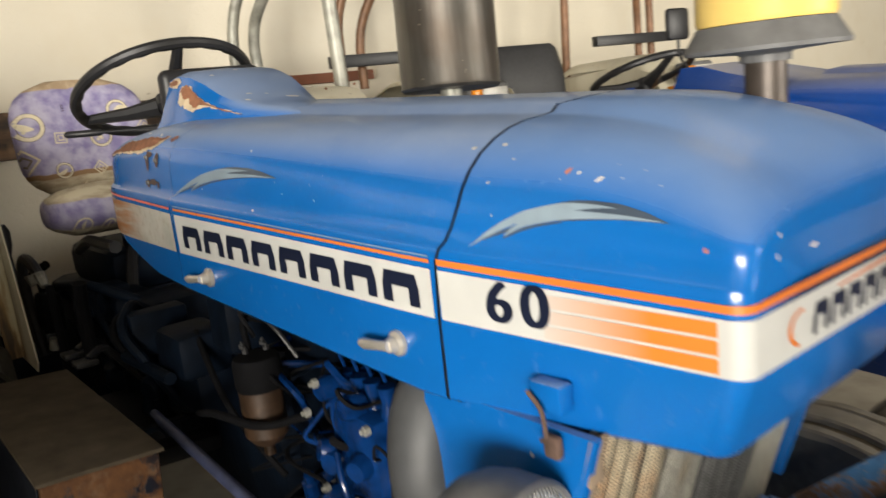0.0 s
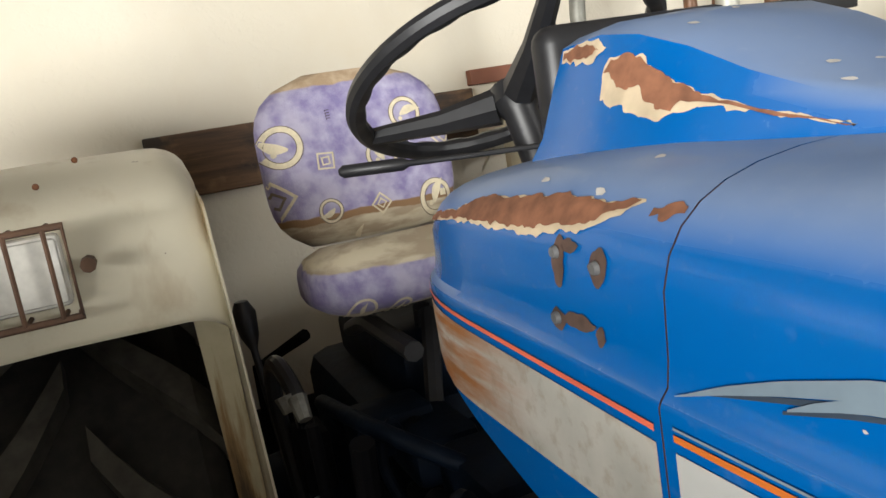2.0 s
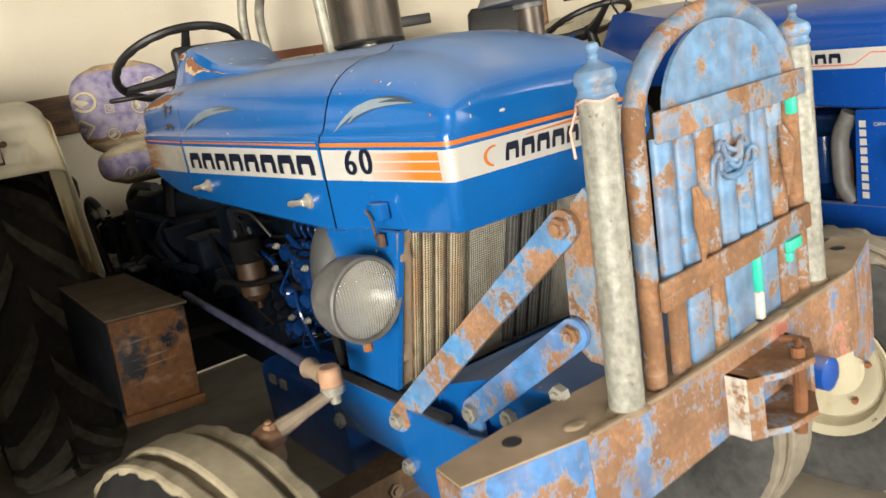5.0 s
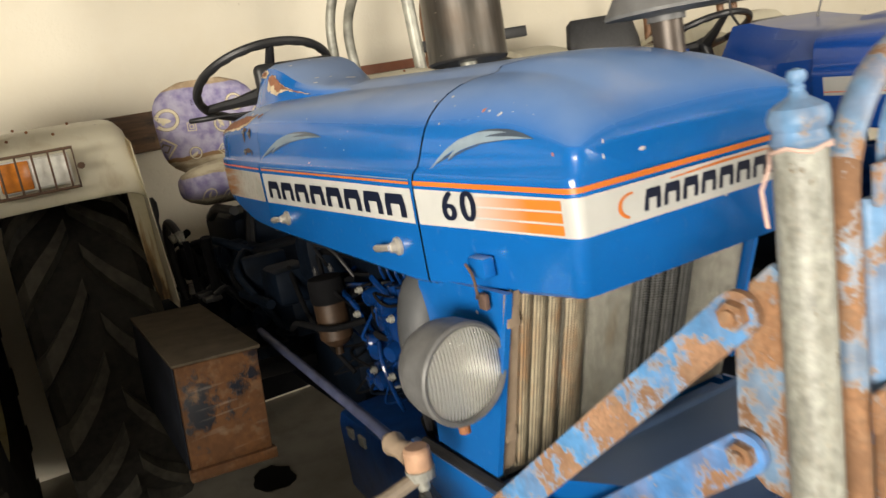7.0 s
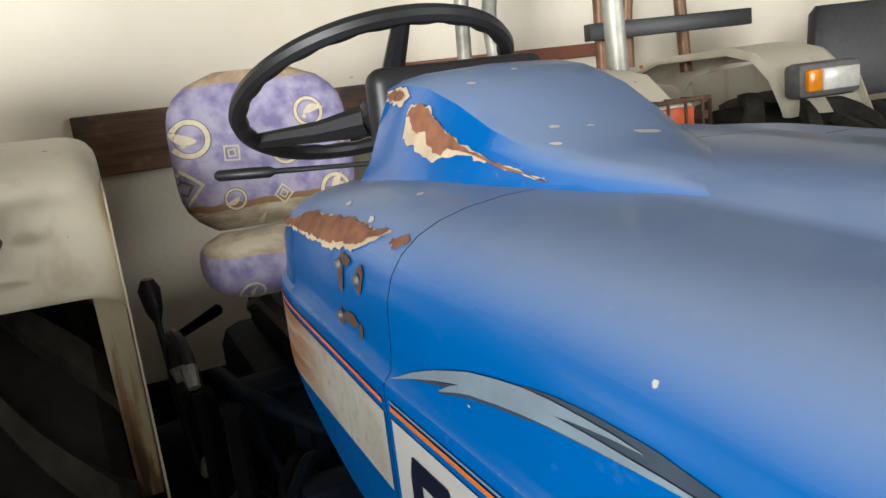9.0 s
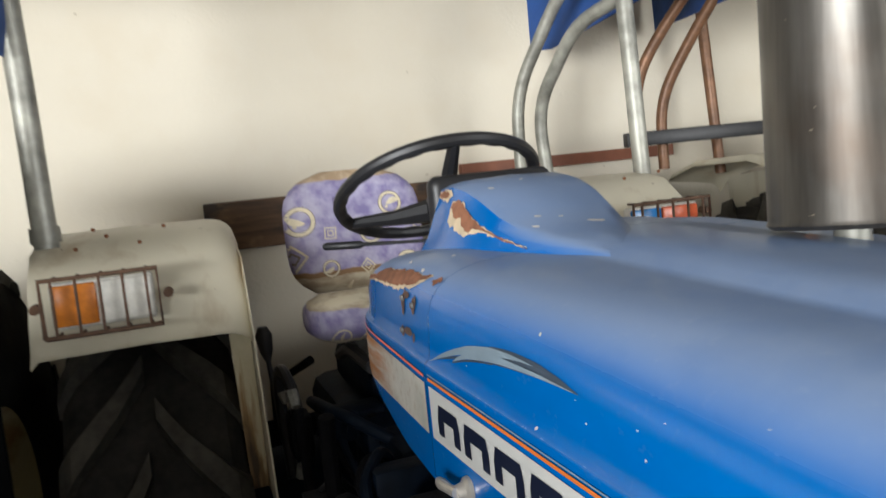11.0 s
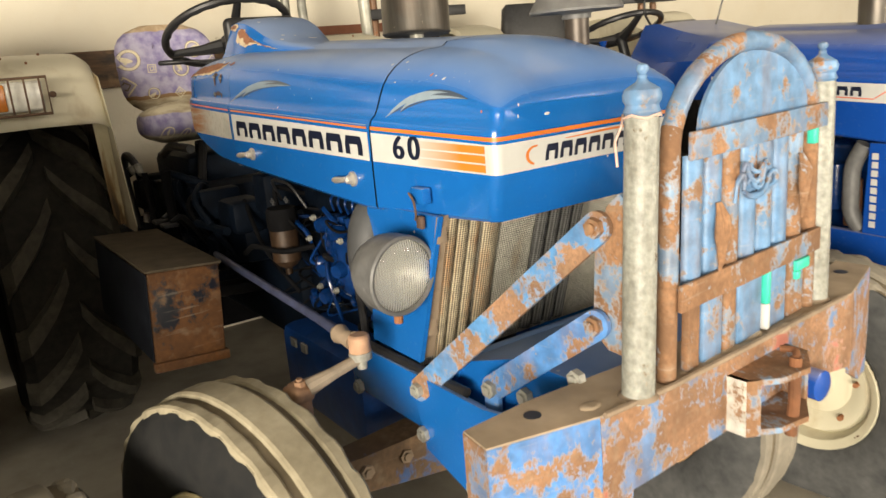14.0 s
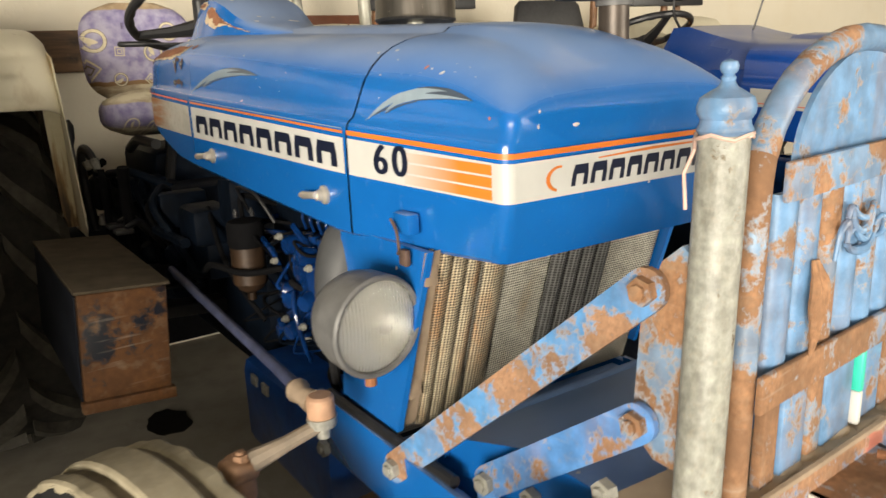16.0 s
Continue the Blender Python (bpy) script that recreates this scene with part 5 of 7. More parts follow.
for i in range(7):
    p = (-0.88 + 0.24 * rn.random(), -0.285 + 0.03 * rn.random(), 0.84 + 0.25 * rn.random())
    bm = bmesh.new()
    spin(bm, [(0.0, -0.02), (0.02, -0.018), (0.026, 0.0), (0.02, 0.03)], 14, pose(*p, rn.uniform(-20, 20), 0, rn.uniform(-30, 30)))
    part("pump_boss", bm, ENGINE, pump)
for i in range(5):
    p = (-0.88 + 0.22 * rn.random(), -0.30, 0.82 + 0.3 * rn.random())
    bm = bmesh.new()
    hexbolt(bm, p, (0, -1, 0), 0.009, 0.01)
    part("pump_bolt", bm, BOLT, pump)
bm = bmesh.new()
tube(bm, bend([(-0.8, -0.29, 0.98), (-0.76, -0.31, 0.95), (-0.74, -0.3, 0.86), (-0.78, -0.27, 0.8)], 0.04), 0.006, 8)
part("pump_pipe", bm, ENGINE, pump)
for x in (-1.07,):
    bm = bmesh.new()
    spin(bm, [(0.0, -0.05), (0.042, -0.05), (0.05, -0.03), (0.05, 0.02), (0.046, 0.03), (0.0, 0.03)], 20, pose(x, -0.3, 1.09) @ UPRIGHT)
    f = part("fuel_filter", bm, SHADEBLACK, eng, "fuel filter with a rusty bowl")
    bm = bmesh.new()
    spin(bm, [(0.046, 0.0), (0.046, -0.11), (0.03, -0.13), (0.012, -0.14), (0.012, -0.16), (0.0, -0.16)], 20, pose(x, -0.3, 1.06, 90, 0, 0))
    part("filter_bowl", bm, OLDBOWL, f)
    for a in range(4):
        bm = bmesh.new()
        hexbolt(bm, (x + 0.03 * math.cos(a * 1.57 + 0.5), -0.3 + 0.03 * math.sin(a * 1.57 + 0.5), 1.135), (0, 0, 1), 0.007, 0.008)
        part("filter_bolt", bm, BLACK, f)
for pts, r, mat in (([(-1.35, -0.34, 0.93), (-1.15, -0.38, 1.0), (-1.0, -0.34, 0.99), (-0.96, -0.25, 1.0)], 0.009, SHADEBLACK), ([(-1.45, -0.28, 1.1), (-1.3, -0.3, 0.98), (-1.2, -0.3, 0.92), (-1.1, -0.26, 0.82)], 0.008, SHADEBLACK), ([(-1.2, -0.24, 1.12), (-1.18, -0.28, 1.2), (-1.02, -0.28, 1.2), (-0.98, -0.25, 1.12)], 0.005, BLACK), ([(-0.6, -0.24, 1.16), (-0.6, -0.3, 1.0), (-0.62, -0.28, 0.82), (-0.7, -0.24, 0.75)], 0.012, BLACK)):
    bm = bmesh.new()
    tube(bm, bend(pts, 0.06), r, 8)
    part("hose", bm, mat, eng)
# small pipes, wires and caps over the pump and the block
rp = random.Random(31)
for i in range(26):
    x, z = -1.22 + 0.62 * rp.random(), 0.8 + 0.34 * rp.random()
    y = -0.22 - 0.06 * rp.random()
    bm = bmesh.new()
    tube(bm, bend([(x, -0.15, z), (x + rp.uniform(-0.05, 0.05), y, z + rp.uniform(-0.03, 0.05)), (x + rp.uniform(-0.12, 0.12), y - 0.02, z + rp.uniform(-0.12, 0.06)), (x + rp.uniform(-0.12, 0.12), -0.15, z - rp.uniform(0.0, 0.2))], 0.03, 4), rp.choice((0.003, 0.004, 0.005, 0.008)), 6)
    part("engine_wire" if i % 2 else "engine_pipe", bm, rp.choice((SHADEBLACK, SHADEBLACK, ENGINE, ENGINE, ENGINE_SHADE)), eng)
for i in range(16):
    x, z = -1.2 + 0.6 * rp.random(), 0.78 + 0.36 * rp.random()
    bm = bmesh.new()
    spin(bm, [(0.0, -0.03), (0.012, -0.028), (0.014, -0.012), (0.02, -0.008), (0.02, 0.03), (0.0, 0.03)], 10, pose(x, -0.2 - 0.05 * rp.random(), z, rp.uniform(-90, 40), 0, rp.uniform(-50, 50)))
    part("engine_fitting", bm, rp.choice((ENGINE, ENGINE, ENGINE_SHADE)) if i % 7 else BOLT, eng)
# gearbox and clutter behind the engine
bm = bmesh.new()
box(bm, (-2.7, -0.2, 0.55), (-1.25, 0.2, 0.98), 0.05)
gear = part("gearbox", bm, ENGINE_SHADE, T1, "blue gearbox casting, darkened as if in shade")
for lo, hi, mat in (((-1.75, -0.3, 0.86), (-1.45, -0.14, 1.06), ENGINE_SHADE), ((-1.6, -0.34, 0.98), (-1.42, -0.2, 1.1), ENGINE_SHADE), ((-2.0, -0.28, 0.95), (-1.78, 0.1, 1.12), ENGINE_SHADE), ((-1.42, -0.26, 1.05), (-1.3, -0.05, 1.2), ENGINE_SHADE), ((-2.25, -0.3, 1.0), (-2.05, -0.16, 1.1), ENGINE_SHADE)):
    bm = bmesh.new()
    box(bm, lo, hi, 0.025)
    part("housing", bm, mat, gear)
for pts, r, mat in (([(-1.45, -0.36, 1.0), (-1.8, -0.36, 0.985)], 0.016, ENGINE_SHADE), ([(-1.9, -0.42, 0.9), (-1.92, -0.42, 1.12), (-1.9, -0.42, 1.2)], 0.02, BLACK), ([(-2.05, -0.46, 0.8), (-2.08, -0.46, 1.18)], 0.012, BLACK)):
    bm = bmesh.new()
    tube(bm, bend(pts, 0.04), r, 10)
    part("linkage", bm, SHADEBLACK if mat is BLACK else mat, gear)
bm = bmesh.new()
tube(bm, [(-2.38, -0.475, 0.95), (-2.44, -0.49, 1.24), (-2.445, -0.492, 1.27), (-2.45, -0.495, 1.32), (-2.45, -0.495, 1.345)], [0.008, 0.008, 0.02, 0.026, 0.014], 12)
part("gear_lever", bm, BLACK, gear, "black-knobbed lever")
bm = bmesh.new()
tube(bm, bend([(-2.3, -0.47, 0.92), (-2.36, -0.48, 1.16), (-2.3, -0.475, 1.26), (-2.2, -0.455, 1.2), (-2.18, -0.45, 1.05)], 0.06), 0.017, 10)
valve = part("control_lever", bm, BLACK, gear, "thick black hydraulic control levers")
bm = bmesh.new()
box(bm, (-2.24, -0.48, 1.02), (-2.14, -0.42, 1.14), 0.012)
tube(bm, [(-2.19, -0.455, 1.14), (-2.19, -0.455, 1.19)], 0.014, 10)
part("valve_block", bm, SHADEBLACK, valve)
for p, q in (((-2.14, -0.46, 1.17), (-2.17, -0.462, 1.205)), ((-2.2, -0.475, 1.17), (-2.21, -0.48, 1.20)), ((-2.17, -0.46, 1.0), (-2.18, -0.46, 0.965))):
    bm = bmesh.new()
    tube(bm, [p, q], [0.013, 0.018], 8)
    part("valve_fitting", bm, BOLT, valve)
bm = bmesh.new()
tube(bm, bend([(-2.4, -0.3, 1.02), (-2.34, -0.40, 1.13), (-2.0, -0.37, 1.17), (-1.9, -0.25, 1.1)], 0.06), 0.016, 12)
part("blue_pipe", bm, ENGINE_SHADE, gear)

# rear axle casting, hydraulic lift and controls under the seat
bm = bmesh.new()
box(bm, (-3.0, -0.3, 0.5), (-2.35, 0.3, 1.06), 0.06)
rax = part("rear_axle_housing", bm, ENGINE_SHADE, T1, "near-black rear axle housing, shade put into its colour")
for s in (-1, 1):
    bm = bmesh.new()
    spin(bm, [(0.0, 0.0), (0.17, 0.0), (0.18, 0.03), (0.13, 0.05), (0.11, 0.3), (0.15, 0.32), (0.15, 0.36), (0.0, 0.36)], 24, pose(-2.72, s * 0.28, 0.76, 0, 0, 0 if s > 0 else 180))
    part("axle_trumpet", bm, ENGINE_SHADE, rax)
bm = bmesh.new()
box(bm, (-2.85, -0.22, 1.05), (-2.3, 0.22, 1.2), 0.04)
lift = part("lift_cover", bm, ENGINE_SHADE, rax, "near-black hydraulic lift cover, shade put into its colour")
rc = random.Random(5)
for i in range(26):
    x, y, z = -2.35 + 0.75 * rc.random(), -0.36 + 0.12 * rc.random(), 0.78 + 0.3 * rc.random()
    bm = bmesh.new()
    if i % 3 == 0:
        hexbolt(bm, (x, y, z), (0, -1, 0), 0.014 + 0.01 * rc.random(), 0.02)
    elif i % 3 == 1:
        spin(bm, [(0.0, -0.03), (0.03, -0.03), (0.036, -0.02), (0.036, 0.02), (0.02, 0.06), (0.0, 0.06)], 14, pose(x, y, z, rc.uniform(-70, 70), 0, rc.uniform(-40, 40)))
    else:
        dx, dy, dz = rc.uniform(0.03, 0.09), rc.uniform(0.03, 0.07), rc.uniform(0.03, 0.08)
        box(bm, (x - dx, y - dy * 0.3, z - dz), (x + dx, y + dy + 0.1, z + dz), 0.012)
    part(("casting_bolt", "valve_body", "cover_plate")[i % 3], bm, rc.choice((ENGINE_SHADE, ENGINE_SHADE, ENGINE_SHADE, SHADEBLACK)), gear)
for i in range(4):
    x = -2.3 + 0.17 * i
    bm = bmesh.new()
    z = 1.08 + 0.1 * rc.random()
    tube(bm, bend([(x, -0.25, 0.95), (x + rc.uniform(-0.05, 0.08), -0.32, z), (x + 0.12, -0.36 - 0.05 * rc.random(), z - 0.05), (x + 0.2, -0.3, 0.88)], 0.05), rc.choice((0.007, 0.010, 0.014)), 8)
    part("hydraulic_line", bm, rc.choice((SHADEBLACK, SHADEBLACK, ENGINE_SHADE)), gear)
bm = bmesh.new()
slab(bm, [(-2.1, -0.55, 0.79), (-1.72, -0.55, 0.79), (-1.72, -0.24, 0.79), (-2.1, -0.24, 0.79)], (0, 0, 0.008))
part("foot_plate", bm, BLACK, gear)
for x in (-1.98, -1.86):
    bm = bmesh.new()
    tube(bm, bend([(x - 0.05, -0.3, 0.88), (x, -0.4, 1.02), (x + 0.03, -0.45, 1.0)], 0.04), 0.011, 8)
    box(bm, (x, -0.49, 0.985), (x + 0.06, -0.43, 1.0), 0.004)
    part("pedal", bm, BLACK, gear)

for s in (-1, 1):
    bm = bmesh.new()
    flat_bar(bm, (-2.65, s * 0.34, 0.46), (-3.3, s * 0.46, 0.5), 0.07, 0.02, (0, s, 0))
    part("lower_link", bm, SHADEBLACK, rax)
    bm = bmesh.new()
    tube(bm, [(-2.9, s * 0.3, 1.12), (-3.12, s * 0.42, 1.0), (-3.1, s * 0.43, 0.55)], 0.018, 8)
    part("lift_rod", bm, SHADEBLACK, rax)
# added black plate, stands in for the dark space under the rear axle
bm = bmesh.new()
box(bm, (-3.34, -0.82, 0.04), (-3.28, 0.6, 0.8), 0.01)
part("dark_backing", bm, SHADEBLACK, rax, "added black plate that hides the wall under the axle")

# battery box hung beside the gearbox, leaning a little
LEANBOX = pose(0, -0.62, 0.99, -4, 0, 0) @ pose(0, 0.62, -0.99)


def leant(lo, hi, bevel):
    bm = bmesh.new()
    box(bm, lo, hi, bevel, LEANBOX)
    return bm


bb = part("battery_box", leant((-1.84, -0.73, 0.70), (-1.107, -0.512, 0.985), 0.008), BOXRUST, T1, "rust-brown sheet box with flaked paint")
part("box_lid", leant((-1.845, -0.737, 0.986), (-1.1, -0.505, 0.994), 0.002), TAN, bb, "dusty brown lid")
part("box_rail", leant((-1.122, -0.737, 0.675), (-1.092, -0.505, 0.705), 0.004), BOXRUST, bb)
# a near-black sheet covers the outer side
part("box_side", leant((-1.835, -0.735, 0.705), (-1.112, -0.7315, 0.98), 0.001), BOXDARK, bb, "near-black box side")
part("box_bracket", leant((-1.7, -0.515, 0.74), (-1.6, -0.19, 0.78), 0.004), BLACK, bb)

# ---- frame rails, axle, steering ----
for y in (-0.335, 0.315):
    bm = bmesh.new()
    box(bm, (-0.62 if y < 0 else -1.1, y, 0.66 if y < 0 else 0.6), (-0.02, y + 0.02, 0.80), 0.004)
    rail = part("frame_rail", bm, BLUE, T1)
    bm = bmesh.new()
    slab(bm, [(-0.29, y - 0.01 if y < 0 else y, 0.81), (0.0, y - 0.01 if y < 0 else y, 0.81), (0.3, y - 0.01 if y < 0 else y, 0.86), (0.3, y - 0.01 if y < 0 else y, 0.68), (-0.03, y - 0.01 if y < 0 else y, 0.56), (-0.24, y - 0.01 if y < 0 else y, 0.62)], (0, 0.01, 0))
    part("rail_bracket", bm, BLUE, rail)
    for x, z in ((-0.243, 0.66), (-0.05, 0.6), (-0.562, 0.682)) if y < 0 else ((-0.27, 0.73), (-0.46, 0.65), (-0.1, 0.77)):
        bm = bmesh.new()
        hexbolt(bm, (x, y - 0.008, z), (0, -1, 0), 0.02, 0.014)
        part("rail_bolt", bm, BOLT, rail)
bm = bmesh.new()
box(bm, (-0.3, -0.3, 0.72), (-0.26, 0.29, 0.80), 0.004)
part("cross_member", bm, BLUE, T1)
bm = bmesh.new()
tube(bm, [(-0.18, -0.29, 0.83), (-0.18, 0.29, 0.83)], 0.025, 12)
part("cross_tube", bm, BLUE, T1)
bm = bmesh.new()
tube(bm, [(-0.55, -0.33, 0.815), (-0.08, -0.325, 0.815)], 0.012, 8)
part("rail_pipe", bm, BLACK, T1)
bm = bmesh.new()
rings = []
for y, z0, z1, w in ((-0.62, 0.50, 0.58, 0.04), (-0.45, 0.47, 0.57, 0.045), (-0.2, 0.44, 0.58, 0.055), (0, 0.42, 0.6, 0.06), (0.2, 0.44, 0.58, 0.055), (0.45, 0.47, 0.57, 0.045), (0.62, 0.50, 0.58, 0.04)):
    rings.append([(-0.44 - w, y, z0), (-0.44 + w, y, z0), (-0.44 + w, y, z1), (-0.44 - w, y, z1)])
vs = loft(bm, rings, True)
bm.faces.new(vs[0][::-1])
bm.faces.new(vs[-1])
axle = part("front_axle", bm, AXLE, T1)
for y in (-0.44, -0.322):
    bm = bmesh.new()
    hexbolt(bm, (-0.395, y, 0.53), (1, 0, 0), 0.02, 0.012)
    part("axle_bolt", bm, RUSTDUST, axle)
for s in (-1, 1):
    bm = bmesh.new()
    tube(bm, [(-0.42, s * 0.6, 0.4), (-0.4, s * 0.605, 0.7), (-0.36, s * 0.605, 0.8)], [0.035, 0.033, 0.026], 14)
    kp = part("kingpin", bm, RUSTDUST, axle)
    bm = bmesh.new()
    tube(bm, [(-0.43, s * 0.6, 0.42), (-0.43, s * 0.72, 0.42)], 0.035, 12)
    part("stub_axle", bm, RUSTDUST, axle)
bm = bmesh.new()
tube(bm, [(-1.46, -0.41, 0.926), (-1.38, -0.415, 0.924), (-0.55, -0.447, 0.909), (-0.43, -0.452, 0.905)], [0.010, 0.0125, 0.0125, 0.014], 12)
link = part("drag_link", bm, plain("blue_grey_rod", (0.045, 0.055, 0.11), 0.5, 0, 0.5, 20, 0.001), T1, "worn blue-grey steering rod")
bm = bmesh.new()
tube(bm, [(-0.44, -0.455, 0.904), (-0.415, -0.457, 0.906), (-0.39, -0.457, 0.904), (-0.36, -0.45, 0.9)], [0.016, 0.025, 0.018, 0.024], 12)
part("rod_clamp", bm, RUSTDUST, link)
bm = bmesh.new()
spin(bm, [(0.0, -0.032), (0.021, -0.031), (0.026, -0.026), (0.027, 0.012), (0.022, 0.02), (0.0, 0.022)], 20, pose(-0.34, -0.445, 0.89, -90, 0, 0))
part("ball_joint", bm, plain("pinkish_rust", (0.42, 0.25, 0.16), 0.7, 0, 0.3, 30, 0.001), link)
bm = bmesh.new()
tube(bm, [(-0.338, -0.446, 0.878), (-0.337, -0.446, 0.858), (-0.336, -0.446, 0.856), (-0.335, -0.446, 0.836)], [0.029, 0.027, 0.014, 0.012], 12)
part("ball_stud", bm, BOLT, link)
bm = bmesh.new()
tube(bm, [(-0.338, -0.45, 0.862), (-0.34, -0.52, 0.845), (-0.35, -0.585, 0.826)], [0.014, 0.015, 0.022], 10)
part("steering_arm", bm, plain("dirty_steel_arm", (0.26, 0.21, 0.16), 0.7, 0, 0.4, 20, 0.001), link)
bm = bmesh.new()
box(bm, (-0.03, -0.036, -0.017), (0.028, 0.03, 0.02), 0.014, pose(-0.355, -0.605, 0.815, -12, 6, 20), 3)
spin(bm, [(0.0, -0.03), (0.022, -0.028), (0.03, -0.01), (0.031, 0.05), (0.0, 0.05)], 14, pose(-0.362, -0.607, 0.81, -90, 0, 0))
hexbolt(bm, (-0.352, -0.603, 0.836), (0, 0, 1), 0.014, 0.012)
part("arm_knuckle", bm, plain("brown_knuckle", (0.3, 0.17, 0.1), 0.8, 0, 0.4, 30, 0.002), link)
front_wheel(T1, (-0.391, -0.765, 0.424), 14, TYRE, TREAD, RIMOLD, -1, 0.439, 0.0045, 1.14)
front_wheel(T1, (-0.335, 0.64, 0.418), 1, TYREGREY, TREADGREY, RIMRUST, 1, 0.433)
rear_wheel(T1, (-2.72, -0.82, 0.74), 0.74, 0.225)
rear_wheel(T1, (-2.72, 0.80, 0.74))

# ---- cab of the old tractor ----
fr_r = fender(T1, -1)
fr_l = fender(T1, 1, -2.06, 0.9)
fr_r.matrix_basis = pose(-0.068, -0.012, 0.078)
fr_l.matrix_basis = pose(-0.068, -0.02, 0.078)
lamp_cage(fr_r, -2.012, -1.0, -0.745, 1.382, 1.517)
lamp_cage(fr_l, -2.012, 0.59, 0.86, 1.432, 1.522, False)
bolt_dots(fr_r, [(-2.19, -0.86, 1.598), (-2.23, -0.72, 1.608), (-2.14, -0.93, 1.574), (-2.14, -0.78, 1.575), (-2.3, -0.9, 1.615)])
bolt_dots(fr_l, [(-2.19, 0.7, 1.598), (-2.23, 0.86, 1.608)])
bm = bmesh.new()
rings = []
for i in range(15):
    u = i / 14
    z = 1.41 + 0.385 * u
    w = 0.228 * (1 - abs(2 * u - 0.95) ** 4.5 * 0.42) * (1 if u < 0.96 else 0.85)
    d = 0.075 * (1 - abs(2 * u - 1) ** 5 * 0.7)
    ring = []
    for k in range(28):
        a = 2 * math.pi * k / 28
        c, q = math.cos(a), math.sin(a)
        crease = 0.010 * math.exp(-((u - 0.3) / 0.05) ** 2)
        ring.append((-2.555 - 0.05 * u + (d - crease) * math.copysign(abs(c) ** 0.75, c), -0.152 + w * math.copysign(abs(q) ** 0.65, q), z))
    rings.append(ring)
vs = loft(bm, rings, True)
bm.faces.new(vs[0][::-1])
bm.faces.new(vs[-1])
seat = part("seat_back", bm, CLOTH, T1, "padded seat back in lilac printed cloth")
bm = bmesh.new()
rings = []
for i in range(9):
    u = i / 8
    k = 1 - abs(2 * u - 1.05) ** 3.5 * 0.3
    rings.append([(-2.36 + 0.2 * k * math.copysign(abs(math.cos(a)) ** 0.65, math.cos(a)), -0.152 + 0.225 * k * math.copysign(abs(math.sin(a)) ** 0.65, math.sin(a)), 1.28 + 0.15 * u + 0.025 * math.cos(a)) for a in [2 * math.pi * j / 32 for j in range(32)]])
vs = loft(bm, rings, True)
bm.faces.new(vs[0][::-1])
bm.faces.new(vs[-1])
cushion = part("seat_cushion", bm, CLOTH, T1, "seat cushion in torn lilac printed cloth")
PRINT = plain("cream_cloth_print", (0.70, 0.62, 0.44), 0.8, 0, 0.2, 60, 0.0003)
INK = plain("dark_cloth_ink", (0.07, 0.05, 0.05), 0.8, 0, 0.3, 60, 0.0003)
OLIVE = plain("olive_cloth_print", (0.20, 0.16, 0.12), 0.8, 0, 0.3, 60, 0.0003)


def stamp(target, strips, mat, name, way=(-1, 0, -0.12), lift=0.002):
    """Printed shapes laid onto cloth: each strip is two rails of (y, z) points."""
    tree = BVHTree.FromObject(target, bpy.context.evaluated_depsgraph_get())
    way = Vector(way).normalized()
    bm = bmesh.new()
    for one, two in strips:
        rows = []
        for a, b in zip(one, two):
            hit = [tree.ray_cast(Vector((-2.0, y, z)) - way * 0.3, way) for y, z in (a, b)]
            rows.append([h[0] + h[1] * lift for h in hit] if hit[0][0] and hit[1][0] else None)
        for p, q in zip(rows, rows[1:]):
            if p and q:
                bm.faces.new([bm.verts.new(v) for v in (p[0], p[1], q[1], q[0])])
    part(name, bm, mat, target, "", False)


def ring_strip(y, z, r, w, a0=0, a1=360, n=28):
    rail = lambda k: [(y + k * math.cos(radians(a0 + (a1 - a0) * i / n)), z + k * math.sin(radians(a0 + (a1 - a0) * i / n))) for i in range(n + 1)]
    return rail(r - w), rail(r)


def leaf_strip(y, z, length, turn, fat=0.22, n=8):
    c, q = math.cos(radians(turn)), math.sin(radians(turn))
    out = ([], [])
    for i in range(n + 1):
        u = i / n
        w = length * fat * math.sin(math.pi * min(1, u * 0.92 + 0.06)) * (1 - 0.45 * u)
        bow = length * 0.12 * math.sin(math.pi * u)
        for rail, side_ in zip(out, (-1, 1)):
            p, t = u * length, bow + side_ * w
            rail.append((y + p * c - t * q, z + p * q + t * c))
    return out


def frame_strips(y, z, half, w, turn):
    pts = [(y + half * 1.414 * math.cos(radians(turn + 90 * i)), z + half * 1.414 * math.sin(radians(turn + 90 * i))) for i in range(5)]
    inner = [(y + (half - w) * 1.414 * math.cos(radians(turn + 90 * i)), z + (half - w) * 1.414 * math.sin(radians(turn + 90 * i))) for i in range(5)]
    fine = lambda ps: [(a[0] + (b[0] - a[0]) * k / 5, a[1] + (b[1] - a[1]) * k / 5) for a, b in zip(ps, ps[1:]) for k in range(5)] + [ps[-1]]
    return fine(inner), fine(pts)


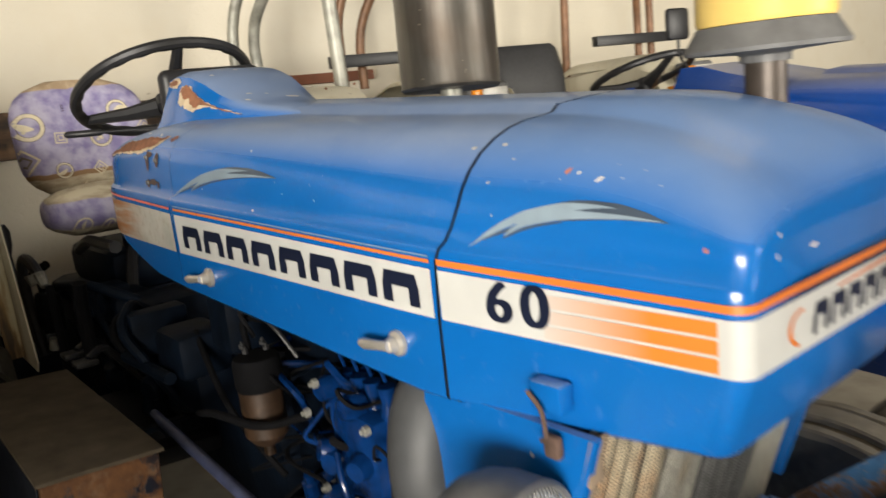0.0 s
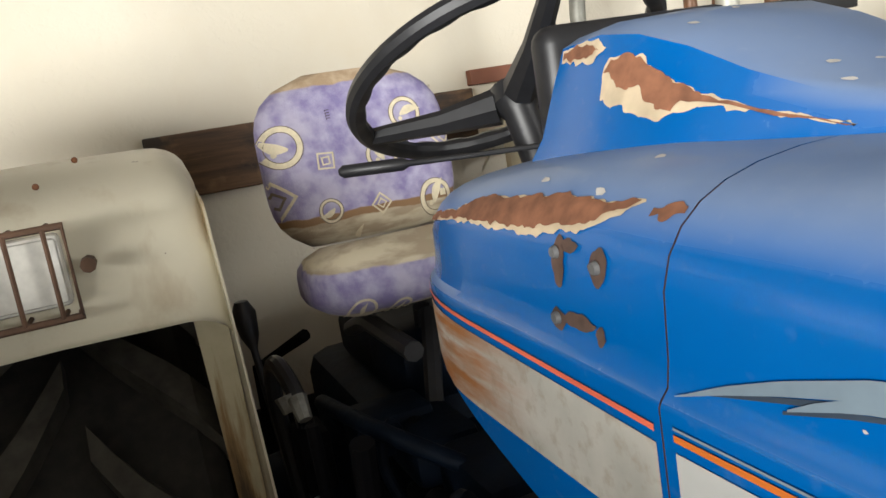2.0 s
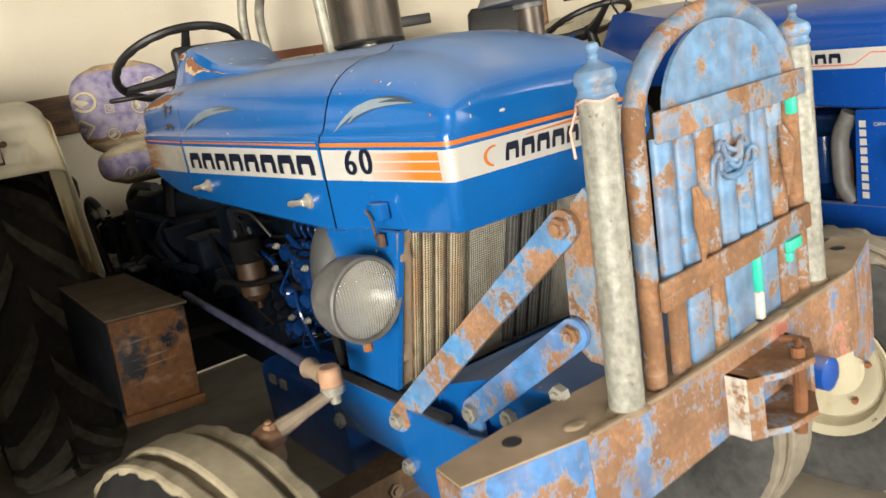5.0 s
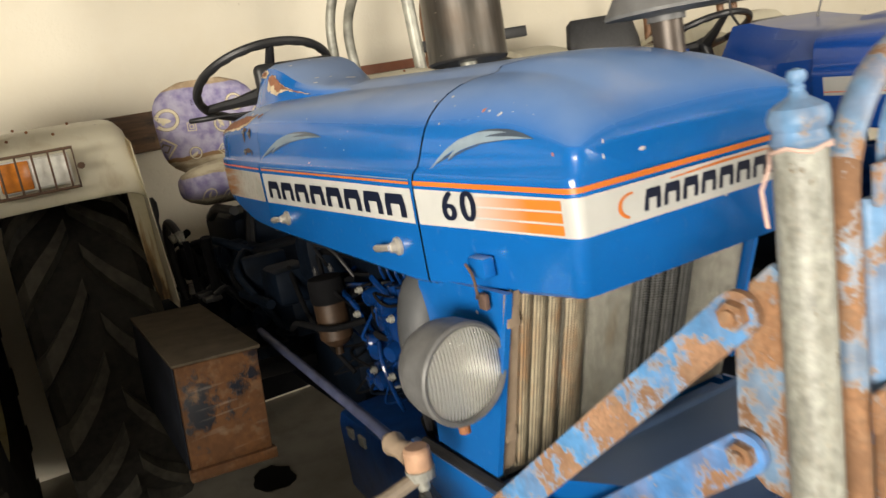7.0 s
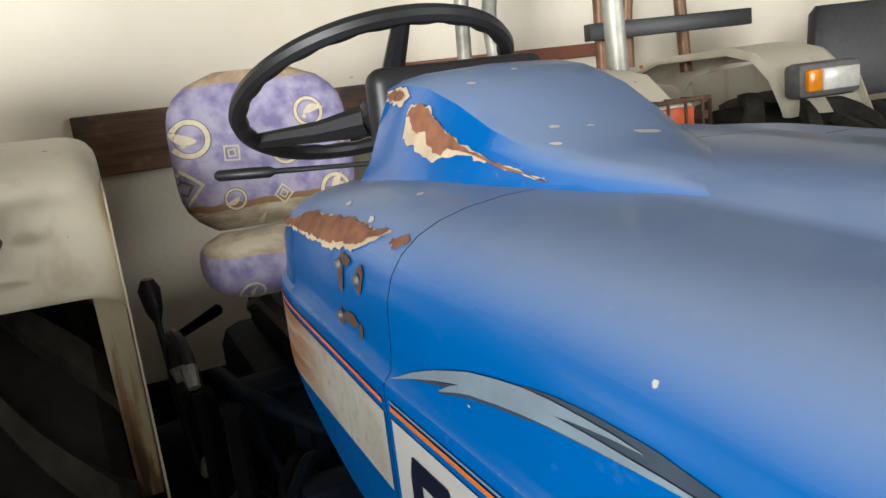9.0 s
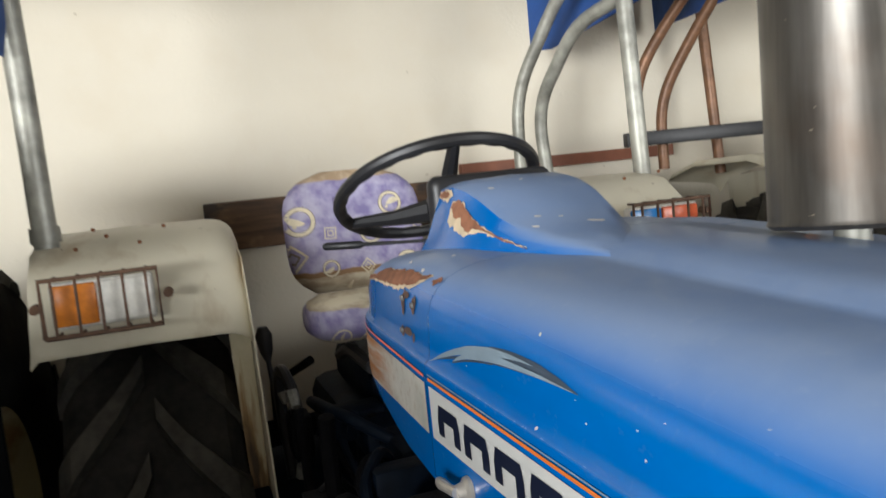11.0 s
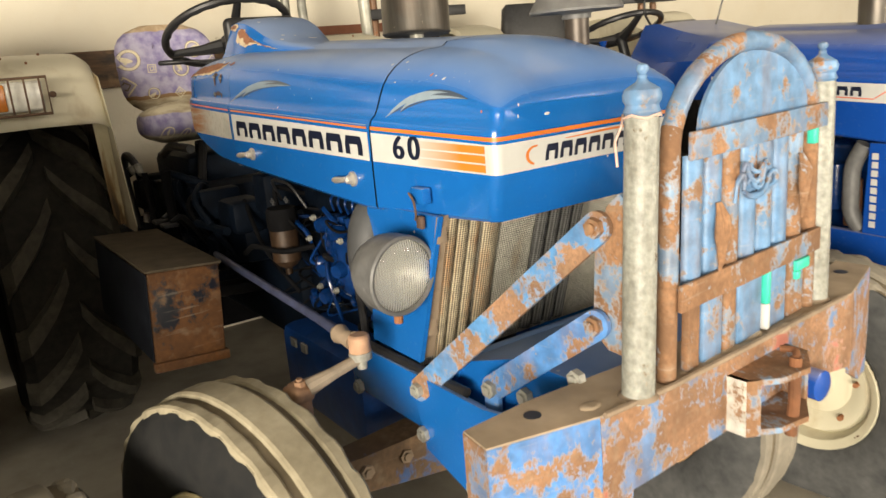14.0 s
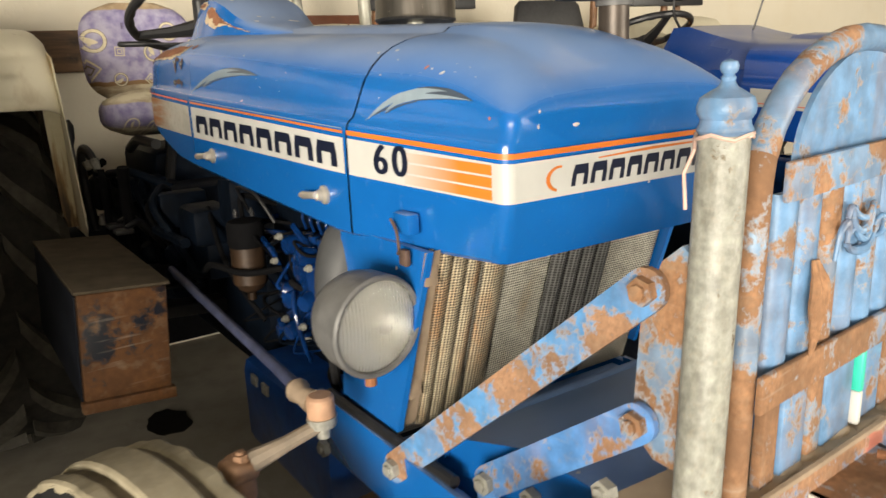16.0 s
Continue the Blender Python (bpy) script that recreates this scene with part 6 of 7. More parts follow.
for y, z, r, w, turn in ((-0.335, 1.707, 0.047, 0.012, 150), (-0.04, 1.737, 0.038, 0.008, 10), (-0.115, 1.652, 0.037, 0.007, 100), (-0.256, 1.548, 0.026, 0.005, 200), (0.0, 1.533, 0.042, 0.010, 60)):
    stamp(seat, [ring_strip(y, z, r, w)], PRINT, "print_ring")
    stamp(seat, [ring_strip(y, z, r + 0.002, 0.0018), ring_strip(y, z, r - w, 0.0018)], OLIVE, "ring_outline", lift=0.0024)
    d = radians(turn)
    stamp(seat, [leaf_strip(y - r * 0.35 * math.cos(d), z - r * 0.35 * math.sin(d), r * 1.45, turn)], PRINT, "print_leaf", lift=0.003)
    stamp(seat, [ring_strip(y - r * 0.35, z - r * 0.3, r * 0.14, r * 0.14, n=10)], PRINT, "print_dot", lift=0.003)
for y, z, half, w, turn in ((-0.246, 1.66, 0.019, 0.004, 40), (-0.366, 1.592, 0.033, 0.007, 4), (-0.138, 1.543, 0.018, 0.004, 0), (0.052, 1.672, 0.026, 0.005, 2), (0.02, 1.541, 0.008, 0.008, 45)):
    stamp(seat, [frame_strips(y, z, half, w, turn)], PRINT, "print_square")
    if half > 0.01:
        stamp(seat, [frame_strips(y, z, half * 0.5, half * 0.18, turn + 8)], OLIVE if half > 0.03 else PRINT, "print_square", lift=0.0026)
# dark writing on the tan bands, only its strokes
for y, z, n, tall in ((-0.212, 1.452, 4, 0.02), (-0.238, 1.45, 4, 0.012), (-0.17, 1.425, 4, 0.010), (-0.225, 1.772, 4, 0.010), (-0.09, 1.43, 5, 0.010), (-0.02, 1.462, 3, 0.014)):
    for i in range(n):
        zz = z - tall * 0.62 * i
        stamp(seat, [([(y, zz), (y + tall, zz)], [(y, zz - tall * 0.18), (y + tall, zz - tall * 0.18)]), ([(y, zz), (y + tall * 0.2, zz)], [(y, zz - tall * 0.45), (y + tall * 0.2, zz - tall * 0.45)])], INK, "writing_stroke")
stamp(seat, [leaf_strip(-0.2, 1.468, 0.04, 70)], PRINT, "print_leaf")
for y, z, r in ((-0.30, 1.345, 0.026), (-0.225, 1.335, 0.022), (-0.07, 1.352, 0.022)):
    stamp(cushion, [ring_strip(y, z, r, 0.005)], PRINT, "print_ring")
    stamp(cushion, [leaf_strip(y, z - r * 0.3, r, 80)], PRINT, "print_leaf", lift=0.003)
stamp(cushion, [frame_strips(-0.13, 1.372, 0.02, 0.005, 30)], PRINT, "print_square")
stamp(cushion, [([(-0.2, 1.318), (-0.16, 1.312), (-0.11, 1.315), (-0.06, 1.322)], [(-0.19, 1.335), (-0.155, 1.345), (-0.11, 1.348), (-0.07, 1.338)])], plain("worn_brown_padding", (0.19, 0.10, 0.07), 0.9, 0, 0.5, 40, 0.001), "torn_patch")
for i in range(6):
    y, z = -0.15 + 0.016 * (i % 3), 1.352 - 0.018 * (i // 3)
    stamp(cushion, [([(y, z), (y + 0.011, z - 0.004)], [(y, z - 0.003), (y + 0.011, z - 0.007)]), ([(y, z), (y + 0.003, z)], [(y, z - 0.010), (y + 0.003, z - 0.010)])], INK, "writing_stroke", lift=0.003)
for pts in (([(-2.55, -0.25, 1.2), (-2.4, -0.25, 1.25), (-2.1, -0.25, 1.25)]), ([(-2.55, 0.0, 1.2), (-2.4, 0.0, 1.25), (-2.1, 0.0, 1.25)]), ([(-2.35, -0.12, 1.25), (-2.2, -0.2, 1.05)]), ([(-2.4, -0.12, 1.25), (-2.5, -0.1, 0.95)])):
    bm = bmesh.new()
    tube(bm, bend(pts, 0.05), 0.02, 8)
    part("seat_frame", bm, BLACK, T1)
steering_wheel(T1, (-1.937, -0.07, 1.707), 0.2485, 26.6)
bm = bmesh.new()
tube(bm, [(-1.66, -0.04, 1.60), (-1.774, -0.21, 1.602), (-1.82, -0.30, 1.605), (-1.823, -0.308, 1.605), (-1.866, -0.38, 1.607), (-1.869, -0.386, 1.607)], [0.004, 0.004, 0.005, 0.0095, 0.0095, 0.005], 10)
part("column_lever", bm, BLACK, T1, "black-gripped control lever")

# exhaust and air cleaner through the hood
muffler(T1, -0.922, 0.18, 1.615, 2.053, 2.8, 0.11, (-3, -2.2))
px, py = -0.213, 0.19
bm = bmesh.new()
tube(bm, [(px, py, 1.45), (px, py, 1.612)], 0.03, 24)
neck = part("intake_neck", bm, plain("dark_brown_steel", (0.07, 0.055, 0.045), 0.42, 0.4, 0.4, 20, 0.0005), T1, "dark steel intake pipe")
bm = bmesh.new()
spin(bm, [(0.0, 1.605), (0.036, 1.605), (0.036, 1.615), (0.04, 1.618), (0.115, 1.622), (0.116, 1.628), (0.1, 1.654), (0.097, 1.66), (0.0, 1.66)], 40, pose(px, py, 0, 90, 0, 0))
part("precleaner_dish", bm, GREYPL, neck, "dull grey dish")
bm = bmesh.new()
spin(bm, [(0.0, 1.661), (0.095, 1.661), (0.098, 1.668), (0.096, 1.76), (0.098, 1.764), (0.0, 1.764)], 40, pose(px, py, 0, 90, 0, 0))
part("precleaner_bowl", bm, YELLOW, neck, "yellowed plastic bowl")
bm = bmesh.new()
spin(bm, [(0.099, 1.765), (0.102, 1.78), (0.06, 1.80), (0.0, 1.81)], 32, pose(px, py, 0, 90, 0, 0))
part("precleaner_cap", bm, RUST, neck, "faded brown cap")
# canopy of the old tractor
c1 = canopy(T1, -2.03, -3.2, 1.14, 2.665, BLUECLOTH, LINING, BLUEGREY, 0.12, 0.17, -0.15)
bm = bmesh.new()
box(bm, (-2.09, -0.17, 2.595), (-2.02, 0.48, 2.628), 0.006)
part("light_strip", bm, plain("tan_strip", (0.55, 0.36, 0.2), 0.5, 0, 0.3, 14, 0.0008), c1, "tan batten under the canopy")
for y0, y1 in ((-0.172, -0.14), (0.45, 0.482)):
    bm = bmesh.new()
    box(bm, (-2.092, y0, 2.592), (-2.016, y1, 2.632), 0.004)
    part("strip_end", bm, PUTTY, c1)
post_l = pipe(T1, [(-2.245, -1.01, 1.66), (-2.26, -1.016, 2.07), (-2.26, -1.025, 2.45), (-2.3, -0.98, 2.72)], 0.03, GALV)
bm = bmesh.new()
tube(bm, [(-2.245, -1.01, 1.675), (-2.246, -1.01, 1.715)], 0.036, 14)
part("post_socket", bm, GALV, post_l)
bm = bmesh.new()
tube(bm, bend([(-2.26, -1.02, 2.4), (-2.5, -0.99, 2.58), (-3.1, -0.92, 2.70)], 0.1), 0.022, 10)
part("canopy_brace", bm, GALV, c1)
canopy_flap(c1, [(-2.02, -1.045, 2.69), (-2.33, -0.99, 2.72), (-2.32, -1.0, 2.44), (-2.2, -1.04, 2.13), (-2.14, -1.05, 2.15), (-2.1, -1.06, 2.22), (-2.04, -1.06, 2.5)], BLUECLOTH)
pipe(T1, [(-2.42, 0.859, 1.67), (-2.45, 0.852, 2.43), (-2.5, 0.80, 2.66), (-2.75, 0.74, 2.72)], 0.03, GALV)
pipe(T1, [(-3.05, 0.69, 1.67), (-3.03, 0.69, 2.05), (-2.78, 0.81, 2.43), (-2.45, 0.85, 2.47)], 0.026, GALV, "canopy_brace", 0.14)
pipe(T1, [(-2.97, 0.776, 1.67), (-2.97, 0.75, 1.98), (-2.66, 0.78, 2.25), (-2.45, 0.852, 2.30)], 0.026, GALV, "canopy_brace", 0.14)
canopy_flap(c1, [(-2.05, 1.24, 2.67), (-2.5, 1.05, 2.70), (-3.2, 0.865, 2.72), (-3.2, 0.86, 2.25), (-3.05, 0.88, 2.23), (-2.5, 1.03, 2.33), (-2.2, 1.15, 2.5)], BLUECLOTH)
bm = bmesh.new()
tube(bm, [(-2.45, 0.86, 2.48), (-2.1, 1.1, 2.62)], 0.014, 8)
part("canopy_stay", bm, GALV, c1)

# ---- front guard and bumper of the old tractor, slightly racked ----
GX = 0.0
GUARDPOSE = pose(0.337, 0, 0, 0, 0, 4.75)


def racked(bm):
    """Leans the near side of the guard inwards and turns the whole a little."""
    for v in bm.verts:
        v.co.y += 0.055 * (v.co.z - 1.2) * (1 - (v.co.y + 0.25) / 0.64)
    bmesh.ops.transform(bm, matrix=GUARDPOSE, verts=bm.verts)
    return bm


front = [(0.245, -0.565), (0.318, -0.574), (0.366, -0.366), (0.376, -0.2), (0.366, 0.07), (0.354, 0.33), (0.343, 0.49), (0.272, 0.71), (0.185, 0.706)]
bm = bmesh.new()
back = [(0.245, -0.565), (0.235, -0.42), (0.245, -0.2), (0.25, 0.1), (0.24, 0.4), (0.21, 0.6), (0.185, 0.706)]
slab(bm, [(x, y, 0.925) for x, y in front + back[-2:0:-1]], (0, 0, 0.010))
bump = part("bumper", bm, DUSTTOP, T1, "dusty rusted channel bumper with worn blue paint")


def face(pts, thick, name, mat, label=""):
    """A strip of upright plate: pts are (x, y, low, high)."""
    bm = bmesh.new()
    rings = []
    for x, y, lo, hi in pts:
        rings.append([(x, y, lo), (x + 0.002, y, (lo + hi) / 2), (x, y, hi), (x - thick, y, hi), (x - thick, y, lo)])
    vs = loft(bm, rings, True)
    bm.faces.new(vs[0])
    bm.faces.new(vs[-1][::-1])
    return part(name, bm, mat, bump, label)


face([(0.320, -0.574, 0.60, 0.932), (0.338, -0.50, 0.585, 0.932), (0.352, -0.43, 0.65, 0.932), (0.366, -0.367, 0.76, 0.932)], 0.01, "end_plate", BUMPBLUE, "scratched blue end plate")
face([(0.366, -0.366, 0.76, 0.932), (0.377, -0.25, 0.775, 0.932), (0.375, -0.05, 0.785, 0.932), (0.362, 0.2, 0.785, 0.932), (0.355, 0.32, 0.78, 0.932), (0.344, 0.49, 0.75, 0.932)], 0.01, "front_face", BUMPER, "rust-brown bumper face with red and blue scraps")
face([(0.344, 0.491, 0.73, 0.932), (0.31, 0.6, 0.67, 0.932), (0.272, 0.71, 0.65, 0.932)], 0.01, "end_plate", BUMPER)
bm = bmesh.new()
slab(bm, [(0.245, -0.567, 0.932), (0.318, -0.576, 0.932), (0.318, -0.576, 0.585), (0.30, -0.576, 0.56), (0.245, -0.567, 0.71)], (0, 0.008, 0))
part("end_cap", bm, BUMPER, bump)
bm = bmesh.new()
slab(bm, [(0.335, -0.37, 0.77), (0.335, -0.25, 0.77), (0.325, -0.25, 0.67), (0.325, -0.38, 0.62)], (-0.012, 0, 0))
part("gusset", bm, BUMPBLUE, bump)
for x, y in ((0.283, -0.445), (0.245, 0.62)):
    bm = bmesh.new()
    tube(bm, [(x, y, 0.9352), (x, y, 0.9362)], 0.016, 16)
    part("bolt_hole", bm, BLACK, bump)
bm = bmesh.new()
tube(bm, [(0.372, -0.36, 0.936), (0.378, -0.2, 0.937), (0.371, 0.0, 0.938), (0.358, 0.25, 0.937), (0.348, 0.45, 0.936)], 0.006, 6)
part("weld_bead", bm, RUSTDUST, bump)
rd = random.Random(4)
for i in range(9):
    y = -0.34 + 0.075 * i + rd.uniform(-0.02, 0.02)
    bm = bmesh.new()
    bmesh.ops.create_icosphere(bm, subdivisions=2, radius=0.5, matrix=Matrix.Translation((0.335 + rd.uniform(-0.01, 0.02), y, 0.935)) @ Matrix.Diagonal((rd.uniform(0.02, 0.045), rd.uniform(0.04, 0.09), rd.uniform(0.006, 0.016), 1)))
    for v in bm.verts:
        v.co += Vector((0, 0, 0.004 * noise.noise(v.co * 60)))
    part("dirt_clod", bm, DUSTTOP, bump)
# towing clevis
hd = Vector((-0.048, 0.07, -0.042))
bm = bmesh.new()
slab(bm, [hd + Vector(p) for p in ((0.395, -0.1, 0.945), (0.395, 0.12, 0.945), (0.47, 0.10, 0.945), (0.51, 0.04, 0.945), (0.5, -0.04, 0.945), (0.46, -0.1, 0.945))], (0, 0, -0.012))
hitch = part("tow_clevis", bm, GUARDRUST, T1, "rusty welded tow clevis")
for name, pts, thick, mat, label in (
        ("lower_plate", ((0.395, -0.1, 0.83), (0.395, 0.12, 0.83), (0.47, 0.10, 0.83), (0.51, 0.04, 0.83), (0.5, -0.04, 0.83), (0.46, -0.1, 0.83)), (0, 0, 0.012), GUARDRUST, ""),
        ("white_cheek", ((0.4, -0.102, 0.945), (0.465, -0.1, 0.945), (0.465, -0.1, 0.83), (0.4, -0.102, 0.83)), (0, 0.012, 0), CHIPWHITE, "white painted cheek plate"),
        ("cheek_edge", ((0.466, -0.1, 0.945), (0.48, -0.075, 0.945), (0.48, -0.075, 0.83), (0.466, -0.1, 0.83)), (-0.008, 0.002, 0), GUARDRUST, ""),
        ("cheek", ((0.4, 0.108, 0.945), (0.465, 0.1, 0.945), (0.465, 0.1, 0.83), (0.4, 0.108, 0.83)), (0, 0.012, 0), GUARDRUST, "")):
    bm = bmesh.new()
    slab(bm, [hd + Vector(p) for p in pts], thick)
    part(name, bm, mat, hitch, label)
bm = bmesh.new()
tube(bm, [hd + Vector(p) for p in ((0.485, 0.02, 0.80), (0.487, 0.025, 0.87), (0.485, 0.03, 0.962))], 0.012, 10)
tube(bm, bend([hd + Vector(p) for p in ((0.485, 0.03, 0.958), (0.47, 0.06, 0.965), (0.44, 0.05, 0.962))], 0.02, 4), 0.007, 8)
part("pin", bm, RUST, hitch)
bm = bmesh.new()
tube(bm, [(0.33, 0.27, 0.79), (0.40, 0.27, 0.79), (0.405, 0.27, 0.79)], [0.034, 0.034, 0.02], 18)
part("blue_cap", bm, BLUE2, bump, "blue plastic pipe cap")

# front support casting between the rails
bm = bmesh.new()
slab(bm, [(-0.2, -0.28, 0.66), (0.24, -0.28, 0.69), (0.29, -0.28, 0.80), (0.29, -0.28, 0.925), (0.05, -0.28, 0.92), (-0.2, -0.28, 0.84)], (0, 0.56, 0))
sup = part("front_support", bm, BLUE, T1, "light-blue front support casting")
for x, z in ((0.078, 0.846), (0.233, 0.935), (0.02, 0.72)):
    bm = bmesh.new()
    hexbolt(bm, (x, -0.282, z), (0, -1, 0), 0.02, 0.016)
    part("support_bolt", bm, BOLT, sup)
# guard frame
bm = bmesh.new()
arch = [(GX, -0.168, 0.93), (GX, -0.168, 1.36)] + [(GX, 0.089 - 0.257 * math.cos(a), 1.36 + 0.164 * math.sin(a)) for a in [math.pi * k / 16 for k in range(1, 16)]] + [(GX, 0.346, 1.36), (GX, 0.346, 0.93)]
tube(bm, arch[:4], 0.0185, 14)
guard = part("front_guard", racked(bm), GUARDRUST, T1, "rusty arched front guard with flaked blue paint")
bm = bmesh.new()
tube(bm, arch[-3:], 0.0185, 14)
part("guard_leg", racked(bm), GUARDRUST, guard)
bm = bmesh.new()
tube(bm, arch[2:-1], 0.0188, 14)
part("guard_bow", racked(bm), BOWPAINT, guard, "flaking blue bow of the guard")
for y in (-0.25, 0.394):
    bm = bmesh.new()
    tube(bm, [(GX, y, 0.93), (GX, y, 1.418), (GX, y, 1.426)], [0.029, 0.029, 0.027], 24)
    post = part("guard_post", racked(bm), OLDPIPE, guard, "silver painted pipe post")
    bm = bmesh.new()
    spin(bm, [(0.0, 1.424), (0.028, 1.425), (0.031, 1.43), (0.028, 1.437), (0.0275, 1.442), (0.0315, 1.448), (0.0325, 1.456), (0.029, 1.466), (0.018, 1.473), (0.011, 1.477), (0.0075, 1.483), (0.0085, 1.487), (0.006, 1.490), (0.0095, 1.494), (0.0105, 1.499), (0.0085, 1.504), (0.0, 1.507)], 24, pose(GX, y, 0, 90, 0, 0))
    part("finial", racked(bm), GUARD, post, "turned finial knob")
    bm = bmesh.new()
    tube(bm, [(GX, y, 0.935), (GX, y, 0.942)], [0.036, 0.03], 20)
    part("weld_collar", racked(bm), RUSTDUST, post)
bm = bmesh.new()
tube(bm, [(GX + 0.031 * math.cos(k * 0.4), -0.25 + 0.031 * math.sin(k * 0.4), 1.424 + 0.003 * math.sin(k * 1.7)) for k in range(26)] + [(GX - 0.015, -0.284, 1.41), (GX - 0.02, -0.294, 1.385), (GX - 0.015, -0.294, 1.345)], 0.0024, 5)
part("string_tie", racked(bm), plain("pink_string", (0.6, 0.42, 0.36), 0.9, 0, 0.2, 40, 0.0005), guard, "frayed pink string")
bm = bmesh.new()
pts = [(GX + 0.006, -0.085, 1.375)] + [(GX + 0.006, 0.118 - 0.203 * math.cos(a), 1.375 + 0.138 * math.sin(a)) for a in [math.pi * k / 20 for k in range(1, 20)]] + [(GX + 0.006, 0.321, 1.375)]
slab(bm, pts, (-0.008, 0, 0))
part("top_plate", racked(bm), GUARD, guard, "rounded blue plate with rust spots")
for z, hh, y0, y1 in ((1.359, 0.025, -0.145, 0.366), (1.093, 0.025, -0.168, 0.352)):
    bm = bmesh.new()
    box(bm, (GX + 0.02, y0, z - hh), (GX + 0.030, y1, z + hh), 0.003)
    part("cross_bar", racked(bm), BOWPAINT if z > 1.2 else GUARDRUST, guard)
for i in range(7):
    y = -0.103 + 0.0625 * i
    bm = bmesh.new()
    rings = []
    for z in (1.075, 1.34):
        rings.append([(GX + 0.019 * math.sin(math.pi * k / 10), y - 0.0265 * math.cos(math.pi * k / 10), z) for k in range(11)])
    vs = loft(bm, rings)
    bm.faces.new(vs[0])
    bm.faces.new(vs[1][::-1])
    part("slat", racked(bm), GUARD if i not in (2, 6) else GUARDRUST, guard)
for y0, y1, mat in ((-0.118, -0.08, GUARDRUST), (-0.068, -0.004, GUARD), (0.008, 0.046, GUARDRUST), (0.052, 0.142, GUARD), (0.165, 0.24, GUARD), (0.252, 0.316, GUARDRUST)):
    bm = bmesh.new()
    box(bm, (GX - 0.005, y0, 0.935), (GX + 0.012, y1, 1.085), 0.004)
    part("lower_slat", racked(bm), mat, guard)
for y0, y1, z0, z1, mat in ((0.147, 0.161, 0.995, 1.065, GREEN), (0.147, 0.161, 0.94, 0.995, WHITE), (0.27, 0.325, 1.035, 1.058, GREEN), (0.27, 0.286, 1.016, 1.035, GREEN), (0.325, 0.345, 1.30, 1.335, GREEN)):
    bm = bmesh.new()
    box(bm, (GX + 0.004, y0, z0), (GX + 0.0215, y1, z1), 0.003)
    part("paint_splash", racked(bm), mat, guard)
# iron ornament: a scrolled spray over the slats and two hanging leaves
OX = GX + 0.028
for pts, r in (([(0.0, 1.235), (0.005, 1.275), (0.02, 1.288), (0.032, 1.27), (0.024, 1.255)], 0.0055), ([(0.018, 1.29), (0.03, 1.305), (0.045, 1.30), (0.055, 1.275), (0.07, 1.262), (0.09, 1.268), (0.1, 1.29), (0.115, 1.30), (0.13, 1.287)], 0.006), ([(0.035, 1.25), (0.055, 1.238), (0.08, 1.236), (0.11, 1.243), (0.13, 1.262)], 0.007), ([(0.055, 1.30), (0.066, 1.285), (0.082, 1.28), (0.095, 1.296)], 0.005), ([(0.125, 1.262), (0.14, 1.278), (0.15, 1.265), (0.142, 1.248), (0.126, 1.246)], 0.0055), ([(0.045, 1.262), (0.06, 1.272), (0.075, 1.25), (0.092, 1.255), (0.105, 1.272)], 0.005)):
    bm = bmesh.new()
    tube(bm, bend([(OX + 0.004 * math.sin(90 * y), y, z) for y, z in pts], 0.02, 4), [r * (0.55 + 0.45 * math.sin(math.pi * (k + 0.5) / (5 * (len(pts) - 2) + 2))) for k in range(5 * (len(pts) - 2) + 2)], 8)
    part("ornament", racked(bm), GUARD, guard)
for y, z0, mat in ((-0.048, 1.245, GUARDRUST), (0.262, 1.29, GUARDRUST)):
    for k in range(6):
        bm = bmesh.new()
        dy = -0.03 + 0.012 * k
        fall = 0.135 - 0.022 * abs(k - 2.5)
        tube(bm, bend([(OX - 0.004, y + dy * 0.15, z0), (OX + 0.007, y + dy * 0.45, z0 - fall * 0.4), (OX + 0.006, y + dy * 0.62, z0 - fall * 0.75), (OX + 0.001, y + dy * 0.15, z0 - fall - 0.01)], 0.03, 4), [0.003, 0.005, 0.0065, 0.007, 0.007, 0.0065, 0.0065, 0.006, 0.0055, 0.005, 0.004, 0.002], 8)
        part("iron_leaf", racked(bm), mat, guard)
# bracing arms on the near post
bm = bmesh.new()
slab(bm, [(0.252, -0.258, 1.06), (0.26, -0.256, 1.19), (0.29, -0.255, 1.268), (0.32, -0.255, 1.293), (0.335, -0.255, 1.28), (0.325, -0.262, 1.0), (0.29, -0.262, 1.002), (0.255, -0.26, 1.028)], (0, 0.01, 0))
part("brace_plate", bm, GUARDRUST, guard)
for a, b, w, mat in (((-0.247, -0.34, 0.776), (0.278, -0.262, 1.232), 0.058, ARMPAINT), ((-0.008, -0.302, 0.845), (0.272, -0.266, 1.05), 0.056, BUMPBLUE)):
    bm = bmesh.new()
    out = Vector((0.1, -1, 0))
    flat_bar(bm, a, b, w, 0.010, out)
    arm = part("brace_arm", bm, mat, guard, "flat brace with flaking blue paint")
    for p, m in ((a, BOLT), (b, GUARDRUST)):
        bm = bmesh.new()
        hexbolt(bm, Vector(p) + out * 0.009, out, 0.019, 0.014)
        part("brace_bolt", bm, m, arm)
bm = bmesh.new()
box(bm, (-0.035, -0.312, 0.77), (0.012, -0.297, 0.85), 0.003)
part("brace_lug", bm, BUMPBLUE, guard)
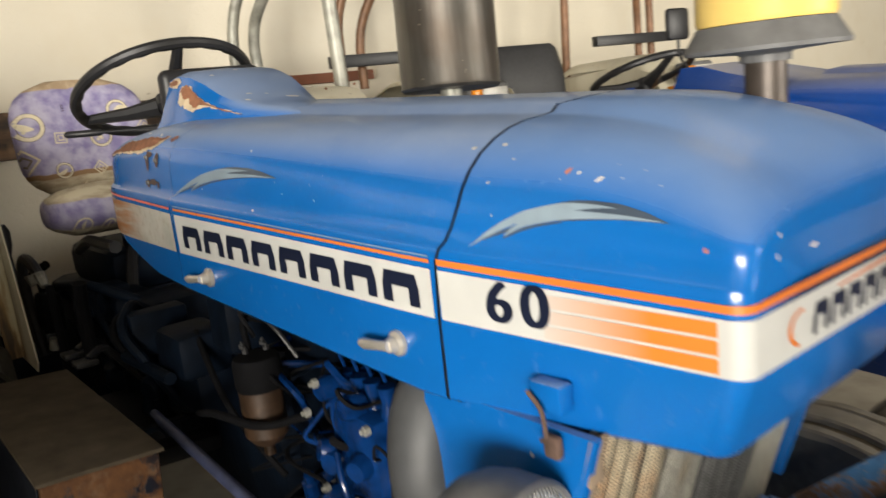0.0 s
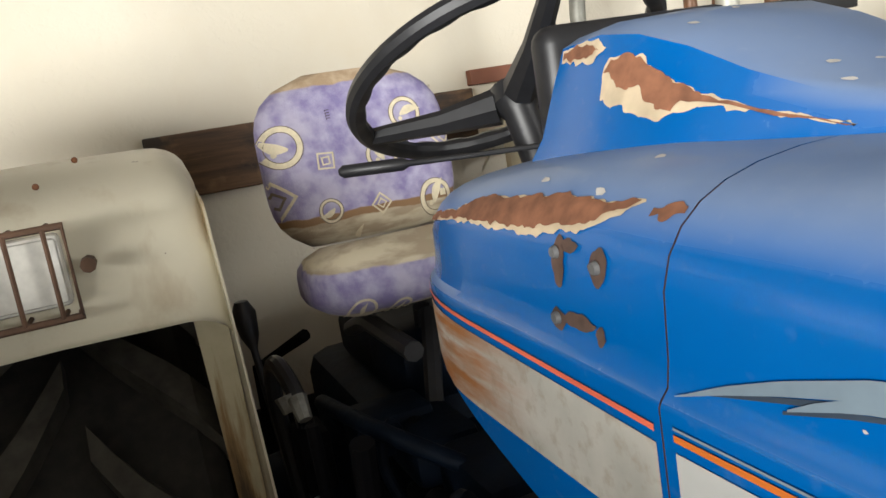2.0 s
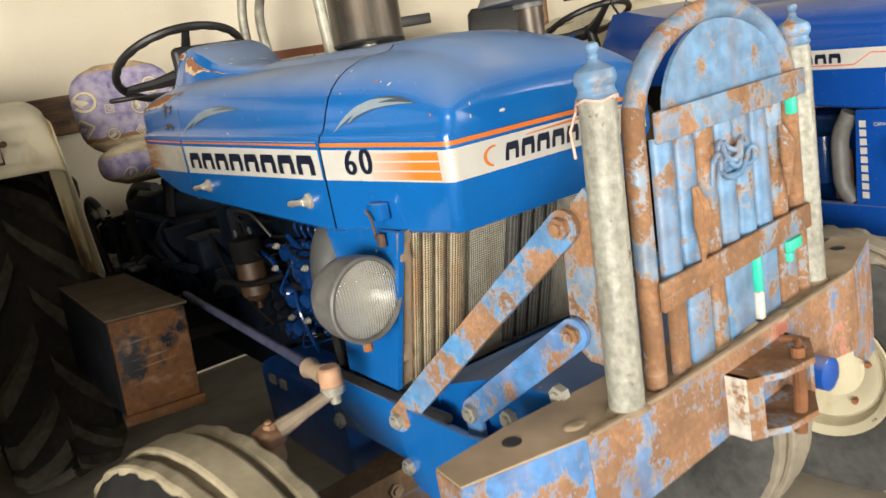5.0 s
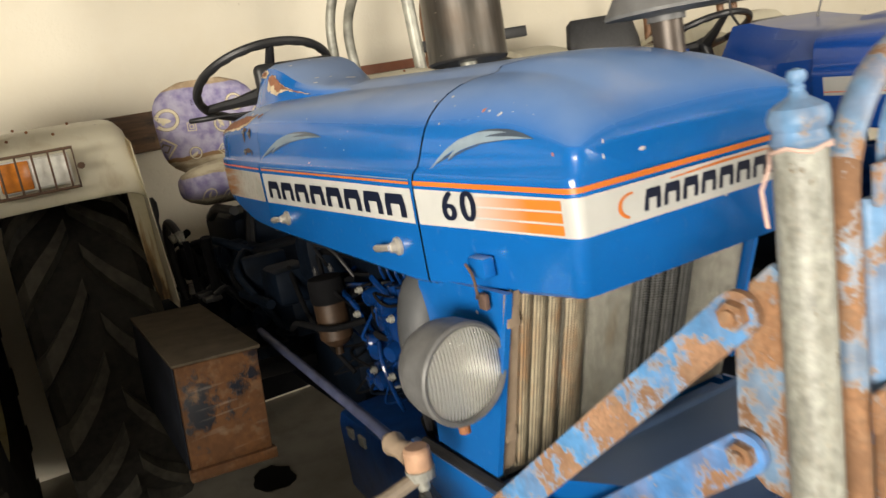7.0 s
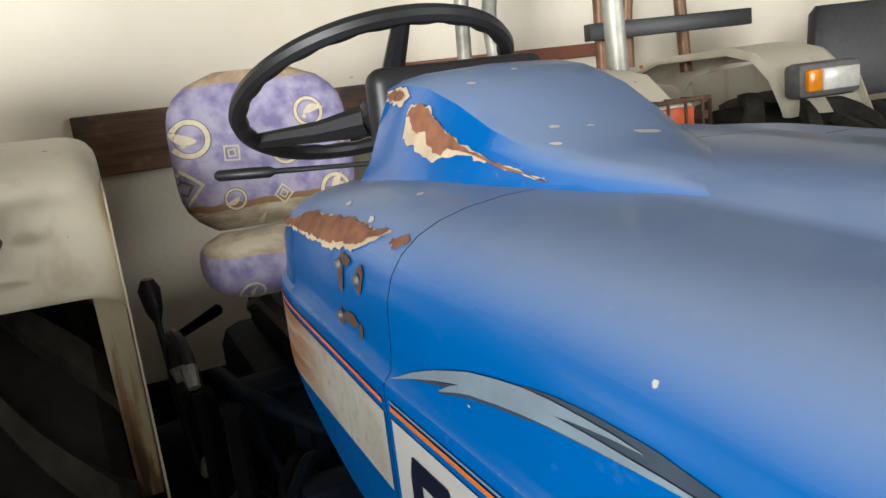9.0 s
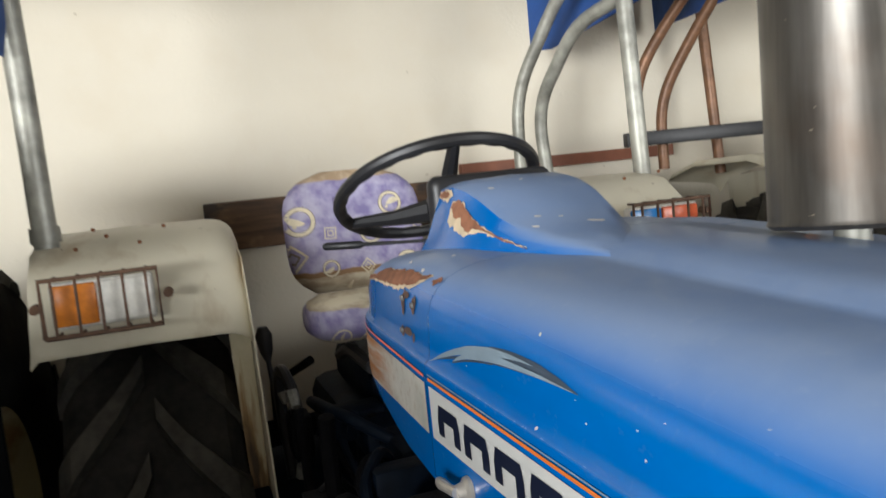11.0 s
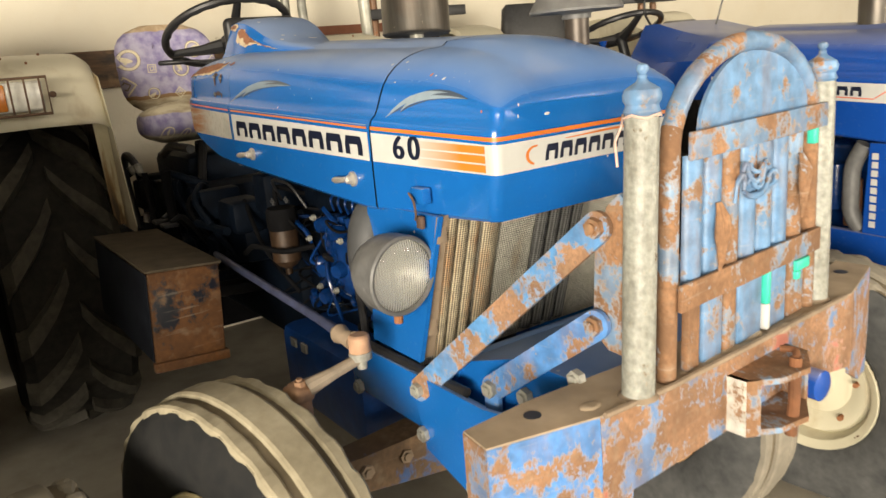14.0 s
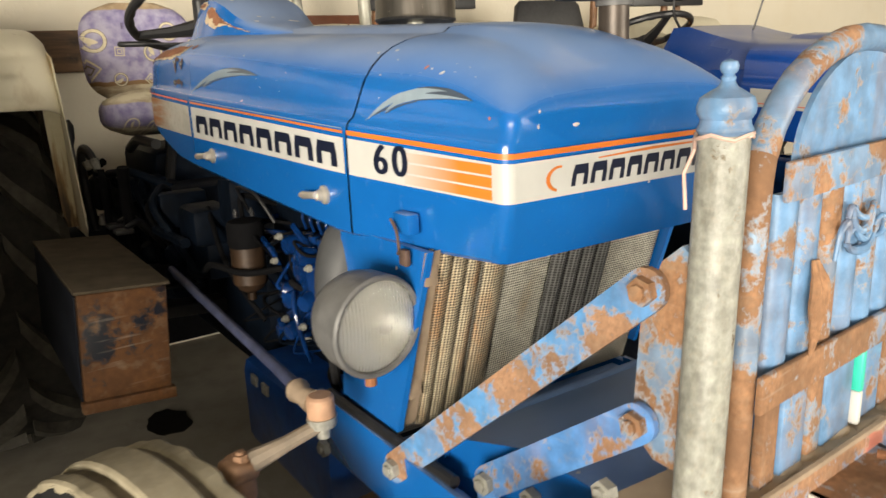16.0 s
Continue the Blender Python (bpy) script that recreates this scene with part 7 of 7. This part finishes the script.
for a, b, w in (((-0.25, 0.36, 0.776), (0.27, 0.40, 1.232), 0.058), ((-0.01, 0.36, 0.845), (0.255, 0.40, 1.05), 0.056)):
    bm = bmesh.new()
    flat_bar(bm, a, b, w, 0.010, (0, 1, 0))
    part("brace_arm", bm, ARMPAINT, guard)

# ---- the newer deep-blue tractor alongside ----
T2 = tagged(empty("tractor"), "newer deep-blue tractor with a cream-rimmed front wheel", "tractor")
D2 = (0.40, 1.81)
nose2 = part("front_hood", hood_mesh(SEAM, 0.0, 18, nose=True), BLUE2, T2, "glossy deep-blue hood")
rear2 = part("rear_hood", hood_mesh(-1.3, SEAM - 0.001, 12), BLUE2, T2, "glossy deep-blue rear hood")
part("white_band", side_strip(-1.25, -0.30, lambda x: 1.305 + rise(x), lambda x: 1.372 + rise(x)), WHITE, rear2, "", False)
part("white_band", side_strip(-0.3, -0.04, lambda x: 1.285 + rise(x), lambda x: 1.352 + rise(x)), WHITE, nose2, "", False)
for x0, x1, f0, f1 in ((-1.25, -0.52, 1.318, 1.318), (-0.52, -0.46, 1.318, 1.356), (-0.46, -0.05, 1.356, 1.345)):
    z = lambda x, x0=x0, x1=x1, f0=f0, f1=f1: f0 + (f1 - f0) * (x - x0) / (x1 - x0) + rise(x)
    part("red_line", side_strip(x0, x1, lambda x, z=z: z(x) - 0.002, lambda x, z=z: z(x) + 0.002, 0.0028), REDLINE, rear2, "", False)
block_sign(-0.98, -0.56, 1.325, 1.358, lambda x, z: on_side(x, z + rise(x), 0.0028), NAVY, rear2, 8)
glyphs("60", 0.06, lambda u, w: on_side(-0.34 + u * 1.3, 1.294 + w + rise(-0.3), 0.003), NAVY, nose2, "model_number")
part("silver_flash", side_strip(-0.35, 0.0 - 0.02, lambda x: 1.435 + rise(x), lambda x: 1.45 + rise(x), -0.004), WHITE, nose2, "", False)
bm = bmesh.new()
rings = []
for x, w, z in ((-1.94, 0.2, 1.65), (-1.92, 0.22, 1.68), (-1.8, 0.24, 1.68), (-1.66, 0.25, 1.645), (-1.45, 0.27, 1.6), (-1.18, 0.26, 1.58)):
    rings.append([(x, YC - w - 0.09, 1.33), (x, YC - w - 0.08, 1.5), (x, YC - w, 1.52 + 0.6 * (z - 1.52)), (x, YC - w + 0.04, z), (x, YC, z + 0.004), (x, YC + w - 0.04, z), (x, YC + w, 1.52 + 0.6 * (z - 1.52)), (x, YC + w + 0.08, 1.5), (x, YC + w + 0.09, 1.33)])
vs = loft(bm, rings)
bm.faces.new(vs[0][::-1])
part("dash_cowl", bm, BLUE2, T2, "deep-blue dash cowl")
bm = bmesh.new()
slab(bm, [(-0.52, -0.33, 1.19), (-0.20, -0.325, 1.19), (-0.28, -0.33, 0.86), (-0.53, -0.335, 0.86)], (0, 0.012, 0))
panel = part("side_panel", bm, BLUE2, T2, "deep-blue side panel with printed badges")
pp = lambda x, z: Vector((x, -0.3365, z))
for i in range(9):
    z0 = 0.885 + 0.031 * i
    bm = bmesh.new()
    bm.faces.new([bm.verts.new(pp(*q)) for q in ((-0.505, z0), (-0.48, z0), (-0.48, z0 + 0.023), (-0.505, z0 + 0.023))])
    part("sign_block", bm, WHITE, panel, "", False)
for z, mat in ((1.11, SKYBLUE), (1.02, RED), (0.93, SKYBLUE)):
    bm = bmesh.new()
    bm.faces.new([bm.verts.new(pp(-0.385 + 0.019 * math.cos(k * math.pi / 10), z + 0.019 * math.sin(k * math.pi / 10))) for k in range(20)])
    part("badge", bm, mat, panel, "", False)
for text, z in (("HIGH", 1.152), ("CAPACITY LIFT", 1.137), ("DUAL", 0.968), ("CLUTCH", 0.953)):
    glyphs(text, 0.017, lambda u, w, z=z, n=len(text): pp(-0.385 - 0.0052 * n + u, z + w) , WHITE, panel, "badge_words")
for z in (1.062, 1.047):
    bm = bmesh.new()
    bm.faces.new([bm.verts.new(pp(*q)) for q in ((-0.41, z), (-0.36, z), (-0.36, z + 0.009), (-0.41, z + 0.009))])
    part("badge_bar", bm, WHITE, panel, "", False)
lm = pose(-0.245, -0.37, 1.06, 0, 0, 105) @ Matrix.Scale(0.88, 4)
bm = bmesh.new()
spin(bm, [(0.0, 0.11), (0.05, 0.1), (0.08, 0.06), (0.086, 0.0), (0.086, -0.02), (0.08, -0.03), (0.074, -0.02)], 32, lm)
l2 = part("headlamp", bm, BLACK, T2, "black round headlamp")
bm = bmesh.new()
spin(bm, [(0.0, -0.035), (0.05, -0.03), (0.076, -0.018), (0.06, -0.01), (0.0, -0.02)], 32, lm)
part("lens", bm, LENS, l2)
bm = bmesh.new()
spin(bm, [(0.0, 0.02), (0.05, 0.0), (0.074, -0.018)], 24, lm)
part("reflector", bm, REFLECTOR, l2)
bm = bmesh.new()
slab(bm, [(-0.27, -0.345, 0.86), (-0.1, -0.35, 0.86), (-0.12, -0.35, 0.98), (-0.2, -0.345, 1.0)], (0, 0.05, 0))
part("lamp_step", bm, BLACK, T2)
bm = bmesh.new()
box(bm, (-1.3, -0.18, 0.6), (-0.5, 0.2, 1.16), 0.03)
e2 = part("engine_block", bm, ENGINE, T2)
for p, r in (((-0.72, -0.24, 1.0), 0.05), ((-0.9, -0.26, 1.08), 0.045), ((-0.62, -0.27, 0.95), 0.03), ((-1.1, -0.24, 1.0), 0.06)):
    bm = bmesh.new()
    spin(bm, [(0.0, -0.09), (r, -0.085), (r * 1.1, 0.0), (r, 0.09), (0, 0.095)], 16, pose(*p) @ UPRIGHT)
    part("filter", bm, ENGINE if r > 0.04 else RUST, e2)
bm = bmesh.new()
tube(bm, bend([(-0.56, -0.3, 1.18), (-0.6, -0.31, 1.1), (-0.6, -0.31, 0.92), (-0.56, -0.3, 0.86)], 0.08), 0.03, 14)
part("hose", bm, GREYPL, e2)
bm = bmesh.new()
spin(bm, [(0.05, -0.02), (0.16, -0.02), (0.17, 0.0), (0.16, 0.02), (0.05, 0.02)], 28, pose(-0.5, -0.16, 1.02, 0, 0, 90))
part("fan_shroud", bm, GREYPL, e2)
bm = bmesh.new()
box(bm, (-1.3, -0.34, 0.62), (0.1, -0.3, 0.86), 0.01)
box(bm, (-1.3, 0.3, 0.62), (0.1, 0.34, 0.86), 0.01)
part("frame_rail", bm, BLUE2, T2)
bm = bmesh.new()
box(bm, (-0.5, -0.6, 0.46), (-0.4, 0.6, 0.6), 0.02)
part("front_axle", bm, BLUE2, T2)
bm = bmesh.new()
box(bm, (-0.2, -0.3, 0.83), (-0.16, 0.34, 1.2), 0.01)
part("grille", bm, MESHDARK, T2)
front_wheel(T2, (-0.385, -0.71, 0.44), 14, TYREGREY, TREADGREY, RIM, -1, 0.44, 0.011, 1.1)
front_wheel(T2, (-0.44, 0.70, 0.44), 14, TYREGREY, TREADGREY, RIM, 1, 0.44, 0.011, 1.1)
rear_wheel(T2, (-2.93, -0.66, 0.84), 0.78)
rear_wheel(T2, (-2.93, 0.8, 0.84), 0.78)
bm = bmesh.new()
box(bm, (-2.7, -0.2, 0.55), (-1.3, 0.2, 0.98), 0.05)
part("gearbox", bm, ENGINE_SHADE, T2)
f2 = fender(T2, -1, -1.98, 0.86, True)
f3 = fender(T2, 1, -1.98, 1.05, True)
for f, s in ((f2, -1), (f3, 1)):
    bm = bmesh.new()
    box(bm, (-1.98, s * 0.76 - 0.12, 1.43), (-1.9, s * 0.76 + 0.12, 1.54), 0.02)
    lp = part("side_lamp", bm, GREYPL, f)
    bm = bmesh.new()
    box(bm, (-1.91, s * 0.76 - 0.1, 1.45), (-1.885, s * 0.76 - 0.045, 1.52), 0.008)
    part("amber_lens", bm, AMBER, lp)
    bm = bmesh.new()
    box(bm, (-1.91, s * 0.76 - 0.042, 1.45), (-1.887, s * 0.76 + 0.1, 1.52), 0.008)
    part("clear_lens", bm, CLEARPL, lp)
bm = bmesh.new()
rings = []
for z, w, d in ((1.5, 0.2, 0.035), (1.53, 0.235, 0.05), (1.7, 0.245, 0.05), (1.83, 0.22, 0.045), (1.86, 0.19, 0.03)):
    rings.append([(-2.45 - 0.15 * (z - 1.5) + d * math.copysign(abs(math.cos(a)) ** 0.6, math.cos(a)), w * math.copysign(abs(math.sin(a)) ** 0.45, math.sin(a)), z) for a in [2 * math.pi * i / 24 for i in range(24)]])
vs = loft(bm, rings, True)
bm.faces.new(vs[0][::-1])
bm.faces.new(vs[-1])
seat2 = part("seat_back", bm, LEATHER, T2, "black vinyl seat back")
bm = bmesh.new()
box(bm, (-2.42, -0.21, 1.38), (-2.0, 0.21, 1.48), 0.03)
cush2 = part("seat_cushion", bm, LEATHER, T2)
bm = bmesh.new()
tube(bm, [(-2.05, -0.32, 1.2), (-2.05, -0.32, 1.58), (-2.05, -0.32, 1.62)], [0.012, 0.012, 0.022], 10)
part("gear_lever", bm, BLUE2, T2)
bm = bmesh.new()
box(bm, (-2.34, 0.2, 1.5), (-2.28, 0.28, 1.6), 0.01)
part("yellow_tag", bm, AMBER, T2)
steering_wheel(T2, (-2.22, -0.08, 1.67), 0.23, 20)
muffler(T2, -0.753, -0.01, 1.572, 2.02, 2.6, 0.064)
c2 = canopy(T2, -1.9, -3.72, 0.79, 2.60, BLUECLOTH, LINING2, BLUETOP, 0.0, slope=True)
canopy_flap(c2, [(-1.9, -0.8, 2.62), (-3.68, -0.8, 2.69), (-3.66, -0.8, 2.42), (-2.9, -0.8, 2.41), (-2.42, -0.8, 2.43), (-2.0, -0.8, 2.56)], BLUECLOTH)
BROWN = plain("brown_painted_pipe", (0.2, 0.1, 0.05), 0.45, 0.2, 0.5, 20, 0.0006)
for s in (-1, 1):
    pipe(T2, [(-3.54, s * 0.57, 1.7), (-3.55, s * 0.62, 2.56), (-3.5, s * 0.5, 2.66)], 0.026, BROWN)
    pipe(T2, [(-3.3, s * 1.09, 1.75), (-3.3, s * 1.09, 2.15), (-3.2, s * 0.97, 2.38), (-3.05, s * 0.8, 2.62)], 0.024, BROWN, "canopy_brace", 0.14)
    pipe(T2, [(-3.3, s * 0.98, 1.75), (-3.3, s * 0.98, 2.05), (-3.2, s * 0.88, 2.28), (-3.05, s * 0.78, 2.5)], 0.024, BROWN, "canopy_brace", 0.14)
    bm = bmesh.new()
    box(bm, (-3.22, s * 0.86 - 0.34, 1.86), (-3.17, s * 0.86 + 0.34, 1.92), 0.004)
    part("rear_bar", bm, BLACK, T2)
bm = bmesh.new()
tube(bm, bend([(-1.7, 0.1, 1.62), (-1.65, 0.14, 1.86), (-1.72, 0.18, 2.06)], 0.08), 0.004, 6)
part("mirror_stalk", bm, BLACK, T2)
bm = bmesh.new()
box(bm, (-1.97, -0.19, 1.8), (-1.94, -0.06, 1.93), 0.02)
tube(bm, bend([(-1.955, -0.12, 1.82), (-1.95, -0.13, 1.74), (-1.87, -0.13, 1.64)], 0.05), 0.006, 6)
part("mirror", bm, BLACK, T2)
f2.matrix_basis = pose(-0.72, 0.1, 0.17)
f3.matrix_basis = pose(-0.72, 0, 0.17)
for o in (seat2, cush2):
    o.matrix_basis = pose(-0.66, -0.04, 0.04)
T2.matrix_world = pose(D2[0], D2[1], -0.075, 0, 0, -9.3)

# ---- the tall tractor on the other side, only its near rear corner and front wheel in sight ----
T3 = tagged(empty("tractor"), "off-white tractor with a blue canopy and big tyres", "tractor")
rear_wheel(T3, (-2.55, -1.425, 0.82), 0.83, 0.222, -1.5)
rear_wheel(T3, (-2.55, -2.6, 0.82), 0.83, 0.222, -1.5)
front_wheel(T3, (-0.40, -1.165, 0.37), 4, TYRE, TREADGREY, RIM, 1, 0.38, 0.011)
front_wheel(T3, (-0.40, -2.74, 0.38), 4, TYRE, TREADGREY, RIM, -1, 0.38, 0.011)
bm = bmesh.new()
box(bm, (-1.95, -1.66, 1.58), (-1.86, -1.165, 1.84), 0.03)
box(bm, (-2.75, -1.66, 1.58), (-1.93, -1.245, 1.825), 0.03)
f = part("fender", bm, WHITEGREY, T3, "off-white fender with a wide front lamp")
f.matrix_basis = pose(0.08, 0.03, 0.063)
bm = bmesh.new()
slab(bm, [(-1.87, -1.66, 1.6), (-1.82, -1.17, 1.60), (-1.82, -1.165, 1.64), (-1.87, -1.66, 1.64)], (0.03, 0, 0))
part("fender_lip", bm, WHITEGREY, f)
# added black sheet, fills the gap between fender and tyre with dark
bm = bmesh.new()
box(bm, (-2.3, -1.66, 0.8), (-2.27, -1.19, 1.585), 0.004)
part("gap_backing", bm, SHADEBLACK, f, "added black sheet behind the gap under the fender")
bm = bmesh.new()
box(bm, (-1.87, -1.62, 1.66), (-1.835, -1.18, 1.765), 0.012)
lp = part("side_lamp", bm, GREYPL, f)
bm = bmesh.new()
box(bm, (-1.85, -1.61, 1.67), (-1.825, -1.31, 1.755), 0.01)
part("clear_lens", bm, CLEARPL, lp)
bm = bmesh.new()
box(bm, (-1.85, -1.305, 1.67), (-1.825, -1.19, 1.755), 0.01)
part("amber_lens", bm, AMBER, lp)
bm = bmesh.new()
tube(bm, bend([(-1.95, -1.56, 1.83), (-1.95, -1.56, 1.88), (-1.95, -1.26, 1.88), (-1.95, -1.26, 1.83)], 0.03), 0.016, 10)
part("grab_rail", bm, BLACK, f)
pipe(T3, [(-2.15, -1.205, 1.88), (-2.15, -1.19, 2.35), (-2.16, -1.18, 2.72)], 0.032, GALV)
bm = bmesh.new()
tube(bm, [(-2.21, -1.19, 1.88), (-2.21, -1.17, 2.72)], 0.03, 12)
part("post_sleeve", bm, BLACK, T3)
c3 = canopy(T3, -1.8, -3.15, 1.0, 2.66, BLUECLOTH, LINING2, BLUEGREY, -2.17)
canopy_flap(c3, [(-1.84, -1.19, 2.7), (-2.2, -1.18, 2.7), (-2.2, -1.17, 2.5), (-2.1, -1.17, 2.15), (-2.05, -1.18, 2.15), (-1.9, -1.2, 2.55)], BLUECLOTH)
# unseen body, added so that it shades the old tractor's lower side
bm = bmesh.new()
box(bm, (-3.0, -2.25, 0.5), (-0.1, -1.65, 1.12), 0.05)
part("chassis", bm, ENGINE_SHADE, T3)
h3 = part("front_hood", hood_mesh(-0.4, 0.0, 12, nose=True), WHITEGREY, T3)
r3 = part("rear_hood", hood_mesh(-1.5, -0.401, 10), WHITEGREY, T3)
h3.matrix_basis = r3.matrix_basis = pose(0.15, -1.97, 0.02)
bm = bmesh.new()
box(bm, (-1.5, -2.2, 1.1), (0.1, -1.7, 1.3), 0.03)
part("engine_block", bm, ENGINE_SHADE, T3)
bm = bmesh.new()
box(bm, (-0.45, -2.6, 0.34), (-0.35, -1.25, 0.44), 0.02)
part("front_axle", bm, ENGINE_SHADE, T3)
